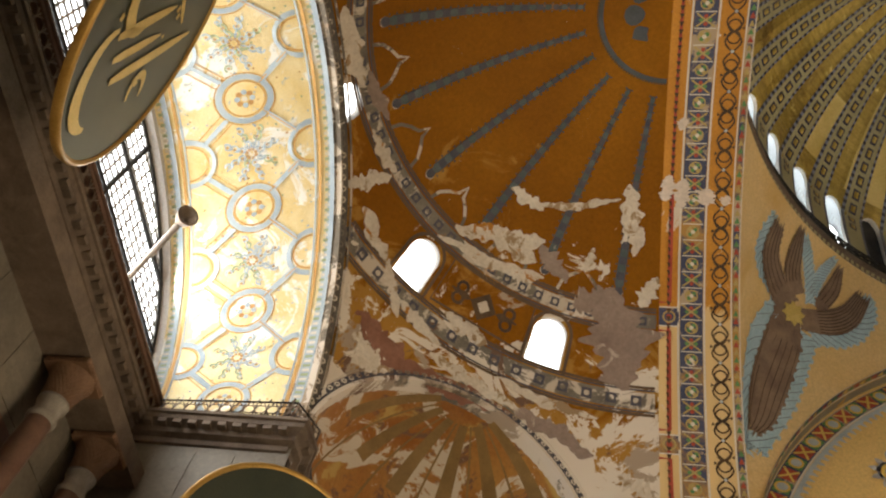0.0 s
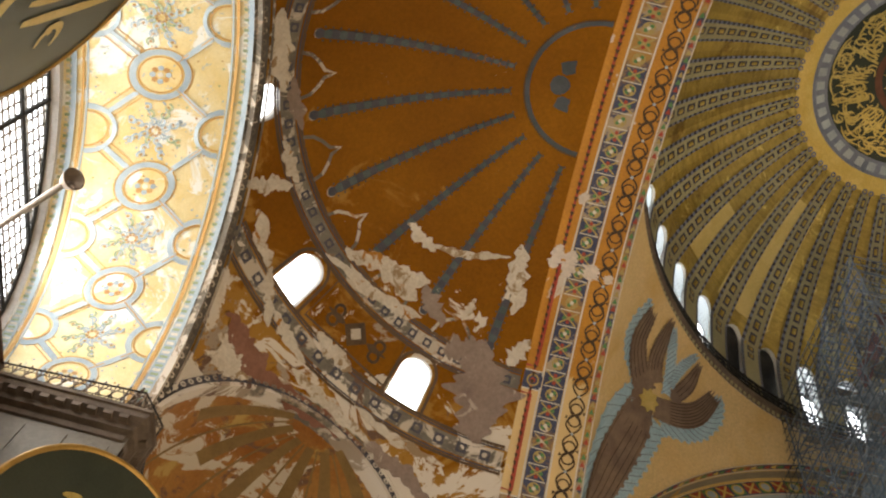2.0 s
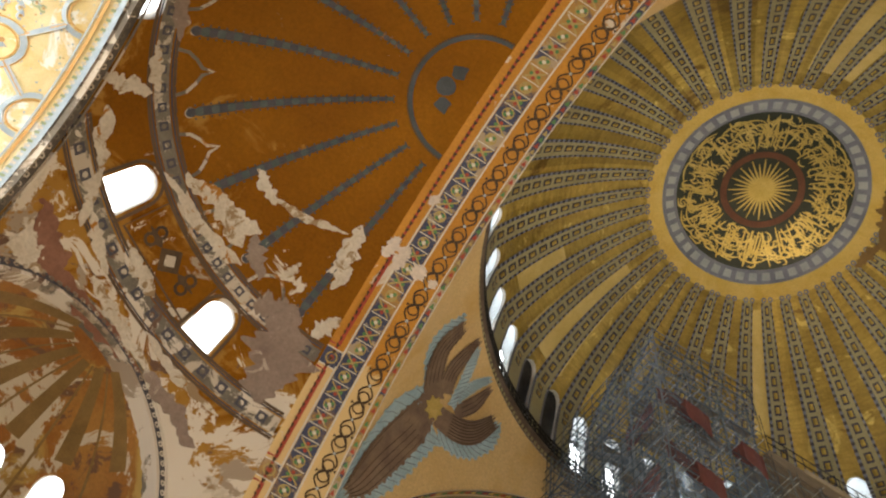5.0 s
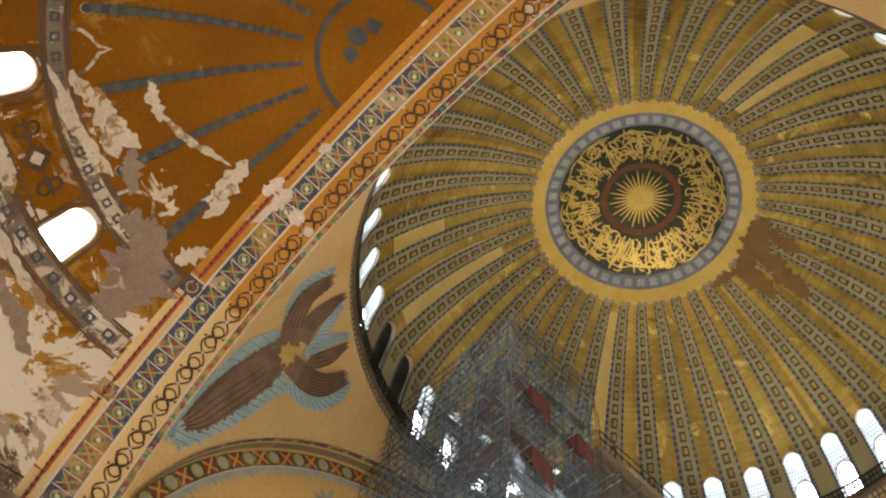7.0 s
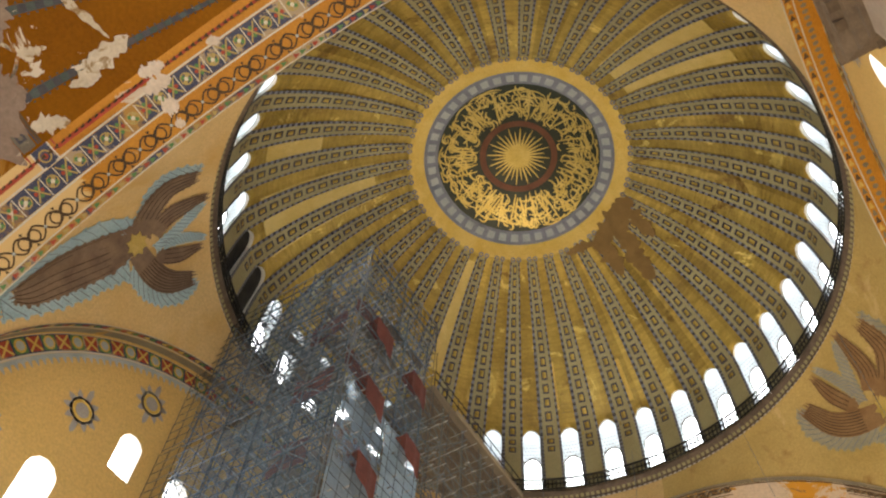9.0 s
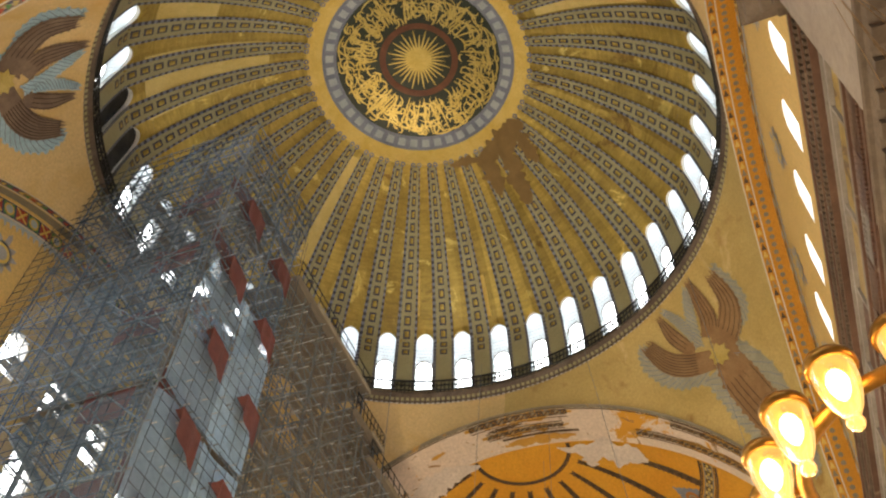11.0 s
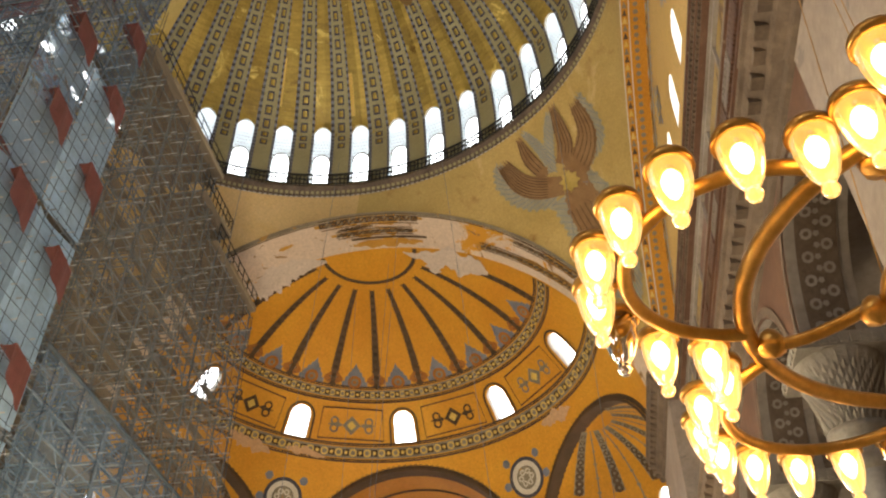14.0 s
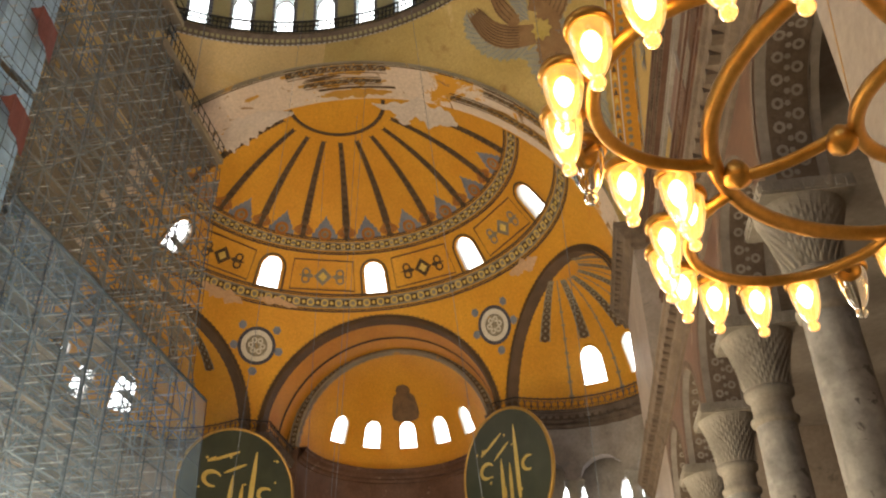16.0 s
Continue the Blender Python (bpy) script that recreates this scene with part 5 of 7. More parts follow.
    feather("side_wing", [(-1.0, 0.6, 0.5), (-2.35, 1.3, 0.62), (-3.1, 2.15, 0.58), (-3.4, 3.4, 0.4)], -0.105, 0, 8, 0.04)
    bm = bmesh.new()
    hub = bm.verts.new(g(-0.6, 0.6, -0.17))
    ends = []
    for k in range(16):  # eight short points round a boss
        a, e = math.tau * k / 16, 0.6 if k % 2 else 0.42
        ends.append(bm.verts.new(g(-0.6 + e * math.cos(a), 0.6 + e * math.sin(a), -0.16)))
    for p, q in zip(ends, ends[1:] + ends[:1]):
        bm.faces.new((p, q, hub))
    part("gold_star", bm, M_GOLD, t)


emblem(1, "brown six-winged painted emblem with blue-grey feather edges and gold centre", 1, M_SERAPH, M_FEATHER)
emblem(3, "faded brown six-winged painted emblem with grey feather edges", -1,
       surface("faded_wing", (0.24, 0.13, 0.055), (0.34, 0.20, 0.09), 0.9, 0.75, 0, 0.3, 9), surface("faded_edge", (0.30, 0.28, 0.20), (0.42, 0.38, 0.27), 0.9, 0.75, 0, 0.3, 9))


# ---- side arches: friezes round the tympana
M_ROSE = surface("grey_rosette", (0.36, 0.34, 0.33), (0.46, 0.43, 0.41), 1, 0.7)


def side_frieze(sy, parent):
    A = lambda p, q, d=0.0: Vector((-(ARC + d) * math.cos(p / ARC), sy * (HALF + q), SPRING + (ARC + d) * math.sin(p / ARC)))
    L = math.pi * ARC
    us = lin(0, L, 110)
    bm = bmesh.new()
    for q, w, mt in ((0.12, 0.14, 1), (0.12 + 0.2, 0.03, 2), (-0.06, 0.03, 2), (0.62, 0.22, 3)):
        strip(bm, A, [(p, q) for p in us], w, -0.03, mt)
    for k in range(130):
        p = L * (k + 0.5) / 130
        strip(bm, A, [(p - 0.15, 0.12), (p + 0.15, 0.12)], [0.02, 0.12], -0.05, (4, 0, 5)[k % 3])
        if sy < 0:
            disc(bm, A, p, 0.62, 0.13, -0.05, 5, 6)
    # flat face on the tympanum: patterned ring and lavender edge
    F = lambda p, q, d=0.0: Vector((-(ARC - q) * math.cos(p / ARC), sy * (16.6 + d), SPRING + (ARC - q) * math.sin(p / ARC)))
    for q, w, mt in ((0.42, 0.40, 1), (0.0, 0.03, 2), (0.86, 0.04, 2), (1.02, 0.10, 6)):
        strip(bm, F, [(p, q) for p in us], w, -0.03, mt)
    for k in range(60):
        p = L * (k + 0.5) / 60
        quad(bm, F, p - 0.35, p + 0.35, 0.08, 0.76, -0.04, 4 if k % 2 else 5)
        if k % 2:
            for j in (-1, 1):
                strip(bm, F, [(p - 0.33, 0.42 - j * 0.32), (p + 0.33, 0.42 + j * 0.32)], 0.055, -0.05, 0)
        else:
            disc(bm, F, p, 0.42, 0.32, -0.05, 0, 12)
            disc(bm, F, p, 0.42, 0.22, -0.06, 6, 10)
        for j in (-1, 1):
            strip(bm, F, [(p + j * 0.2, 1.1), (p + j * 0.2, 1.4)], [0.11, 0.02], -0.03, 6)
    part("arch_frieze", bm, [M_YELLOW, M_COBALT, M_CREAM, M_GREYBAND, M_RED, M_GREEN, M_PALEBLUE] if sy > 0 else [M_YELLOW, M_BAND, M_CREAM, M_BAND, M_RIBE, M_GREYBAND, M_PALEBLUE], parent)
    # star rosettes between the windows
    for x, z in [(s * 9.1, 30.3) for s in (-1, 1)] + [(k * 6.3, 33.6) for k in (-1, 0, 1)] + [(s * 12.4, 26.5) for s in (-1, 1)]:
        G = lambda p, q, d=0.0: Vector((x + p, sy * (16.6 + d), z + q))
        bm = bmesh.new()
        disc(bm, G, 0, 0, 0.66, -0.03, 0, 20)
        disc(bm, G, 0, 0, 0.52, -0.045, 1, 20, 0.36)
        for k in range(10):
            a = math.tau * (k + 0.5) / 10
            rr = 1.3 if k in (2, 7) else 0.98
            strip(bm, G, [(0.4 * math.cos(a), 0.4 * math.sin(a)), ((rr - 0.2) * math.cos(a), (rr - 0.2) * math.sin(a)), (rr * math.cos(a), rr * math.sin(a))], [0.14, 0.14, 0.02], -0.03, 0)
        part("rosette", bm, [M_ROSE, M_YELLOW], parent)


side_frieze(1, wall_north)
side_frieze(-1, wall_south)


# ---------------------------------------------------------------- cornices, columns, lower walls
def quadrant(sx, sy, level=22.6):
    bay, x1 = (EAST_B, EX1) if sx > 0 else (WEST_B, -WX1)
    dist = math.sqrt(ARC ** 2 - EXBS[sx] ** 2)
    cx, cy = SEMI_X + dist * math.cos(EXA), dist * math.sin(EXA)
    pts = [(0.0, 15.15), (11.9, 15.15), (11.9, 15.12), (SEMI_X, 15.12)] if level < 20 else [(11.85, 16.6), (11.85, 15.12), (SEMI_X, 15.12)]
    pts += [(cx + EXBS[sx] * math.cos(EXA + a), cy + EXBS[sx] * math.sin(EXA + a)) for a in lin(radians(88), radians(-88), 24)]
    pts += [(SEMI_X + math.sqrt(ARC ** 2 - bay ** 2) - 0.1, bay + 0.02), (x1, bay)]
    if sx < 0:
        pts += [(x1, 0.0)]
    return [Vector((sx * x, sy * y, 0)) for x, y in pts]


def sweep(bm, pts, right, profile, mat=0):
    """Profile rows (out, z), swept along the plan; out is measured towards the inside."""
    n = len(pts)
    cols = []
    for i, p in enumerate(pts):
        d0 = (p - pts[i - 1]).normalized() if i else None
        d1 = (pts[i + 1] - p).normalized() if i < n - 1 else None
        d0, d1 = d0 or d1, d1 or d0
        k = 1 if right else -1
        n0, n1 = Vector((d0.y, -d0.x, 0)) * k, Vector((d1.y, -d1.x, 0)) * k
        m = n0 + n1
        m = m / max(m.dot(n0), 0.5) if m.length > 1e-6 else n0
        cols.append([bm.verts.new(p + m * o + Vector((0, 0, z))) for o, z in profile])
    for a, b in zip(cols, cols[1:]):
        for j in range(len(profile) - 1):
            bm.faces.new((a[j], b[j], b[j + 1], a[j + 1])).material_index = mat


def along(pts, step):
    out, left = [], step / 2
    for a, b in zip(pts, pts[1:]):
        l = (b - a).length
        while left < l:
            out.append((a + (b - a) * (left / l), (b - a).normalized()))
            left += step
        left -= l
    return out


CORNICE = [(-0.05, -0.95), (0.10, -0.9), (0.12, -0.7), (0.32, -0.62), (0.36, -0.45), (0.62, -0.28), (0.66, -0.12), (0.74, -0.1), (0.76, 0.0), (-0.3, 0.02)]
for sx in (1, -1):
    for sy in (1, -1):
        right = sx * sy > 0
        k = 1 if right else -1
        for name, z, scale in (("upper_cornice", SPRING, 1.0), ("gallery_cornice", 13.9, 0.85)):
            pts = quadrant(sx, sy, z)
            bm = bmesh.new()
            sweep(bm, pts, right, [(o * scale, z + h * scale) for o, h in CORNICE])
            for p, d in along(pts, 0.52):
                nrm = Vector((d.y, -d.x, 0)) * k
                m = Matrix.Translation(p + Vector((0, 0, z))) @ Matrix((( d.x, nrm.x, 0, 0), (d.y, nrm.y, 0, 0), (0, 0, 1, 0), (0, 0, 0, 1)))
                box(bm, -0.14, 0.14, 0.3 * scale, 0.62 * scale, -0.46 * scale, -0.30 * scale, m)
            tagged(part(name, bm, M_CORNICE, smooth=False), "carved dark stone cornice with small brackets", "cornice", "wall cornices", "structure")
        # fretted railing on the upper cornice
        rl = thing("cornice_railing", "old fretted iron railing on the stone cornice", "railing", "cornice railings")
        off = []
        sel = quadrant(sx, sy)[2:]
        bm = bmesh.new()
        for o_z, rad in ((SPRING + 0.08, 0.04), (SPRING + 0.85, 0.045)):
            ps = []
            for i, p in enumerate(sel):
                a, b = sel[max(i - 1, 0)], sel[min(i + 1, len(sel) - 1)]
                d = (b - a).normalized()
                ps.append(p + Vector((d.y, -d.x, 0)) * k * 0.6 + Vector((0, 0, o_z)))
            tube(bm, ps, rad, 4)
            off = ps
        part("rail", bm, M_IRON, rl)
        bm = bmesh.new()
        for p, d in along(off, 0.42):
            for s in (-1, 1):
                beam(bm, p - d * 0.2 * s + Vector((0, 0, -0.75)), p + d * 0.2 * s, 0.024, 3)
            for t in (0.25, 0.7):
                beam(bm, p - d * 0.21 + Vector((0, 0, -0.75 * t)), p + d * 0.21 + Vector((0, 0, -0.75 * t)), 0.018, 3)
            beam(bm, p + Vector((0, 0, -0.8)), p + Vector((0, 0, 0.14)), 0.026, 4)
        part("fretwork", bm, M_CORNICE, rl)["kind"] = "stuff"

# apse cornice
bm = bmesh.new()
sweep(bm, [Vector((EX1 + AP_R * math.cos(a), AP_R * math.sin(a), 0)) for a in lin(-math.pi / 2, math.pi / 2, 30)], False, [(o * 0.9, AP_Z + h) for o, h in CORNICE])
tagged(part("apse_cornice", bm, M_BROWN, smooth=False), "reddish marble cornice below the apse windows", "cornice", kind="structure")


# columns with basket capitals
M_CAPITAL = surface("weathered_capital", (0.24, 0.21, 0.18), (0.38, 0.34, 0.29), 1.5, 0.7, 0, 0.5, 14)
def column(radius, height, cap, label, group, material):
    t = thing("column", label, "column", group)
    bm = bmesh.new()
    lathe(bm, [(radius * 1.5, 0), (radius * 1.5, 0.18), (radius * 1.35, 0.2), (radius * 1.4, 0.32), (radius * 1.15, 0.45), (radius * 1.2, 0.55), (radius * 1.02, 0.65)], 24)
    part("base", bm, M_PALE, t)
    bm = bmesh.new()
    h = height - cap
    lathe(bm, [(radius, 0.6), (radius * 1.01, h * 0.4), (radius * 0.94, h - 0.9), (radius * 0.93, h - 0.75)], 28)
    part("shaft", bm, material, t)
    bm = bmesh.new()
    lathe(bm, [(radius * 0.93, h - 0.78), (radius * 1.1, h - 0.72), (radius * 1.12, h - 0.62), (radius * 0.94, h - 0.56), (radius * 0.94, h - 0.2), (radius * 1.16, h - 0.12), (radius * 1.18, h), (radius, h + 0.02)], 28)
    part("collar", bm, M_CAPITAL, t)
    bm = bmesh.new()
    prof = [(radius * 1.0, h), (radius * 1.12, h + cap * 0.25), (radius * 1.35, h + cap * 0.55), (radius * 1.75, h + cap * 0.82)]
    lathe(bm, prof, 24)
    rnd = random.Random(3)
    for j in range(9):  # drilled leaves
        f0 = j / 9
        r = radius * (1.02 + 0.55 * f0 ** 1.6)
        z = h + cap * (0.06 + 0.72 * f0)
        n = 26
        for i in range(n):
            a = math.tau * (i + 0.5 * (j % 2)) / n
            c = Vector((r * math.cos(a), r * math.sin(a), z))
            o = Vector((math.cos(a), math.sin(a), 0.2))
            s = Vector((-math.sin(a), math.cos(a), 0))
            w, hh = r * 0.085, cap * 0.06
            q = [bm.verts.new(c + s * w * x + Vector((0, 0, hh * y)) + o * e) for x, y, e in ((0, -1, 0.01), (1, 0, 0.03), (0, 1.1, 0.10), (-1, 0, 0.03))]
            bm.faces.new(q)
    R = radius * 1.75
    box(bm, -R, R, -R, R, h + cap * 0.82, h + cap)
    for k in range(4):  # beaded edge of the impost block
        for i in range(9):
            a = -R + 2 * R * (i + 0.5) / 9
            m = Matrix.Rotation(k * math.pi / 2, 4, "Z") @ Matrix.Translation((a, R, h + cap * 0.9))
            box(bm, -R * 0.07, R * 0.07, -0.01, 0.03, -cap * 0.05, cap * 0.05, m)
    part("capital", bm, M_CAPITAL, t, smooth=False)
    return t


M_SHAFT = surface("grey_veined_shaft", (0.20, 0.19, 0.18), (0.46, 0.43, 0.40), 1.6, 0.4, 0, 0.12, 6,
                  worn=(((0.11, 0.10, 0.095), 2.2, 0.58, 0.05), ((0.54, 0.50, 0.46), 1.4, 0.62, 0.03)))
M_GREENSHAFT = surface("green_grey_shaft", (0.13, 0.14, 0.13), (0.26, 0.27, 0.25), 0.8, 0.4, 0, 0.1, 6)
big = column(0.44, 10.62, 1.5, "tall grey marble column with a carved basket capital", "ground arcade columns", M_SHAFT)
first = True
for sy in (-1, 1):
    for x in (-7.35, -2.45, 2.45, 7.35):
        m = Matrix.Translation((x, sy * 15.68, 0))
        if first:
            big.matrix_basis, first = m, False
        else:
            copy_thing(big, m)
small = column(0.36, 3.7, 0.8, "grey marble gallery column with a carved capital", "gallery columns", M_SHAFT)
first = True
for sy in (-1, 1):
    for k in range(6):
        m = Matrix.Translation((-11.9 + 3.4 * (k + 1), sy * 16.35, 13.92))
        if first:
            small.matrix_basis, first = m, False
        else:
            copy_thing(small, m)
tall = column(0.33, 4.62, 0.9, "slender dark marble column of the niche gallery", "niche gallery columns", M_GREENSHAFT)
low = column(0.5, 8.7, 1.3, "dark red-grey column of the niche arcade", "niche arcade columns", M_BROWN)
first = True
for sx in (1, -1):
    for s in (1, -1):
        dist = math.sqrt(ARC ** 2 - EXBS[sx] ** 2)
        cx, cy = SEMI_X + dist * math.cos(EXA), dist * math.sin(EXA)
        for k in range(5):
            a = EXA + radians(-60 + 30 * k)
            p = (sx * (cx + (EXBS[sx] + 0.35) * math.cos(a)), s * (cy + (EXBS[sx] + 0.35) * math.sin(a)))
            m = Matrix.Translation((*p, 13.92))
            if first:
                tall.matrix_basis = m
            else:
                copy_thing(tall, m)
            if k in (1, 3):
                m = Matrix.Translation((*p, 0))
                if first or (k == 1 and sx == 1 and s == 1):
                    low.matrix_basis = m
                else:
                    copy_thing(low, m)
            first = False

# parapet slabs and marble panels on the side walls
for sy in (-1, 1):
    for k in range(7):
        u = -11.9 + 3.4 * (k + 0.5)
        t = thing("parapet_slab", "pale carved marble parapet slab between gallery columns", "parapet", "gallery parapets")
        bm = bmesh.new()
        y0, y1 = sorted((sy * 15.85, sy * 16.05))
        box(bm, u - 1.34, u + 1.34, y0, y1, 13.92, 15.0)
        part("slab", bm, M_PALE, t, smooth=False)
        bm = bmesh.new()
        y0, y1 = sorted((sy * 15.77, sy * 15.85))
        for x0, x1, z0, z1 in ((-1.3, 1.3, 14.8, 14.95), (-1.3, 1.3, 14.0, 14.12), (-1.3, -1.15, 14.1, 14.8), (1.15, 1.3, 14.1, 14.8), (-0.07, 0.07, 14.1, 14.8)):
            box(bm, u + x0, u + x1, y0, y1, z0, z1)
        part("border", bm, M_PALE, t, smooth=False)
M_PANELS = [M_BROWN, M_PALE, M_MARBLE, surface("purple_marble", (0.14, 0.075, 0.065), (0.22, 0.13, 0.11), 0.9, 0.4, 0, 0.08, 6),
            surface("ochre_marble", (0.30, 0.19, 0.05), (0.42, 0.30, 0.10), 1.2, 0.4, 0, 0.1, 6, worn=(((0.12, 0.07, 0.04), 0.9, 0.56, 0.04),)), M_WALLW]


def wall_panels(parent, g, spans, z0, z1, seed, d=-0.03, pick=(0, 0, 1, 2, 3)):
    """Marble slabs with narrow raised frames."""
    rnd = random.Random(seed)
    for a, b in zip(spans, spans[1:]):
        bm = bmesh.new()
        ins = 0.09
        v = [bm.verts.new(g(p, q, dd)) for dd in (0.02, d) for p, q in ((a + ins, z0 + ins), (b - ins, z0 + ins), (b - ins, z1 - ins), (a + ins, z1 - ins))]
        bm.faces.new(v[4:])
        for i in range(4):
            bm.faces.new((v[i], v[(i + 1) % 4], v[4 + (i + 1) % 4], v[4 + i]))
        part("panel", bm, M_PANELS[rnd.choice(pick)], parent, smooth=False)


for sy, w in ((-1, wall_south), (1, wall_north)):
    g = lambda p, q, d=0.0: Vector((p, sy * (15.15 + d), q))
    g1, g = g, lambda p, q, d=0.0: Vector((p, sy * (15.95 + d), q))
    wall_panels(w, g, lin(-11.8, 11.8, 14), 19.2, 20.4, 3, pick=(0, 0, 3, 2))
    wall_panels(w, g, lin(-11.8, 11.8, 8), 20.5, 21.35, 5, pick=(4, 3, 4, 0))
    bm = bmesh.new()
    for z, hgt, out in ((21.46, 0.14, 0.12), (20.49, 0.05, 0.10), (21.72, 0.05, 0.15)):
        y0, y1 = sorted((sy * (15.95 - out), sy * 15.96))
        box(bm, -11.86, 11.86, y0, y1, z - hgt / 2, z + hgt / 2)
    for k in range(9):
        u = -11.8 + 23.6 * k / 8
        y0, y1 = sorted((sy * 15.85, sy * 15.96))
        box(bm, u - 0.06, u + 0.06, y0, y1, 20.5, 21.4)
    part("pale_moulding", bm, M_MARBLE, w, smooth=False)
    bm = bmesh.new()  # carved leaves on the cornice and the brown frieze
    for k in range(118):
        u = -11.8 + 23.6 * (k + 0.5) / 118
        y0, y1 = sorted((sy * 15.46, sy * 15.54))
        box(bm, u - 0.06, u + 0.06, y0, y1, 22.2, 22.42)
        y0, y1 = sorted((sy * 15.56, sy * 15.64))
        box(bm, u - 0.03, u + 0.09, y0, y1, 21.9, 22.1)
        strip(bm, g, [(u - 0.07 * math.cos(t), 19.75 + 0.28 * math.sin(t)) for t in lin(0, math.pi, 6)], 0.022, -0.10, 0)
    part("carving", bm, M_CORNICE, w, smooth=False)["kind"] = "stuff"
    bm = bmesh.new()
    for z, hgt, out in ((19.1, 0.16, 0.10), (20.45, 0.12, 0.08), (22.0, 0.3, 0.32), (22.3, 0.3, 0.42), (22.52, 0.14, 0.54)):
        y0, y1 = sorted((sy * (15.95 - out), sy * 15.97))
        box(bm, -11.88, 11.88, y0, y1, z - hgt / 2, z + hgt / 2)
    for k in range(170):  # small blocks of the string course
        u = -11.8 + 23.6 * (k + 0.5) / 170
        y0, y1 = sorted((sy * 15.8, sy * 15.95))
        box(bm, u - 0.045, u + 0.045, y0, y1, 19.18, 19.30)
    part("string_course", bm, M_BROWN, w, smooth=False)
    # inlaid frieze over the gallery arches
    bm = bmesh.new()
    for k in range(7):
        u = -11.9 + 3.4 * (k + 0.5)
        strip(bm, g, [(u - 1.5 * math.cos(t), 17.65 + 1.5 * math.sin(t)) for t in lin(0, math.pi, 20)], 0.10, -0.02, 0)
        strip(bm, g, [(u - 1.37 * math.cos(t), 17.65 + 1.37 * math.sin(t)) for t in lin(0, math.pi, 20)], 0.05, -0.02, 1)
    for k in range(5):
        u = -12.25 + 4.9 * (k + 0.5)
        strip(bm, g1, [(u - 2.2 * math.cos(t), 10.65 + 2.35 * math.sin(t)) for t in lin(0, math.pi, 24)], 0.09, -0.02, 0)
    part("arch_moulding", bm, [M_CORNICE, M_CREAM], w)
    for k in range(5):  # pierced carving on the soffits
        u = -12.25 + 4.9 * (k + 0.5)
        S = lambda p, q, d=0.0: Vector((u - (2.05 + d) * math.cos(p / 2.1), sy * (15.15 + q), 10.65 + (2.2 + d) * math.sin(p / 2.1)))
        bm = bmesh.new()
        strip(bm, S, [(p, 0.55) for p in lin(0, 6.6, 28)], 0.36, -0.015, 0)
        for i in range(32):
            p = 6.6 * (i + 0.5) / 32
            disc(bm, S, p, 0.55 + 0.17 * (1 if i % 2 else -1), 0.11, -0.03, 1, 8, 0.05)
            disc(bm, S, p, 0.55, 0.06, -0.03, 1, 5)
        part("soffit_carving", bm, [M_CORNICE, M_MARBLE], w)


# ---------------------------------------------------------------- west bay: mosaic, window bars, lamp on a pole
DEP = WX0 - WX1
g = lambda p, q, d=0.0: Vector((WX0 - q, -(WEST_B + d) * math.cos(p / WEST_B), SPRING + (vault_rise(WX0 - q) + d) * math.sin(p / WEST_B)))
L = math.pi * WEST_B
bm = bmesh.new()
us = lin(0, L, 90)
for q, w, mt in ((0.20, 0.2, 0), (0.52, 0.06, 1), (0.66, 0.03, 0), (DEP - 0.22, 0.2, 0), (DEP - 0.55, 0.06, 1), (DEP - 0.68, 0.03, 0)):
    strip(bm, g, [(p, q) for p in us], w, -0.02, mt)
for k in range(150):  # pale blocks in the two border bands
    for q in (0.2, DEP - 0.22):
        p = L * (k + 0.5) / 150
        quad(bm, g, p - 0.055, p + 0.055, q - 0.13, q + 0.13, -0.03, 4 if k % 2 else 3)
mid, step = DEP / 2, radians(25.7) * WEST_B
rnd = random.Random(11)
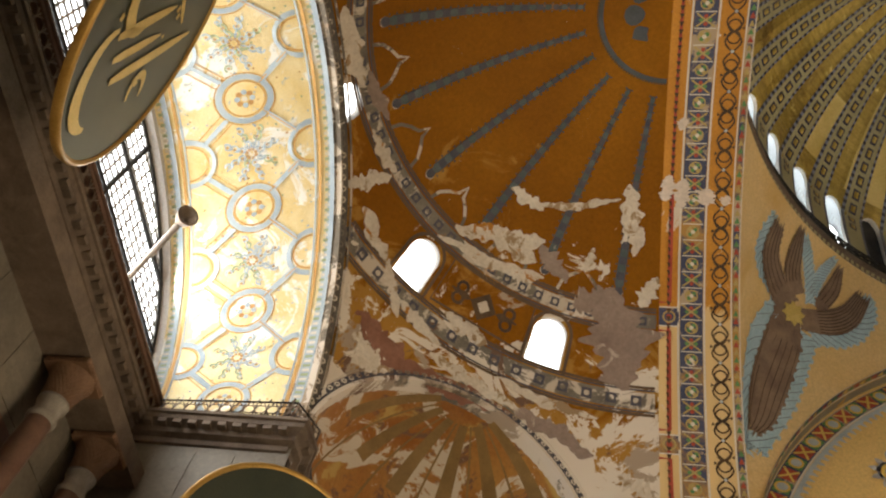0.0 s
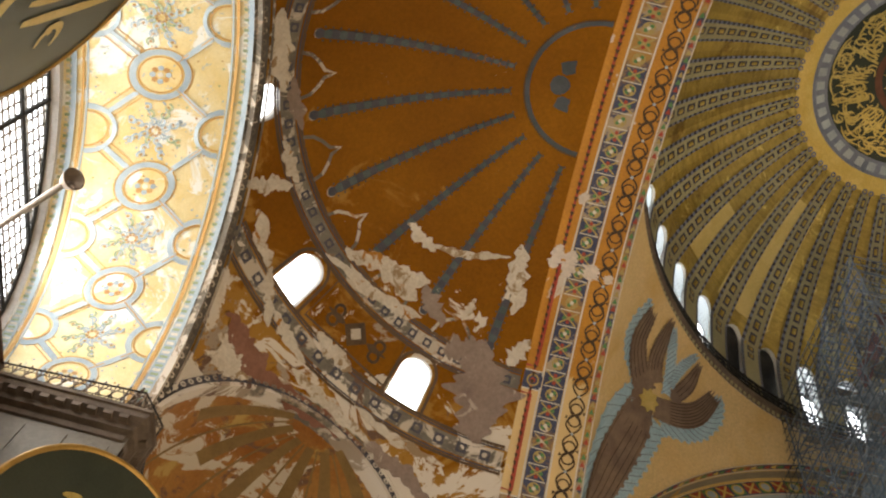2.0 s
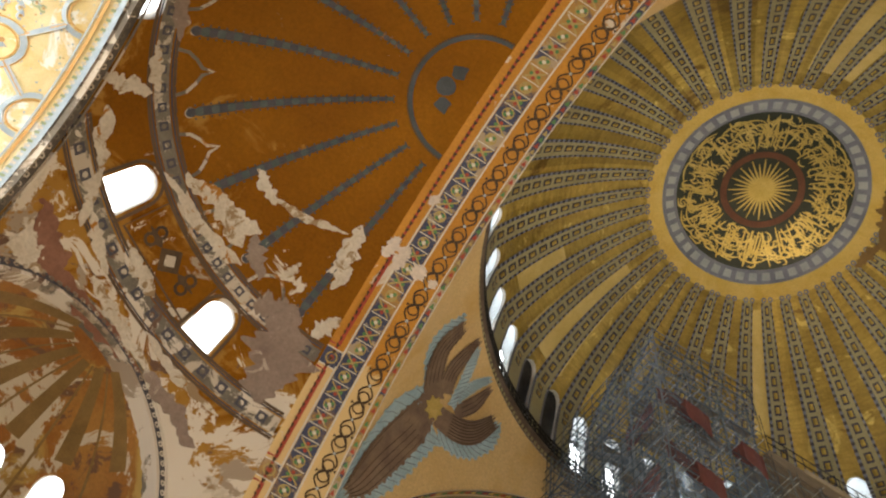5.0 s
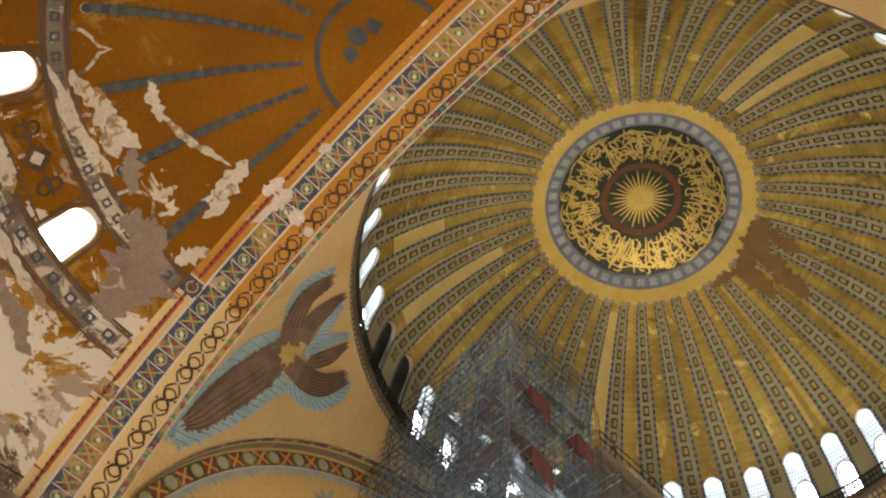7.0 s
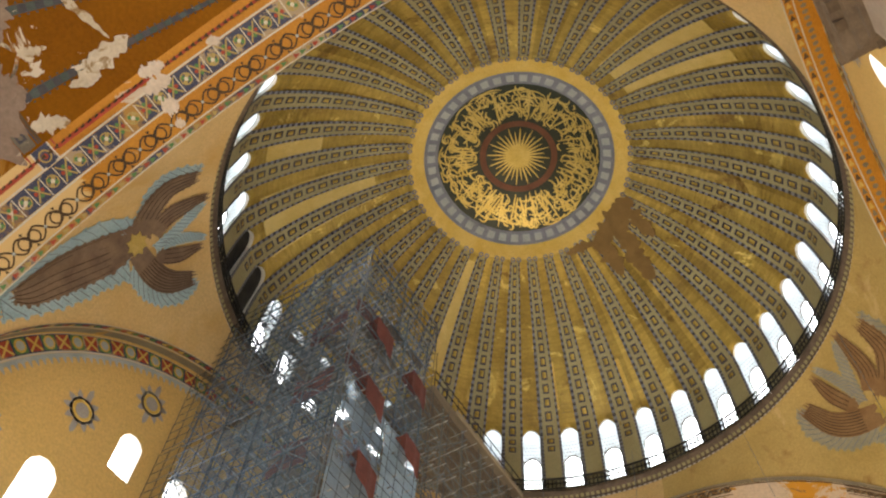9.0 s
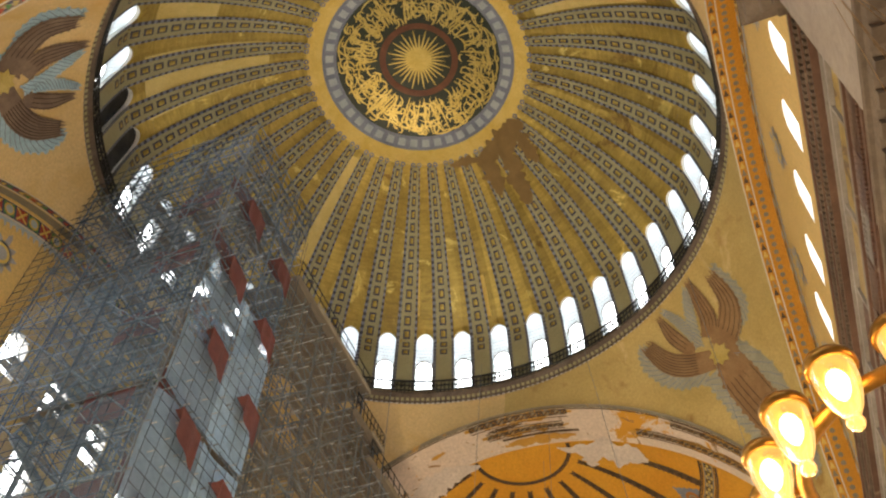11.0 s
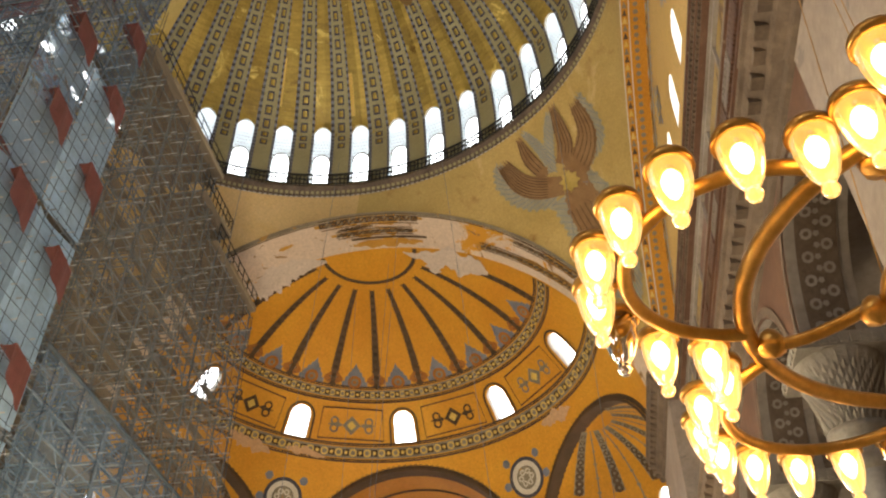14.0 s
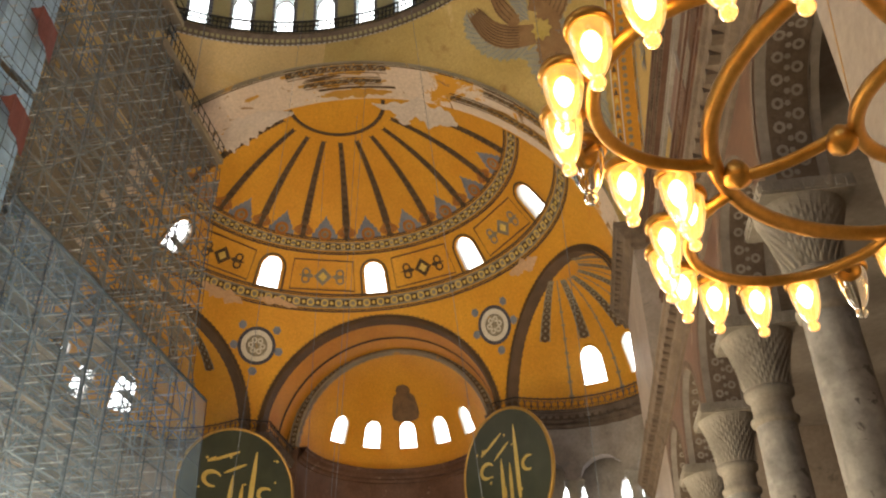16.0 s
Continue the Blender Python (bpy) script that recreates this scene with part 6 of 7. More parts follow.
for k in range(-1, 8):
    p, h = radians(16.7) * WEST_B + step * k, step / 2
    if 0.9 < p < L - 0.9:  # chain medallion with a small flower
        disc(bm, g, p, mid, 0.92, -0.02, 0, 28, 0.72)
        disc(bm, g, p, mid, 0.68, -0.02, 1, 28, 0.62)
        disc(bm, g, p, mid, 0.98, -0.02, 1, 28, 0.94)
        for i in range(8):
            a = math.tau * i / 8
            disc(bm, g, p + 0.24 * math.cos(a), mid + 0.24 * math.sin(a), 0.10, -0.02, 2 if i % 2 else 0, 6)
        disc(bm, g, p, mid, 0.10, -0.025, 4, 6)
    pc = p + h
    if not 0.6 < pc < L - 0.6:
        continue
    for qe, s in ((0.72, 1), (DEP - 0.72, -1)):  # half rounds on the borders, and the bands that tie them to the medallions
        strip(bm, g, [(pc + 0.82 * math.cos(t), qe + s * 0.82 * math.sin(t)) for t in lin(0, math.pi, 14)], 0.10, -0.02, 0)
        strip(bm, g, [(pc + 0.64 * math.cos(t), qe + s * 0.64 * math.sin(t)) for t in lin(0, math.pi, 14)], 0.035, -0.02, 1)
        for j in (-1, 1):
            x0, y0, x1, y1 = pc + j * (h - 0.66), mid - s * 0.66, pc + j * 0.62, qe + s * 0.56
            strip(bm, g, [(x0, y0), (x1, y1)], 0.10, -0.022, 0)
            for e in (-0.16, 0.16):
                strip(bm, g, [(x0 + e * j, y0 + e), (x1 + e * j, y1 + e)], 0.022, -0.022, 1)
    for i in range(8):  # curling foliage in the octagons
        a = math.tau * (i + 0.5) / 8
        for rr, cr in ((0.36, 0.15), (0.66, 0.16), (0.95, 0.14)):
            cx, cy = pc + rr * math.cos(a), mid + 0.86 * rr * math.sin(a)
            st = a + rnd.uniform(-0.6, 0.6)
            strip(bm, g, [(cx + cr * (1 - 0.5 * t) * math.cos(st + 5.2 * t), cy + cr * (1 - 0.5 * t) * math.sin(st + 5.2 * t)) for t in lin(0, 1, 9)], [0.045 - 0.003 * m for m in range(10)], -0.02, rnd.choice((0, 0, 3)))
            disc(bm, g, cx, cy, 0.05, -0.024, rnd.choice((2, 2, 0)), 6)
        strip(bm, g, [(pc + r2 * math.cos(a), mid + 0.86 * r2 * math.sin(a)) for r2 in lin(0.12, 0.95, 4)], [0.03, 0.03, 0.025, 0.02, 0.01], -0.02, 0)
        disc(bm, g, pc + 0.16 * math.cos(a), mid + 0.16 * math.sin(a), 0.06, -0.026, 2, 6)
for k in range(700):
    p, q = rnd.uniform(0.1, L - 0.1), rnd.uniform(0.8, DEP - 0.9)
    disc(bm, g, p, q, rnd.uniform(0.02, 0.05), -0.018, rnd.choice((0, 0, 3, 4, 0, 2)), 5)
part("mosaic_tracery", bm, [surface("slate_blue_mosaic", (0.30, 0.37, 0.43), (0.46, 0.53, 0.57), 1.2, 0.5, 0, 0.4, 30), surface("ochre_line", (0.50, 0.26, 0.07), (0.60, 0.36, 0.12), 1, 0.5), surface("rust_tesserae", (0.42, 0.22, 0.08), (0.55, 0.32, 0.12), 1, 0.5),
                            surface("green_tesserae", (0.26, 0.32, 0.18), (0.38, 0.42, 0.26), 1, 0.5), M_CREAM], vault_west)
west_window = thing("window_west", "large arched west window with a lead lattice and dark bars", "window", kind="structure")
WXB = WX1 - 0.35
def wy(y):
    return SPRING + 1.0 + 5.05 * math.sqrt(max(0, 1 - (y / 8.85) ** 2))
bm = bmesh.new()
for y in (-5.0, -1.7, 1.7, 5.0):
    beam(bm, (WXB, y, SPRING + 0.9), (WXB, y, wy(y)), 0.09, 6)
for z in (SPRING + 2.7, SPRING + 4.4):
    h = 8.85 * math.sqrt(max(0, 1 - ((z - SPRING - 1.0) / 5.05) ** 2))
    beam(bm, (WXB, -h, z), (WXB, h, z), 0.08, 6)
tube(bm, [(WXB, -8.8 * math.cos(t), SPRING + 1.0 + 5.0 * math.sin(t)) for t in lin(0, math.pi, 40)], 0.07, 6)
part("window_bar", bm, M_IRON, west_window)
bm = bmesh.new()
for i in range(-20, 21):
    y = i * 0.42
    if wy(y) - SPRING > 1.3:
        beam(bm, (WXB - 0.08, y, SPRING + 0.9), (WXB - 0.08, y, wy(y)), 0.05, 4)
for j in range(15):
    z = SPRING + 1.1 + 0.33 * j
    h = 8.85 * math.sqrt(max(0, 1 - ((z - SPRING - 1.0) / 5.05) ** 2))
    beam(bm, (WXB - 0.08, -h, z), (WXB - 0.08, h, z), 0.05, 4)
part("window_lattice", bm, M_MARBLE, west_window)
bm = bmesh.new()
sweep(bm, [Vector((WX1, WEST_B, 0)), Vector((WX1, -WEST_B, 0))], False, [(o, SPRING + 0.9 + h * 0.5) for o, h in CORNICE])
part("sill", bm, M_BROWN, west_window, smooth=False)
horn = thing("floodlight", "grey bell-shaped floodlight on a slanting pole before the west window", "floodlight")
a, b = Vector((-36.5, 4.5, 23.7)), Vector((-35.1, 3.35, 26.3))
bm = bmesh.new()
beam(bm, a, b, 0.11, 8)
part("pole", bm, M_MARBLE, horn)
bm = bmesh.new()
q = (b - a).to_track_quat("Z", "Y").to_matrix().to_4x4()
lathe(bm, [(0.11, -0.3), (0.2, -0.15), (0.3, 0.1), (0.36, 0.35), (0.38, 0.4), (0.30, 0.36), (0.05, 0.1)], 20, Matrix.Translation(b) @ q @ pose(0, 0, 0, 70, 0, 0))
part("bell", bm, M_CORNICE, horn)

# west gallery arcade below the window
M_WCOL = surface("red_brown_capital", (0.17, 0.09, 0.05), (0.27, 0.155, 0.09), 1.2, 0.6, 0, 0.4, 14)
west_low = bpy.data.objects["wall_west_lower"]
g = lambda p, q, d=0.0: Vector((WX1 - d, p, q))
wall_panels(west_low, g, lin(-9.0, 9.0, 12), 19.8, 21.5, 21, pick=(5, 5, 5, 2))
wall_panels(west_low, g, lin(-9.0, 9.0, 9), 17.6, 19.7, 22, pick=(5, 5, 5, 0))
wall_panels(west_low, g, lin(-9.0, 9.0, 10), 14.0, 17.5, 23, pick=(5, 5, 0))
for s in (-1, 1):
    g = lambda p, q, d=0.0: Vector((p, s * (WEST_B + d), q))
    wall_panels(west_low, g, lin(WX1 + 0.1, WX0, 4), 18.8, 21.5, 24 + s, pick=(5, 5, 2))
    wall_panels(west_low, g, lin(WX1 + 0.1, WX0, 3), 14.0, 18.7, 27 + s, pick=(5, 5, 2))


wcol = column(0.38, 6.2, 1.2, "brown marble column with a reddish capital in the west gallery", "west gallery columns", M_BROWN)
for o in wcol.children:
    if o.name.startswith("capital"):
        o.data.materials[0] = M_WCOL
for i, y in enumerate((7.4, 4.6)):
    m = Matrix.Translation((WX1 + 0.85, y, 13.4))
    if i == 0:
        wcol.matrix_basis = m
    else:
        copy_thing(wcol, m)
bm = bmesh.new()
box(bm, WX1 + 0.02, WX1 + 1.5, -9.1, 9.1, 19.62, 20.3)
box(bm, WX1 + 0.02, WX1 + 2.0, -9.1, 9.1, 12.9, 13.38)
tagged(part("west_architrave", bm, M_CORNICE, smooth=False), "dark stone beam over the west gallery columns", "beam", kind="structure")


# ---------------------------------------------------------------- great round boards
def roundel(at, normal, label, seed):
    t = thing("round_board", label, "calligraphy board", "great round boards")
    m = Matrix.Translation(at) @ Vector(normal).to_track_quat("Z", "Y").to_matrix().to_4x4()
    t.matrix_basis = m
    R = 3.7
    bm = bmesh.new()
    lathe(bm, [(0.01, 0.0), (R - 0.1, 0.0)], 64)
    lathe(bm, [(R, -0.12), (0.01, -0.14)], 64)
    part("board", bm, M_BOARD, t)
    bm = bmesh.new()
    lathe(bm, [(R + 0.02, -0.14), (R + 0.03, 0.0), (R - 0.02, 0.06), (R - 0.09, 0.06), (R - 0.14, 0.01)], 64)
    part("rim", bm, surface("gilt_rim", (0.36, 0.20, 0.04), (0.50, 0.30, 0.08), 1.2, 0.4, 0.4), t)
    G = lambda p, q, d=0.0: Vector((p, q, 0.02 - d))
    bm = bmesh.new()
    rnd = random.Random(seed)
    # broad gilt pen strokes
    for x, y0, y1, w in ((0.9, -1.6, 2.5, 0.16), (-0.4, -1.9, 0.9, 0.15), (0.25, -1.8, 0.5, 0.13)):
        strip(bm, G, [(x + 0.12 * t, y0 + (y1 - y0) * t) for t in lin(0, 1, 6)], [w * k for k in (0.6, 1, 1, 1, 0.9, 0.7, 0.2)], -0.01, 0)
    for cx, cy, r, st, sp, w in ((-1.2, -0.9, 1.0, 3.0, 3.6, 0.17), (0.7, -2.0, 1.3, 3.1, 3.0, 0.18), (-1.5, 0.5, 0.55, 0.5, 4.6, 0.11), (1.9, 0.1, 0.5, 1.0, 4.0, 0.1)):
        strip(bm, G, [(cx + r * math.cos(st + sp * t), cy + 0.75 * r * math.sin(st + sp * t)) for t in lin(0, 1, 14)], [w * (0.25 + math.sin(math.pi * (i + 0.5) / 15)) for i in range(15)], -0.01, 0)
    for x, y, l, tilt in ((-0.9, 1.9, 1.9, 0.45), (-0.2, 1.3, 1.5, 0.5), (-1.7, 1.6, 0.6, 0.6)):
        strip(bm, G, [(x + l * t * math.cos(tilt), y + l * t * math.sin(tilt)) for t in lin(-0.5, 0.5, 4)], [0.03, 0.08, 0.09, 0.08, 0.04], -0.01, 0)
    for k in range(12):
        disc(bm, G, rnd.uniform(-2.4, 2.4), rnd.uniform(-2.2, 2.4), rnd.uniform(0.07, 0.13), -0.01, 0, 4)
    part("gilt_lettering", bm, M_GOLD, t)


roundel((28.2, -8.2, 17.8), (-0.72, 0.70, -0.08), "dark green round board with gilt rim and gold lettering strokes", 1)
roundel((28.0, 7.4, 17.75), (-0.72, -0.70, -0.08), "dark green round board with gilt rim beside the apse", 2)
roundel((-31.5, -5.1, 20.7), (0.85, 0.53, -0.05), "dark green round board with gilt lettering beside the west bay", 3)
roundel((-29.4, 9.0, 16.3), (0.75, -0.66, -0.08), "dark green round board with gilt rim near the west niche", 4)


# ---------------------------------------------------------------- scaffold tower
scaf = thing("scaffold_tower", "tall steel scaffold tower with grey netting and red tarpaulins", "scaffold")
M_STEEL = surface("galvanised_tube", (0.12, 0.14, 0.16), (0.27, 0.30, 0.33), 2, 0.5, 0.3, 0.1)
M_ALU = surface("bright_tube", (0.34, 0.35, 0.35), (0.52, 0.52, 0.50), 2, 0.45, 0.4, 0.1)
M_FASCIA = surface("cream_fascia_board", (0.26, 0.21, 0.14), (0.38, 0.31, 0.21), 1.5, 0.8, 0, 0.2)
M_PLANK = surface("scaffold_plank", (0.16, 0.13, 0.10), (0.26, 0.21, 0.16), 1.5, 0.8, 0, 0.3)
M_TARP = surface("red_tarpaulin", (0.105, 0.038, 0.034), (0.18, 0.058, 0.048), 0.5, 0.7, 0, 0.3, 5)


def netting(name, c1, c2, cover):
    """Fine woven veil: a steady share of light goes through, a little more where it is slack."""
    m = surface(name, c1, c2, 0.12, 0.9, 0, 0.0, 2.5)
    nt = m.node_tree
    k = ramp(nt, noise_node(nt, 0.22, 3, 0.5), ((0.35, (cover * 0.82,) * 3), (0.65, (cover * 1.15,) * 3)))
    nt.links.new(k, nt.nodes["Principled BSDF"].inputs["Alpha"])
    return m


M_NET = netting("blue_grey_veil", (0.36, 0.55, 0.78), (0.48, 0.68, 0.92), 0.42)
M_SHEET = netting("blue_sheet", (0.40, 0.60, 0.84), (0.52, 0.73, 0.95), 0.66)
M_THIN = netting("thin_blue_veil", (0.26, 0.38, 0.50), (0.36, 0.48, 0.62), 0.15)
# lower veil: darker blue than the sheets above it
M_LOWNET = netting("deep_blue_veil", (0.17, 0.27, 0.40), (0.26, 0.38, 0.53), 0.30)
M_DARKNET = netting("dark_blue_veil", (0.28, 0.43, 0.58), (0.40, 0.56, 0.74), 0.22)
M_NETB = netting("brown_veil", (0.24, 0.21, 0.16), (0.34, 0.30, 0.23), 0.30)
M_CORD = surface("dark_net_cord", (0.035, 0.05, 0.065), (0.08, 0.10, 0.12), 1, 0.8)
SX0, SX1, SY0, SY1, SZ = -4.6, 17.0, 6.2, 15.1, 39.6
LOWNET = 19.3   # head of the lower veil


def top_at(x):
    """The tower steps down to the east."""
    return SZ if x < 1.5 else 36.4 if x < 9.9 else 34.2 if x < 12.1 else 32.8


xs, ys, zs = lin(SX0, SX1, 12), lin(SY0, SY1, 4), lin(0, SZ, 20)
rnd = random.Random(4)
bm = bmesh.new()
beam(bm, (0, 0, 0), (0, 0, 1), 0.045, 5)
post = part("standard", bm, M_STEEL, scaf)
post.matrix_basis = Matrix.Translation((xs[0], ys[0], 0)) @ Matrix.Diagonal((1, 1, SZ + 0.6, 1))
for x in xs:
    for y in ys:
        if (x, y) != (xs[0], ys[0]):
            share(post, Matrix.Translation((x, y, 0)) @ Matrix.Diagonal((1, 1, top_at(x) + rnd.choice((0.3, 0.9, 1.2)), 1)), scaf)
for z in zs[1:]:
    bm = bmesh.new()
    x_end = max(x for x in xs if top_at(x) >= z - 0.1) + 0.3
    for x in xs:
        if top_at(x) >= z - 0.1:
            beam(bm, (x, SY0 - 0.3, z), (x, SY1 + 0.3, z), 0.04, 4)
    for y in ys:
        for dz in (0, 1.0):
            beam(bm, (SX0 - 0.3, y, z + dz), (x_end, y, z + dz), 0.036, 4)
    part("ledger", bm, M_STEEL, scaf)["kind"] = "stuff"
bm = bmesh.new()
for i, (z0, z1) in enumerate(zip(zs, zs[1:])):
    for j, (x0, x1) in enumerate(zip(xs, xs[1:])):
        if top_at(x1) < z1 - 0.1:
            continue
        for y in (SY0, SY1):
            a, b = (x0, x1) if (i + j) % 2 else (x1, x0)
            beam(bm, (a, y, z0), (b, y, z1), 0.032, 4)
    for j, (y0, y1) in enumerate(zip(ys, ys[1:])):
        for x in (SX0, xs[4], xs[8]):
            if top_at(x) >= z1 - 0.1:
                a, b = (y0, y1) if (i + j) % 2 else (y1, y0)
                beam(bm, (x, a, z0), (x, b, z1), 0.032, 4)
part("brace", bm, M_STEEL, scaf)["kind"] = "stuff"
bm = bmesh.new()  # short bright cross tubes on both faces
for z in lin(1.0, SZ - 0.6, 40):
    for x in lin(SX0 + 0.4, SX1 - 0.4, 24):
        if rnd.random() < 0.6 and z < top_at(x) - 0.2:
            o = rnd.uniform(-0.2, 0.2)
            beam(bm, (x + o, SY0 - 0.35, z), (x + o, SY0 + rnd.uniform(0.5, 1.6), z), 0.026, 4)
    for y in lin(SY0 + 0.5, SY1 - 0.3, 8):
        if rnd.random() < 0.35:
            o = rnd.uniform(-0.3, 0.3)
            beam(bm, (SX0 - 0.2, y + o, z), (SX0 + rnd.uniform(0.5, 1.4), y + o, z), 0.024, 4)
part("cross_tube", bm, M_ALU, scaf)["kind"] = "stuff"
for k, z in enumerate(zs[1:]):
    bm = bmesh.new()
    for y0 in lin(SY0, SY1 - 0.4, 20):
        for x0, x1 in zip(xs, xs[1:]):
            if top_at(x1) >= z - 0.1 and rnd.random() < (0.26 if x0 > 1 else 0.14):
                box(bm, x0 + 0.04, x1 - 0.04, y0, y0 + 0.36, z + 0.05, z + 0.10)
    part("deck", bm, M_PLANK, scaf, smooth=False)["kind"] = "stuff"
# stepped terraces at the head, with boarded edges and railings
plank = None
for x0, x1, z in ((1.2, 9.9, 36.4), (8.6, 12.1, 34.2), (10.8, 16.8, 32.8)):
    ya, yb = SY0 - 0.35, SY0 + 3.1
    for y0 in lin(ya, yb - 0.43, 7):
        m = Matrix.Translation((x0, y0, z)) @ Matrix.Diagonal((x1 - x0, 1, 1, 1))
        if plank is None:
            bm = bmesh.new()
            box(bm, 0, 1, 0, 0.42, 0, 0.07)
            plank = part("plank", bm, M_PLANK, scaf, smooth=False)
            plank.matrix_basis = m
        else:
            share(plank, m, scaf)
    bm = bmesh.new()
    box(bm, x0 + 2.0, x1, ya - 0.06, ya - 0.02, z - 0.08, z + 0.24)
    box(bm, x1, x1 + 0.04, ya, yb, z - 0.08, z + 0.24)
    part("fascia_board", bm, M_FASCIA, scaf, smooth=False)
    bm = bmesh.new()
    for dz in (0.6, 1.15):
        beam(bm, (x0, ya, z + dz), (x1, ya, z + dz), 0.03, 4)
        beam(bm, (x1, ya, z + dz), (x1, yb, z + dz), 0.03, 4)
    for x in lin(x0, x1, 8):
        beam(bm, (x, ya, z), (x, ya, z + 1.2), 0.03, 4)
    for y in lin(ya, yb, 5):
        beam(bm, (x1, y, z), (x1, y, z + 1.2), 0.03, 4)
    part("terrace_rail", bm, M_IRON, scaf)["kind"] = "stuff"


def sheet(name, a, b, z0, z1, mat, sag=0.12, seed=0, n=10, m=20):
    """A hanging sheet from a to b, with soft folds."""
    r = random.Random(seed)
    ph = r.uniform(0, 6)
    ax, ay = b[0] - a[0], b[1] - a[1]
    l = math.hypot(ax, ay)
    nx, ny = ay / l, -ax / l
    bm = bmesh.new()
    def f(u, v):
        w = sag * (math.sin(u * 9 + ph) * 0.6 + math.sin(v * 7 + u * 4 + ph) * 0.5)
        return Vector((a[0] + ax * u + nx * w, a[1] + ay * u + ny * w, z0 + (z1 - z0) * v + 0.1 * math.sin(u * 5 + ph)))
    grid(bm, f, lin(0, 1, n), lin(0, 1, m))
    return part(name, bm, mat, scaf)


for k in range(5):
    z0, z1 = 7.8 * k + 0.3, 7.8 * (k + 1)
    high = k == 4
    sheet("net", (SX0, SY0 - 0.12), (-1.6, SY0 - 0.12), z0, z1, M_THIN if high else M_NET, 0.06, k)
    sheet("net", (-1.6, SY0 - 0.14), (0.9, SY0 - 0.14), z0, z1, M_DARKNET if high else M_SHEET, 0.05, k + 7)
    sheet("net", (SX0 - 0.12, SY1), (SX0 - 0.12, SY0), z0, z1, M_THIN if high else M_DARKNET, 0.08, k + 14)
    bm = bmesh.new()  # dark cords of the netting
    for x in lin(SX0, 1.0, 9):
        beam(bm, (x, SY0 - 0.3, z0), (x + 0.1, SY0 - 0.3, z1 + (2.2 if high else 0.2)), 0.016, 3)
    for y in lin(SY0, SY1 + 1.2, 15):
        beam(bm, (SX0 - 0.3, y, z0), (SX0 - 0.3, y + 0.1, z1 + (2.2 if high else 0.2)), 0.018, 3)
    for z in lin(z0, z1 + (2.0 if high else 0), 16 if high else 13):
        beam(bm, (SX0, SY0 - 0.3, z), (1.0, SY0 - 0.3, z + 0.1), 0.016, 3)
        beam(bm, (SX0 - 0.3, SY0, z), (SX0 - 0.3, SY1 + 1.2, z + 0.1), 0.018, 3)
    part("net_cord", bm, M_CORD, scaf)["kind"] = "stuff"
sheet("net", (0.9, SY0 - 0.1), (9.2, SY0 - 0.1), LOWNET, 36.2, M_NETB, 0.06, 51)
sheet("net", (9.2, SY0 - 0.1), (12.1, SY0 - 0.1), LOWNET, 34.0, M_NETB, 0.06, 52)
sheet("net", (12.1, SY0 - 0.1), (SX1, SY0 - 0.1), LOWNET, 32.6, M_NETB, 0.06, 53)
sheet("net", (0.9, SY0 - 0.4), (SX1 + 1.5, SY0 - 0.4), 0.2, LOWNET, M_LOWNET, 0.08, 54)
bm = bmesh.new()  # hem and ropes of the lower veil
beam(bm, (0.9, SY0 - 0.42, LOWNET), (SX1 + 1.5, SY0 - 0.42, LOWNET), 0.07, 5)
for x in lin(1.6, SX1 + 1.5, 9):
    beam(bm, (x, SY0 - 0.45, 0.2), (x, SY0 - 0.45, LOWNET), 0.022, 3)
for z in lin(2, 17.5, 10):
    beam(bm, (0.9, SY0 - 0.45, z), (SX1 + 1.5, SY0 - 0.45, z), 0.016, 3)
for x in lin(1.4, SX1, 11):
    beam(bm, (x, SY0 - 0.2, LOWNET), (x, SY0 - 0.2, top_at(x) - 0.2), 0.02, 3)
part("net_cord", bm, M_CORD, scaf)["kind"] = "stuff"
for k in range(9):  # red tarpaulin hoods over the stair landings, one above the other
    z = 0.9 + 4.25 * k
    dx = random.Random(k).uniform(-0.3, 0.3)
    for x0, x1, zz, y in ((-0.8 + dx, 0.3 + dx, z - 0.2, SY0 - 0.22), (-3.6 + dx, -2.3 + dx, z + 0.8, SY0 - 0.02)):
        bm = bmesh.new()  # a slanting roof and a hanging front
        grid(bm, lambda u, v: Vector((x0 + (x1 - x0) * u, y + 0.3 - 0.8 * v, zz + 0.3 * (1 - u) + 0.04 * math.sin(7 * v))), lin(0, 1, 4), lin(0, 1, 4))
        grid(bm, lambda u, v: Vector((x0 + (x1 - x0) * u, y - 0.5 + 0.04 * math.sin(9 * u), zz + 0.3 * (1 - u) - 1.5 * (1 - v) * (0.75 + 0.25 * u))), lin(0, 1, 8), lin(0, 1, 4))
        part("tarpaulin", bm, M_TARP, scaf, smooth=False)
    sheet("tarpaulin", (SX0 + 0.3, 9.4 + dx), (SX0 + 0.3, 7.4 + dx), z + 0.6, z + 2.1, M_TARP, 0.07, k + 40, 8, 6)
    sheet("tarpaulin", (SX0 + 0.4 + dx, SY0 + 0.5), (SX0 + 2.2 + dx, SY0 + 0.5), z + 1.8, z + 3.0, M_TARP, 0.07, k + 60, 8, 6)
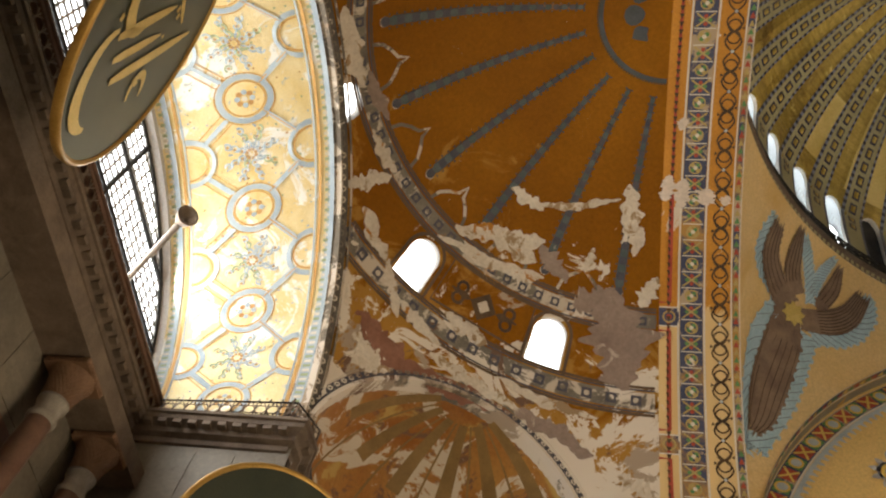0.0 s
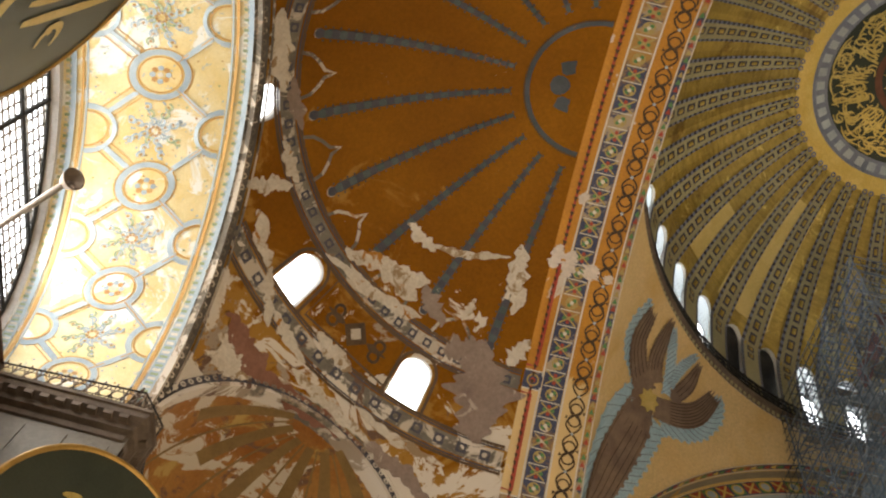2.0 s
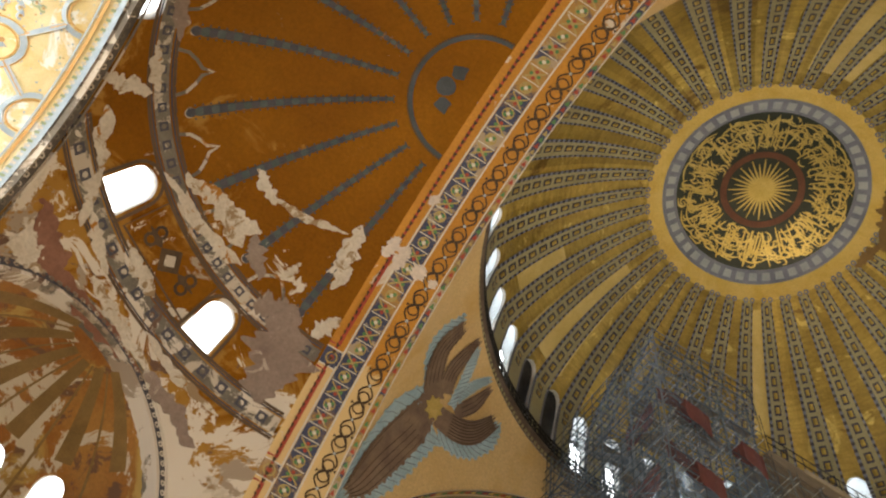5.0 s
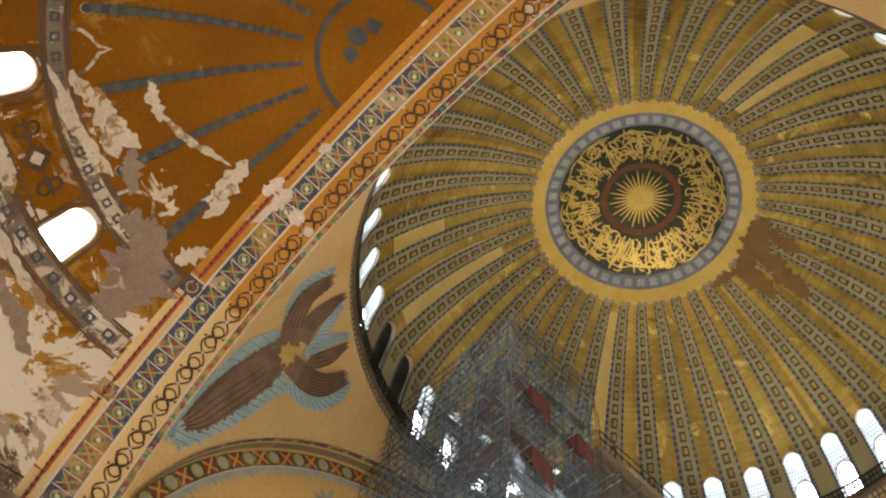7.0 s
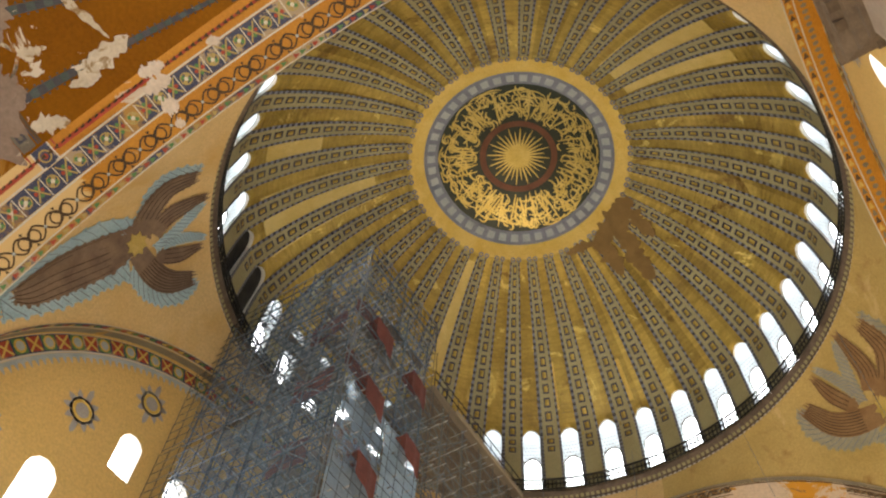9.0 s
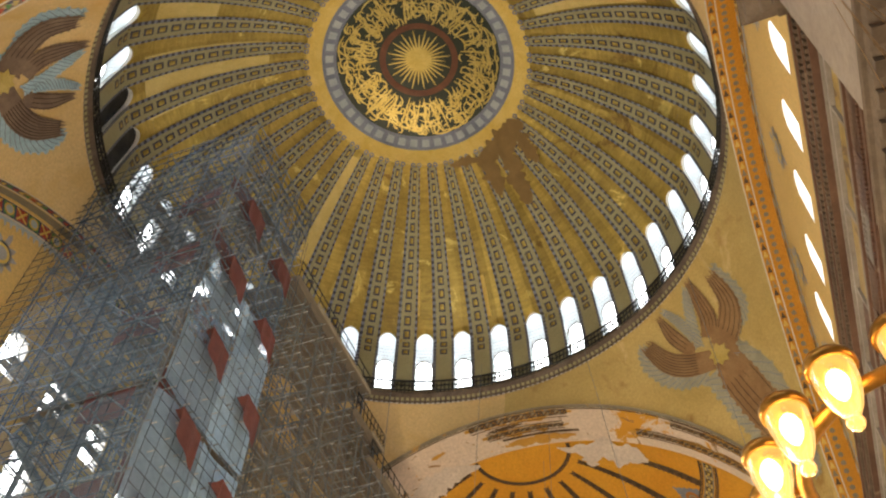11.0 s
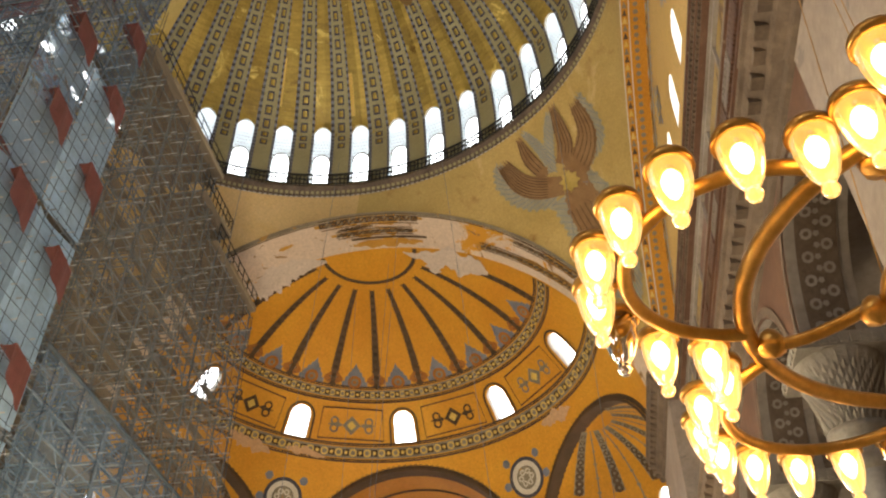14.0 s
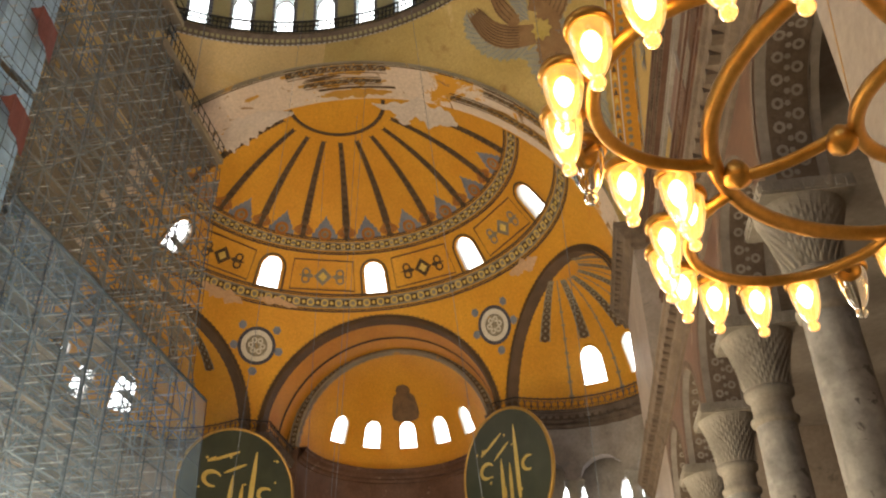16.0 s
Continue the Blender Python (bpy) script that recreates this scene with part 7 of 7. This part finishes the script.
for k in range(10):  # stair flights
    z = 3.9 * k
    bm = bmesh.new()
    y0, y1 = (9.2, 12.6) if k % 2 else (12.6, 9.2)
    for e in (0, 0.8):
        beam(bm, (SX0 + 0.5 + e, y0, z), (SX0 + 0.5 + e, y1, z + 3.9), 0.06, 4)
        beam(bm, (SX0 + 0.5 + e, y0, z + 1), (SX0 + 0.5 + e, y1, z + 4.9), 0.035, 4)
    for i in range(16):
        t = (i + 0.5) / 16
        y = y0 + (y1 - y0) * t
        box(bm, SX0 + 0.5, SX0 + 1.3, y - 0.12, y + 0.12, z + 3.9 * t, z + 3.9 * t + 0.04)
    part("stair_flight", bm, M_STEEL, scaf, smooth=False)
# open cage above the top deck, with a peaked veil
bm = bmesh.new()
for x in lin(SX0, 1.4, 4):
    for y in lin(SY0, 14.0, 6):
        beam(bm, (x, y, SZ), (x, y, SZ + 2.6), 0.032, 4)
for z in lin(SZ + 0.8, SZ + 2.4, 2):
    for y in lin(SY0, 14.0, 6):
        beam(bm, (SX0, y, z), (1.4, y, z), 0.03, 4)
    for x in lin(SX0, 1.4, 4):
        beam(bm, (x, SY0, z), (x, 14.0, z), 0.03, 4)
part("top_cage", bm, M_STEEL, scaf)["kind"] = "stuff"
for y0, y1, hgt in ((8.6, 6.2, 2.4), (11.2, 9.2, 2.9)):
    bm = bmesh.new()
    grid(bm, lambda u, v: Vector((SX0 - 0.05, y0 + (y1 - y0) * u, SZ - 0.6 + v * (0.6 + hgt * u))), lin(0, 1, 6), lin(0, 1, 6))
    part("net", bm, M_DARKNET, scaf)


# ---------------------------------------------------------------- lamp ring
M_BRONZE = surface("gilded_bronze", (0.50, 0.25, 0.05), (0.62, 0.35, 0.09), 3, 0.3, 0.85, 0.08, 20)
M_GLASS = bpy.data.materials.new("clear_glass")
M_GLASS.use_nodes = True
gb = M_GLASS.node_tree.nodes["Principled BSDF"]
gb.inputs["Transmission Weight"].default_value, gb.inputs["Roughness"].default_value, gb.inputs["IOR"].default_value = 1.0, 0.03, 1.2
gb.inputs["Base Color"].default_value = (1.0, 0.93, 0.8, 1)
M_BULB = glowing("warm_bulb", (1.0, 0.72, 0.32), 8.0)
# cup glass has a glow of its own, for bulb light passing through
M_LIT = bpy.data.materials.new("lit_glass")
M_LIT.use_nodes = True
lb = M_LIT.node_tree.nodes["Principled BSDF"]
lb.inputs["Transmission Weight"].default_value, lb.inputs["Roughness"].default_value, lb.inputs["IOR"].default_value = 1.0, 0.22, 1.15
lb.inputs["Base Color"].default_value = (1.0, 0.86, 0.6, 1)
lb.inputs["Emission Color"].default_value, lb.inputs["Emission Strength"].default_value = (1.0, 0.50, 0.12, 1), 0.9
CX, CY, CZ = -17.5, -13.2, 4.5
chand = thing("lamp_ring", "gilded bronze ring chandelier with glass cups and glowing bulbs", "chandelier")
def hoop(name, c, r, z, rad, a0=0.0, a1=math.tau):
    bm = bmesh.new()
    full = a1 - a0 > 6.28
    ps = [(c[0] + r * math.cos(a), c[1] + r * math.sin(a), z) for a in (lin(a0, a1, 64)[:-1] if full else lin(a0, a1, 36))]
    tube(bm, ps, rad, 10, full)
    return part(name, bm, M_BRONZE, chand)
hoop("main_hoop", (CX, CY), 1.19, CZ, 0.045)
hoop("hub_hoop", (CX, CY), 0.50, CZ, 0.04)
lamp_at = []
A0 = radians(31)
for k in range(5):
    a = A0 + math.tau * k / 5
    lc = (CX + 1.20 * math.cos(a), CY + 1.20 * math.sin(a))
    hoop("lobe_hoop", lc, 0.59, CZ - 0.02, 0.036, a - radians(105), a + radians(105))
    for j in range(9):
        b = a + radians(-91 + 22.7 * j)
        lamp_at.append((lc[0] + 0.74 * math.cos(b), lc[1] + 0.74 * math.sin(b), lc[0] + 0.59 * math.cos(b), lc[1] + 0.59 * math.sin(b)))
    c = a + math.pi / 5
    bm = bmesh.new()  # spoke with knobs
    tube(bm, [(CX + r * math.cos(c), CY + r * math.sin(c), CZ + 0.05 * math.sin(r * 5)) for r in lin(0.50, 1.19, 8)], 0.034, 8)
    for r in (0.58, 1.1):
        lathe(bm, [(0.0, -0.09), (0.07, -0.05), (0.08, 0.0), (0.05, 0.06), (0.0, 0.1)], 10, Matrix.Translation((CX + r * math.cos(c), CY + r * math.sin(c), CZ - 0.02)))
    part("spoke", bm, M_BRONZE, chand)
    bm = bmesh.new()
    beam(bm, (CX + 0.50 * math.cos(c), CY + 0.50 * math.sin(c), CZ), (CX, CY, CZ + 6), 0.0025, 4)
    part("hanging_chain", bm, M_BRONZE, chand)
bm = bmesh.new()
beam(bm, (CX, CY, CZ + 6), (CX - 0.2, CY - 0.3, 37.5), 0.008, 4)
part("suspension_cable", bm, M_IRON, chand)
proto = None
DEAD = (1, 11, 24, 32, 40)
rnd = random.Random(8)
for i, (x, y, hx, hy) in enumerate(lamp_at):
    bm = bmesh.new()
    beam(bm, (hx, hy, CZ), (x, y, CZ + 0.02), 0.022, 6)
    part("arm", bm, M_BRONZE, chand)
    m = Matrix.Translation((x, y, CZ)) @ Matrix.Rotation(rnd.uniform(0, 6), 4, "Z") @ pose(0, 0, 0, rnd.uniform(-2, 2), rnd.uniform(-2, 2), 0) @ Matrix.Diagonal((0.88, 0.88, 0.94, 1))
    if proto is None:
        bm = bmesh.new()
        lathe(bm, [(0.02, 0.07), (0.06, 0.06), (0.115, 0.05), (0.125, 0.03), (0.125, 0.0), (0.105, -0.01), (0.10, 0.03), (0.02, 0.05)], 18)
        cap = part("cap", bm, M_BRONZE, chand)
        bm = bmesh.new()
        cup_copy = bmesh.new()
        for b2 in (bm, cup_copy):
          lathe(b2, [(0.104, 0.0), (0.103, -0.075), (0.090, -0.15), (0.068, -0.22), (0.040, -0.27), (0.02, -0.285), (0.036, -0.297), (0.042, -0.317), (0.03, -0.342), (0.0, -0.348)], 18)
        cup = part("glass_cup", bm, M_LIT, chand)
        dead = part("clear_glass_cup", cup_copy, M_GLASS, chand)
        dead.matrix_basis = Matrix.Translation((lamp_at[1][0], lamp_at[1][1], CZ)) @ Matrix.Diagonal((0.88, 0.88, 0.94, 1))
        cup.visible_shadow = False
        bm = bmesh.new()
        lathe(bm, [(0.03, -0.005), (0.05, -0.03), (0.066, -0.07), (0.062, -0.10), (0.045, -0.14), (0.02, -0.17), (0.0, -0.175)], 14)
        bulb = part("bulb", bm, M_BULB, chand)
        proto = (cap, cup, bulb)
        for o in proto:
            o.matrix_basis = m
    else:
        for o in proto:
            if i in DEAD and o is not cap:
                if o is cup and i != 1:
                    share(dead, m, chand).visible_shadow = False
                continue  # a dead lamp
            c = share(o, m, chand)
            c.visible_shadow = o.visible_shadow

# slack cables hanging through the nave
for a, b in (((20, -1.0, 38.0), (18, -0.6, 4.0)), ((17, -2.2, 38), (14, -1.8, 4)), ((22, 1.5, 37), (21, 1.2, 4)), ((13, 0.5, 40), (8, 0.3, 5)), ((12, -5.5, 40), (6, -9.2, 5)), ((4, 1.5, 40), (2.5, 1.2, 5)), ((9, -12.0, 38), (8, -12.4, 4))):
    bm = bmesh.new()
    tube(bm, [Vector(a).lerp(Vector(b), t) for t in lin(0, 1, 6)], 0.011, 4)
    tagged(part("hanging_cable", bm, M_STEEL), "thin grey steel cable hanging down into the nave", "cable", "hanging cables")


# galleries behind the niches, with small windows
for sx in (1, -1):
    for s in (1, -1):
        dist = math.sqrt(ARC ** 2 - EXBS[sx] ** 2)
        ca = s * EXA
        cx, cy = SEMI_X + dist * math.cos(ca), dist * math.sin(ca)
        def back(az, z, d=0.0):
            r = EXBS[sx] + 1.6 + d
            return Vector((sx * (cx + r * math.cos(ca + az)), cy + r * math.sin(ca + az), z))
        bm = bmesh.new()
        for k in range(6):
            a = radians(-72 + 24 * (k + 0.5))
            arched_panel(bm, back, a - radians(12), a + radians(12), 13.0, 22.5, a, 0.085, 15.6, 18.0, 0.9, 0.4, 0, 0, 2, 28)
            pane(SKYPANES, back, a, 0.11, 15.4, 19.1, 0.42, 2)
        grid(bm, lambda a, z: back(a, z), lin(-1.2566, 1.2566, 24), lin(0, 13.0, 3))
        grid(bm, lambda a, k: Vector((sx * (cx + (EXBS[sx] - 0.1 + 1.8 * k) * math.cos(ca + a)), cy + (EXBS[sx] - 0.1 + 1.8 * k) * math.sin(ca + a), 22.45)), lin(-1.2566, 1.2566, 24), lin(0, 1, 1))
        grid(bm, lambda a, k: Vector((sx * (cx + (EXBS[sx] + 1.8 * k) * math.cos(ca + a)), cy + (EXBS[sx] + 1.8 * k) * math.sin(ca + a), 13.8)), lin(-1.2566, 1.2566, 24), lin(0, 1, 1))
        tagged(part("niche_gallery", bm, M_MARBLE, smooth=False), "dim grey gallery behind the niche arches", "gallery", "niche galleries", "structure")
# gallery floor and roof behind the side arcades
for sy in (-1, 1):
    for z, name in ((13.45, "gallery_floor"), (21.95, "gallery_ceiling")):
        bm = bmesh.new()
        y0, y1 = sorted((sy * (15.5 if z < 20 else 16.4), sy * 30))
        box(bm, -46, 46, y0, y1, z, z + 0.3)
        tagged(part(name, bm, M_MARBLE, smooth=False), "grey stone slab of the side gallery", "slab", kind="structure")

# apse: archivolt and a standing shape in the gold
bm = bmesh.new()
F = lambda p, q, d=0.0: Vector((EX1 - 0.06 + d, -(AP_R + q) * math.cos(p), AP_Z + (AP_R + q) * math.sin(p)))
grid(bm, lambda p, q: F(p, q), lin(0, math.pi, 48), [0.0, 0.42], 0)
grid(bm, lambda p, q: F(p, q, -0.03), lin(0, math.pi, 48), [0.42, 0.5], 1)
for x, q in ((EX0 + 0.5, 0.28), (EX0 + 3.2, 0.16)):
    strip(bm, lambda p, q2, d=0.0: Vector((x + q2, -(EAST_B + d) * math.cos(p), SPRING + 0.3 + (EAST_B + d) * math.sin(p))), [(p, 0) for p in lin(0, math.pi, 48)], q, -0.03, 0)
part("dark_border", bm, [M_INK, M_YELLOW], apse)
archivolt("apse_archivolt", Vector((EX1, 0, AP_Z)), 0, AP_R, AP_Z, M_INK, M_GREYBAND, apse, 0.0)
gl = local(apse_pt, 0, radians(45), AP_R * math.cos(radians(45)), AP_R)
bm = bmesh.new()
strip(bm, gl, [(0, -1.5), (0, -1.3), (0, -0.9), (0, -0.2), (0, 0.5), (0, 0.8), (0, 1.1), (0, 1.4), (0, 1.55)], [0.5, 0.95, 1.05, 0.95, 0.8, 0.5, 0.55, 0.4, 0.1], -0.1, 0)
part("dark_mosaic_shape", bm, surface("dark_mosaic", (0.10, 0.06, 0.03), (0.22, 0.12, 0.05), 1.5, 0.5), apse)

tagged(part("sky_backdrop", SKYPANES, M_SKY), "bright overcast sky outside the windows", "sky", kind="structure")
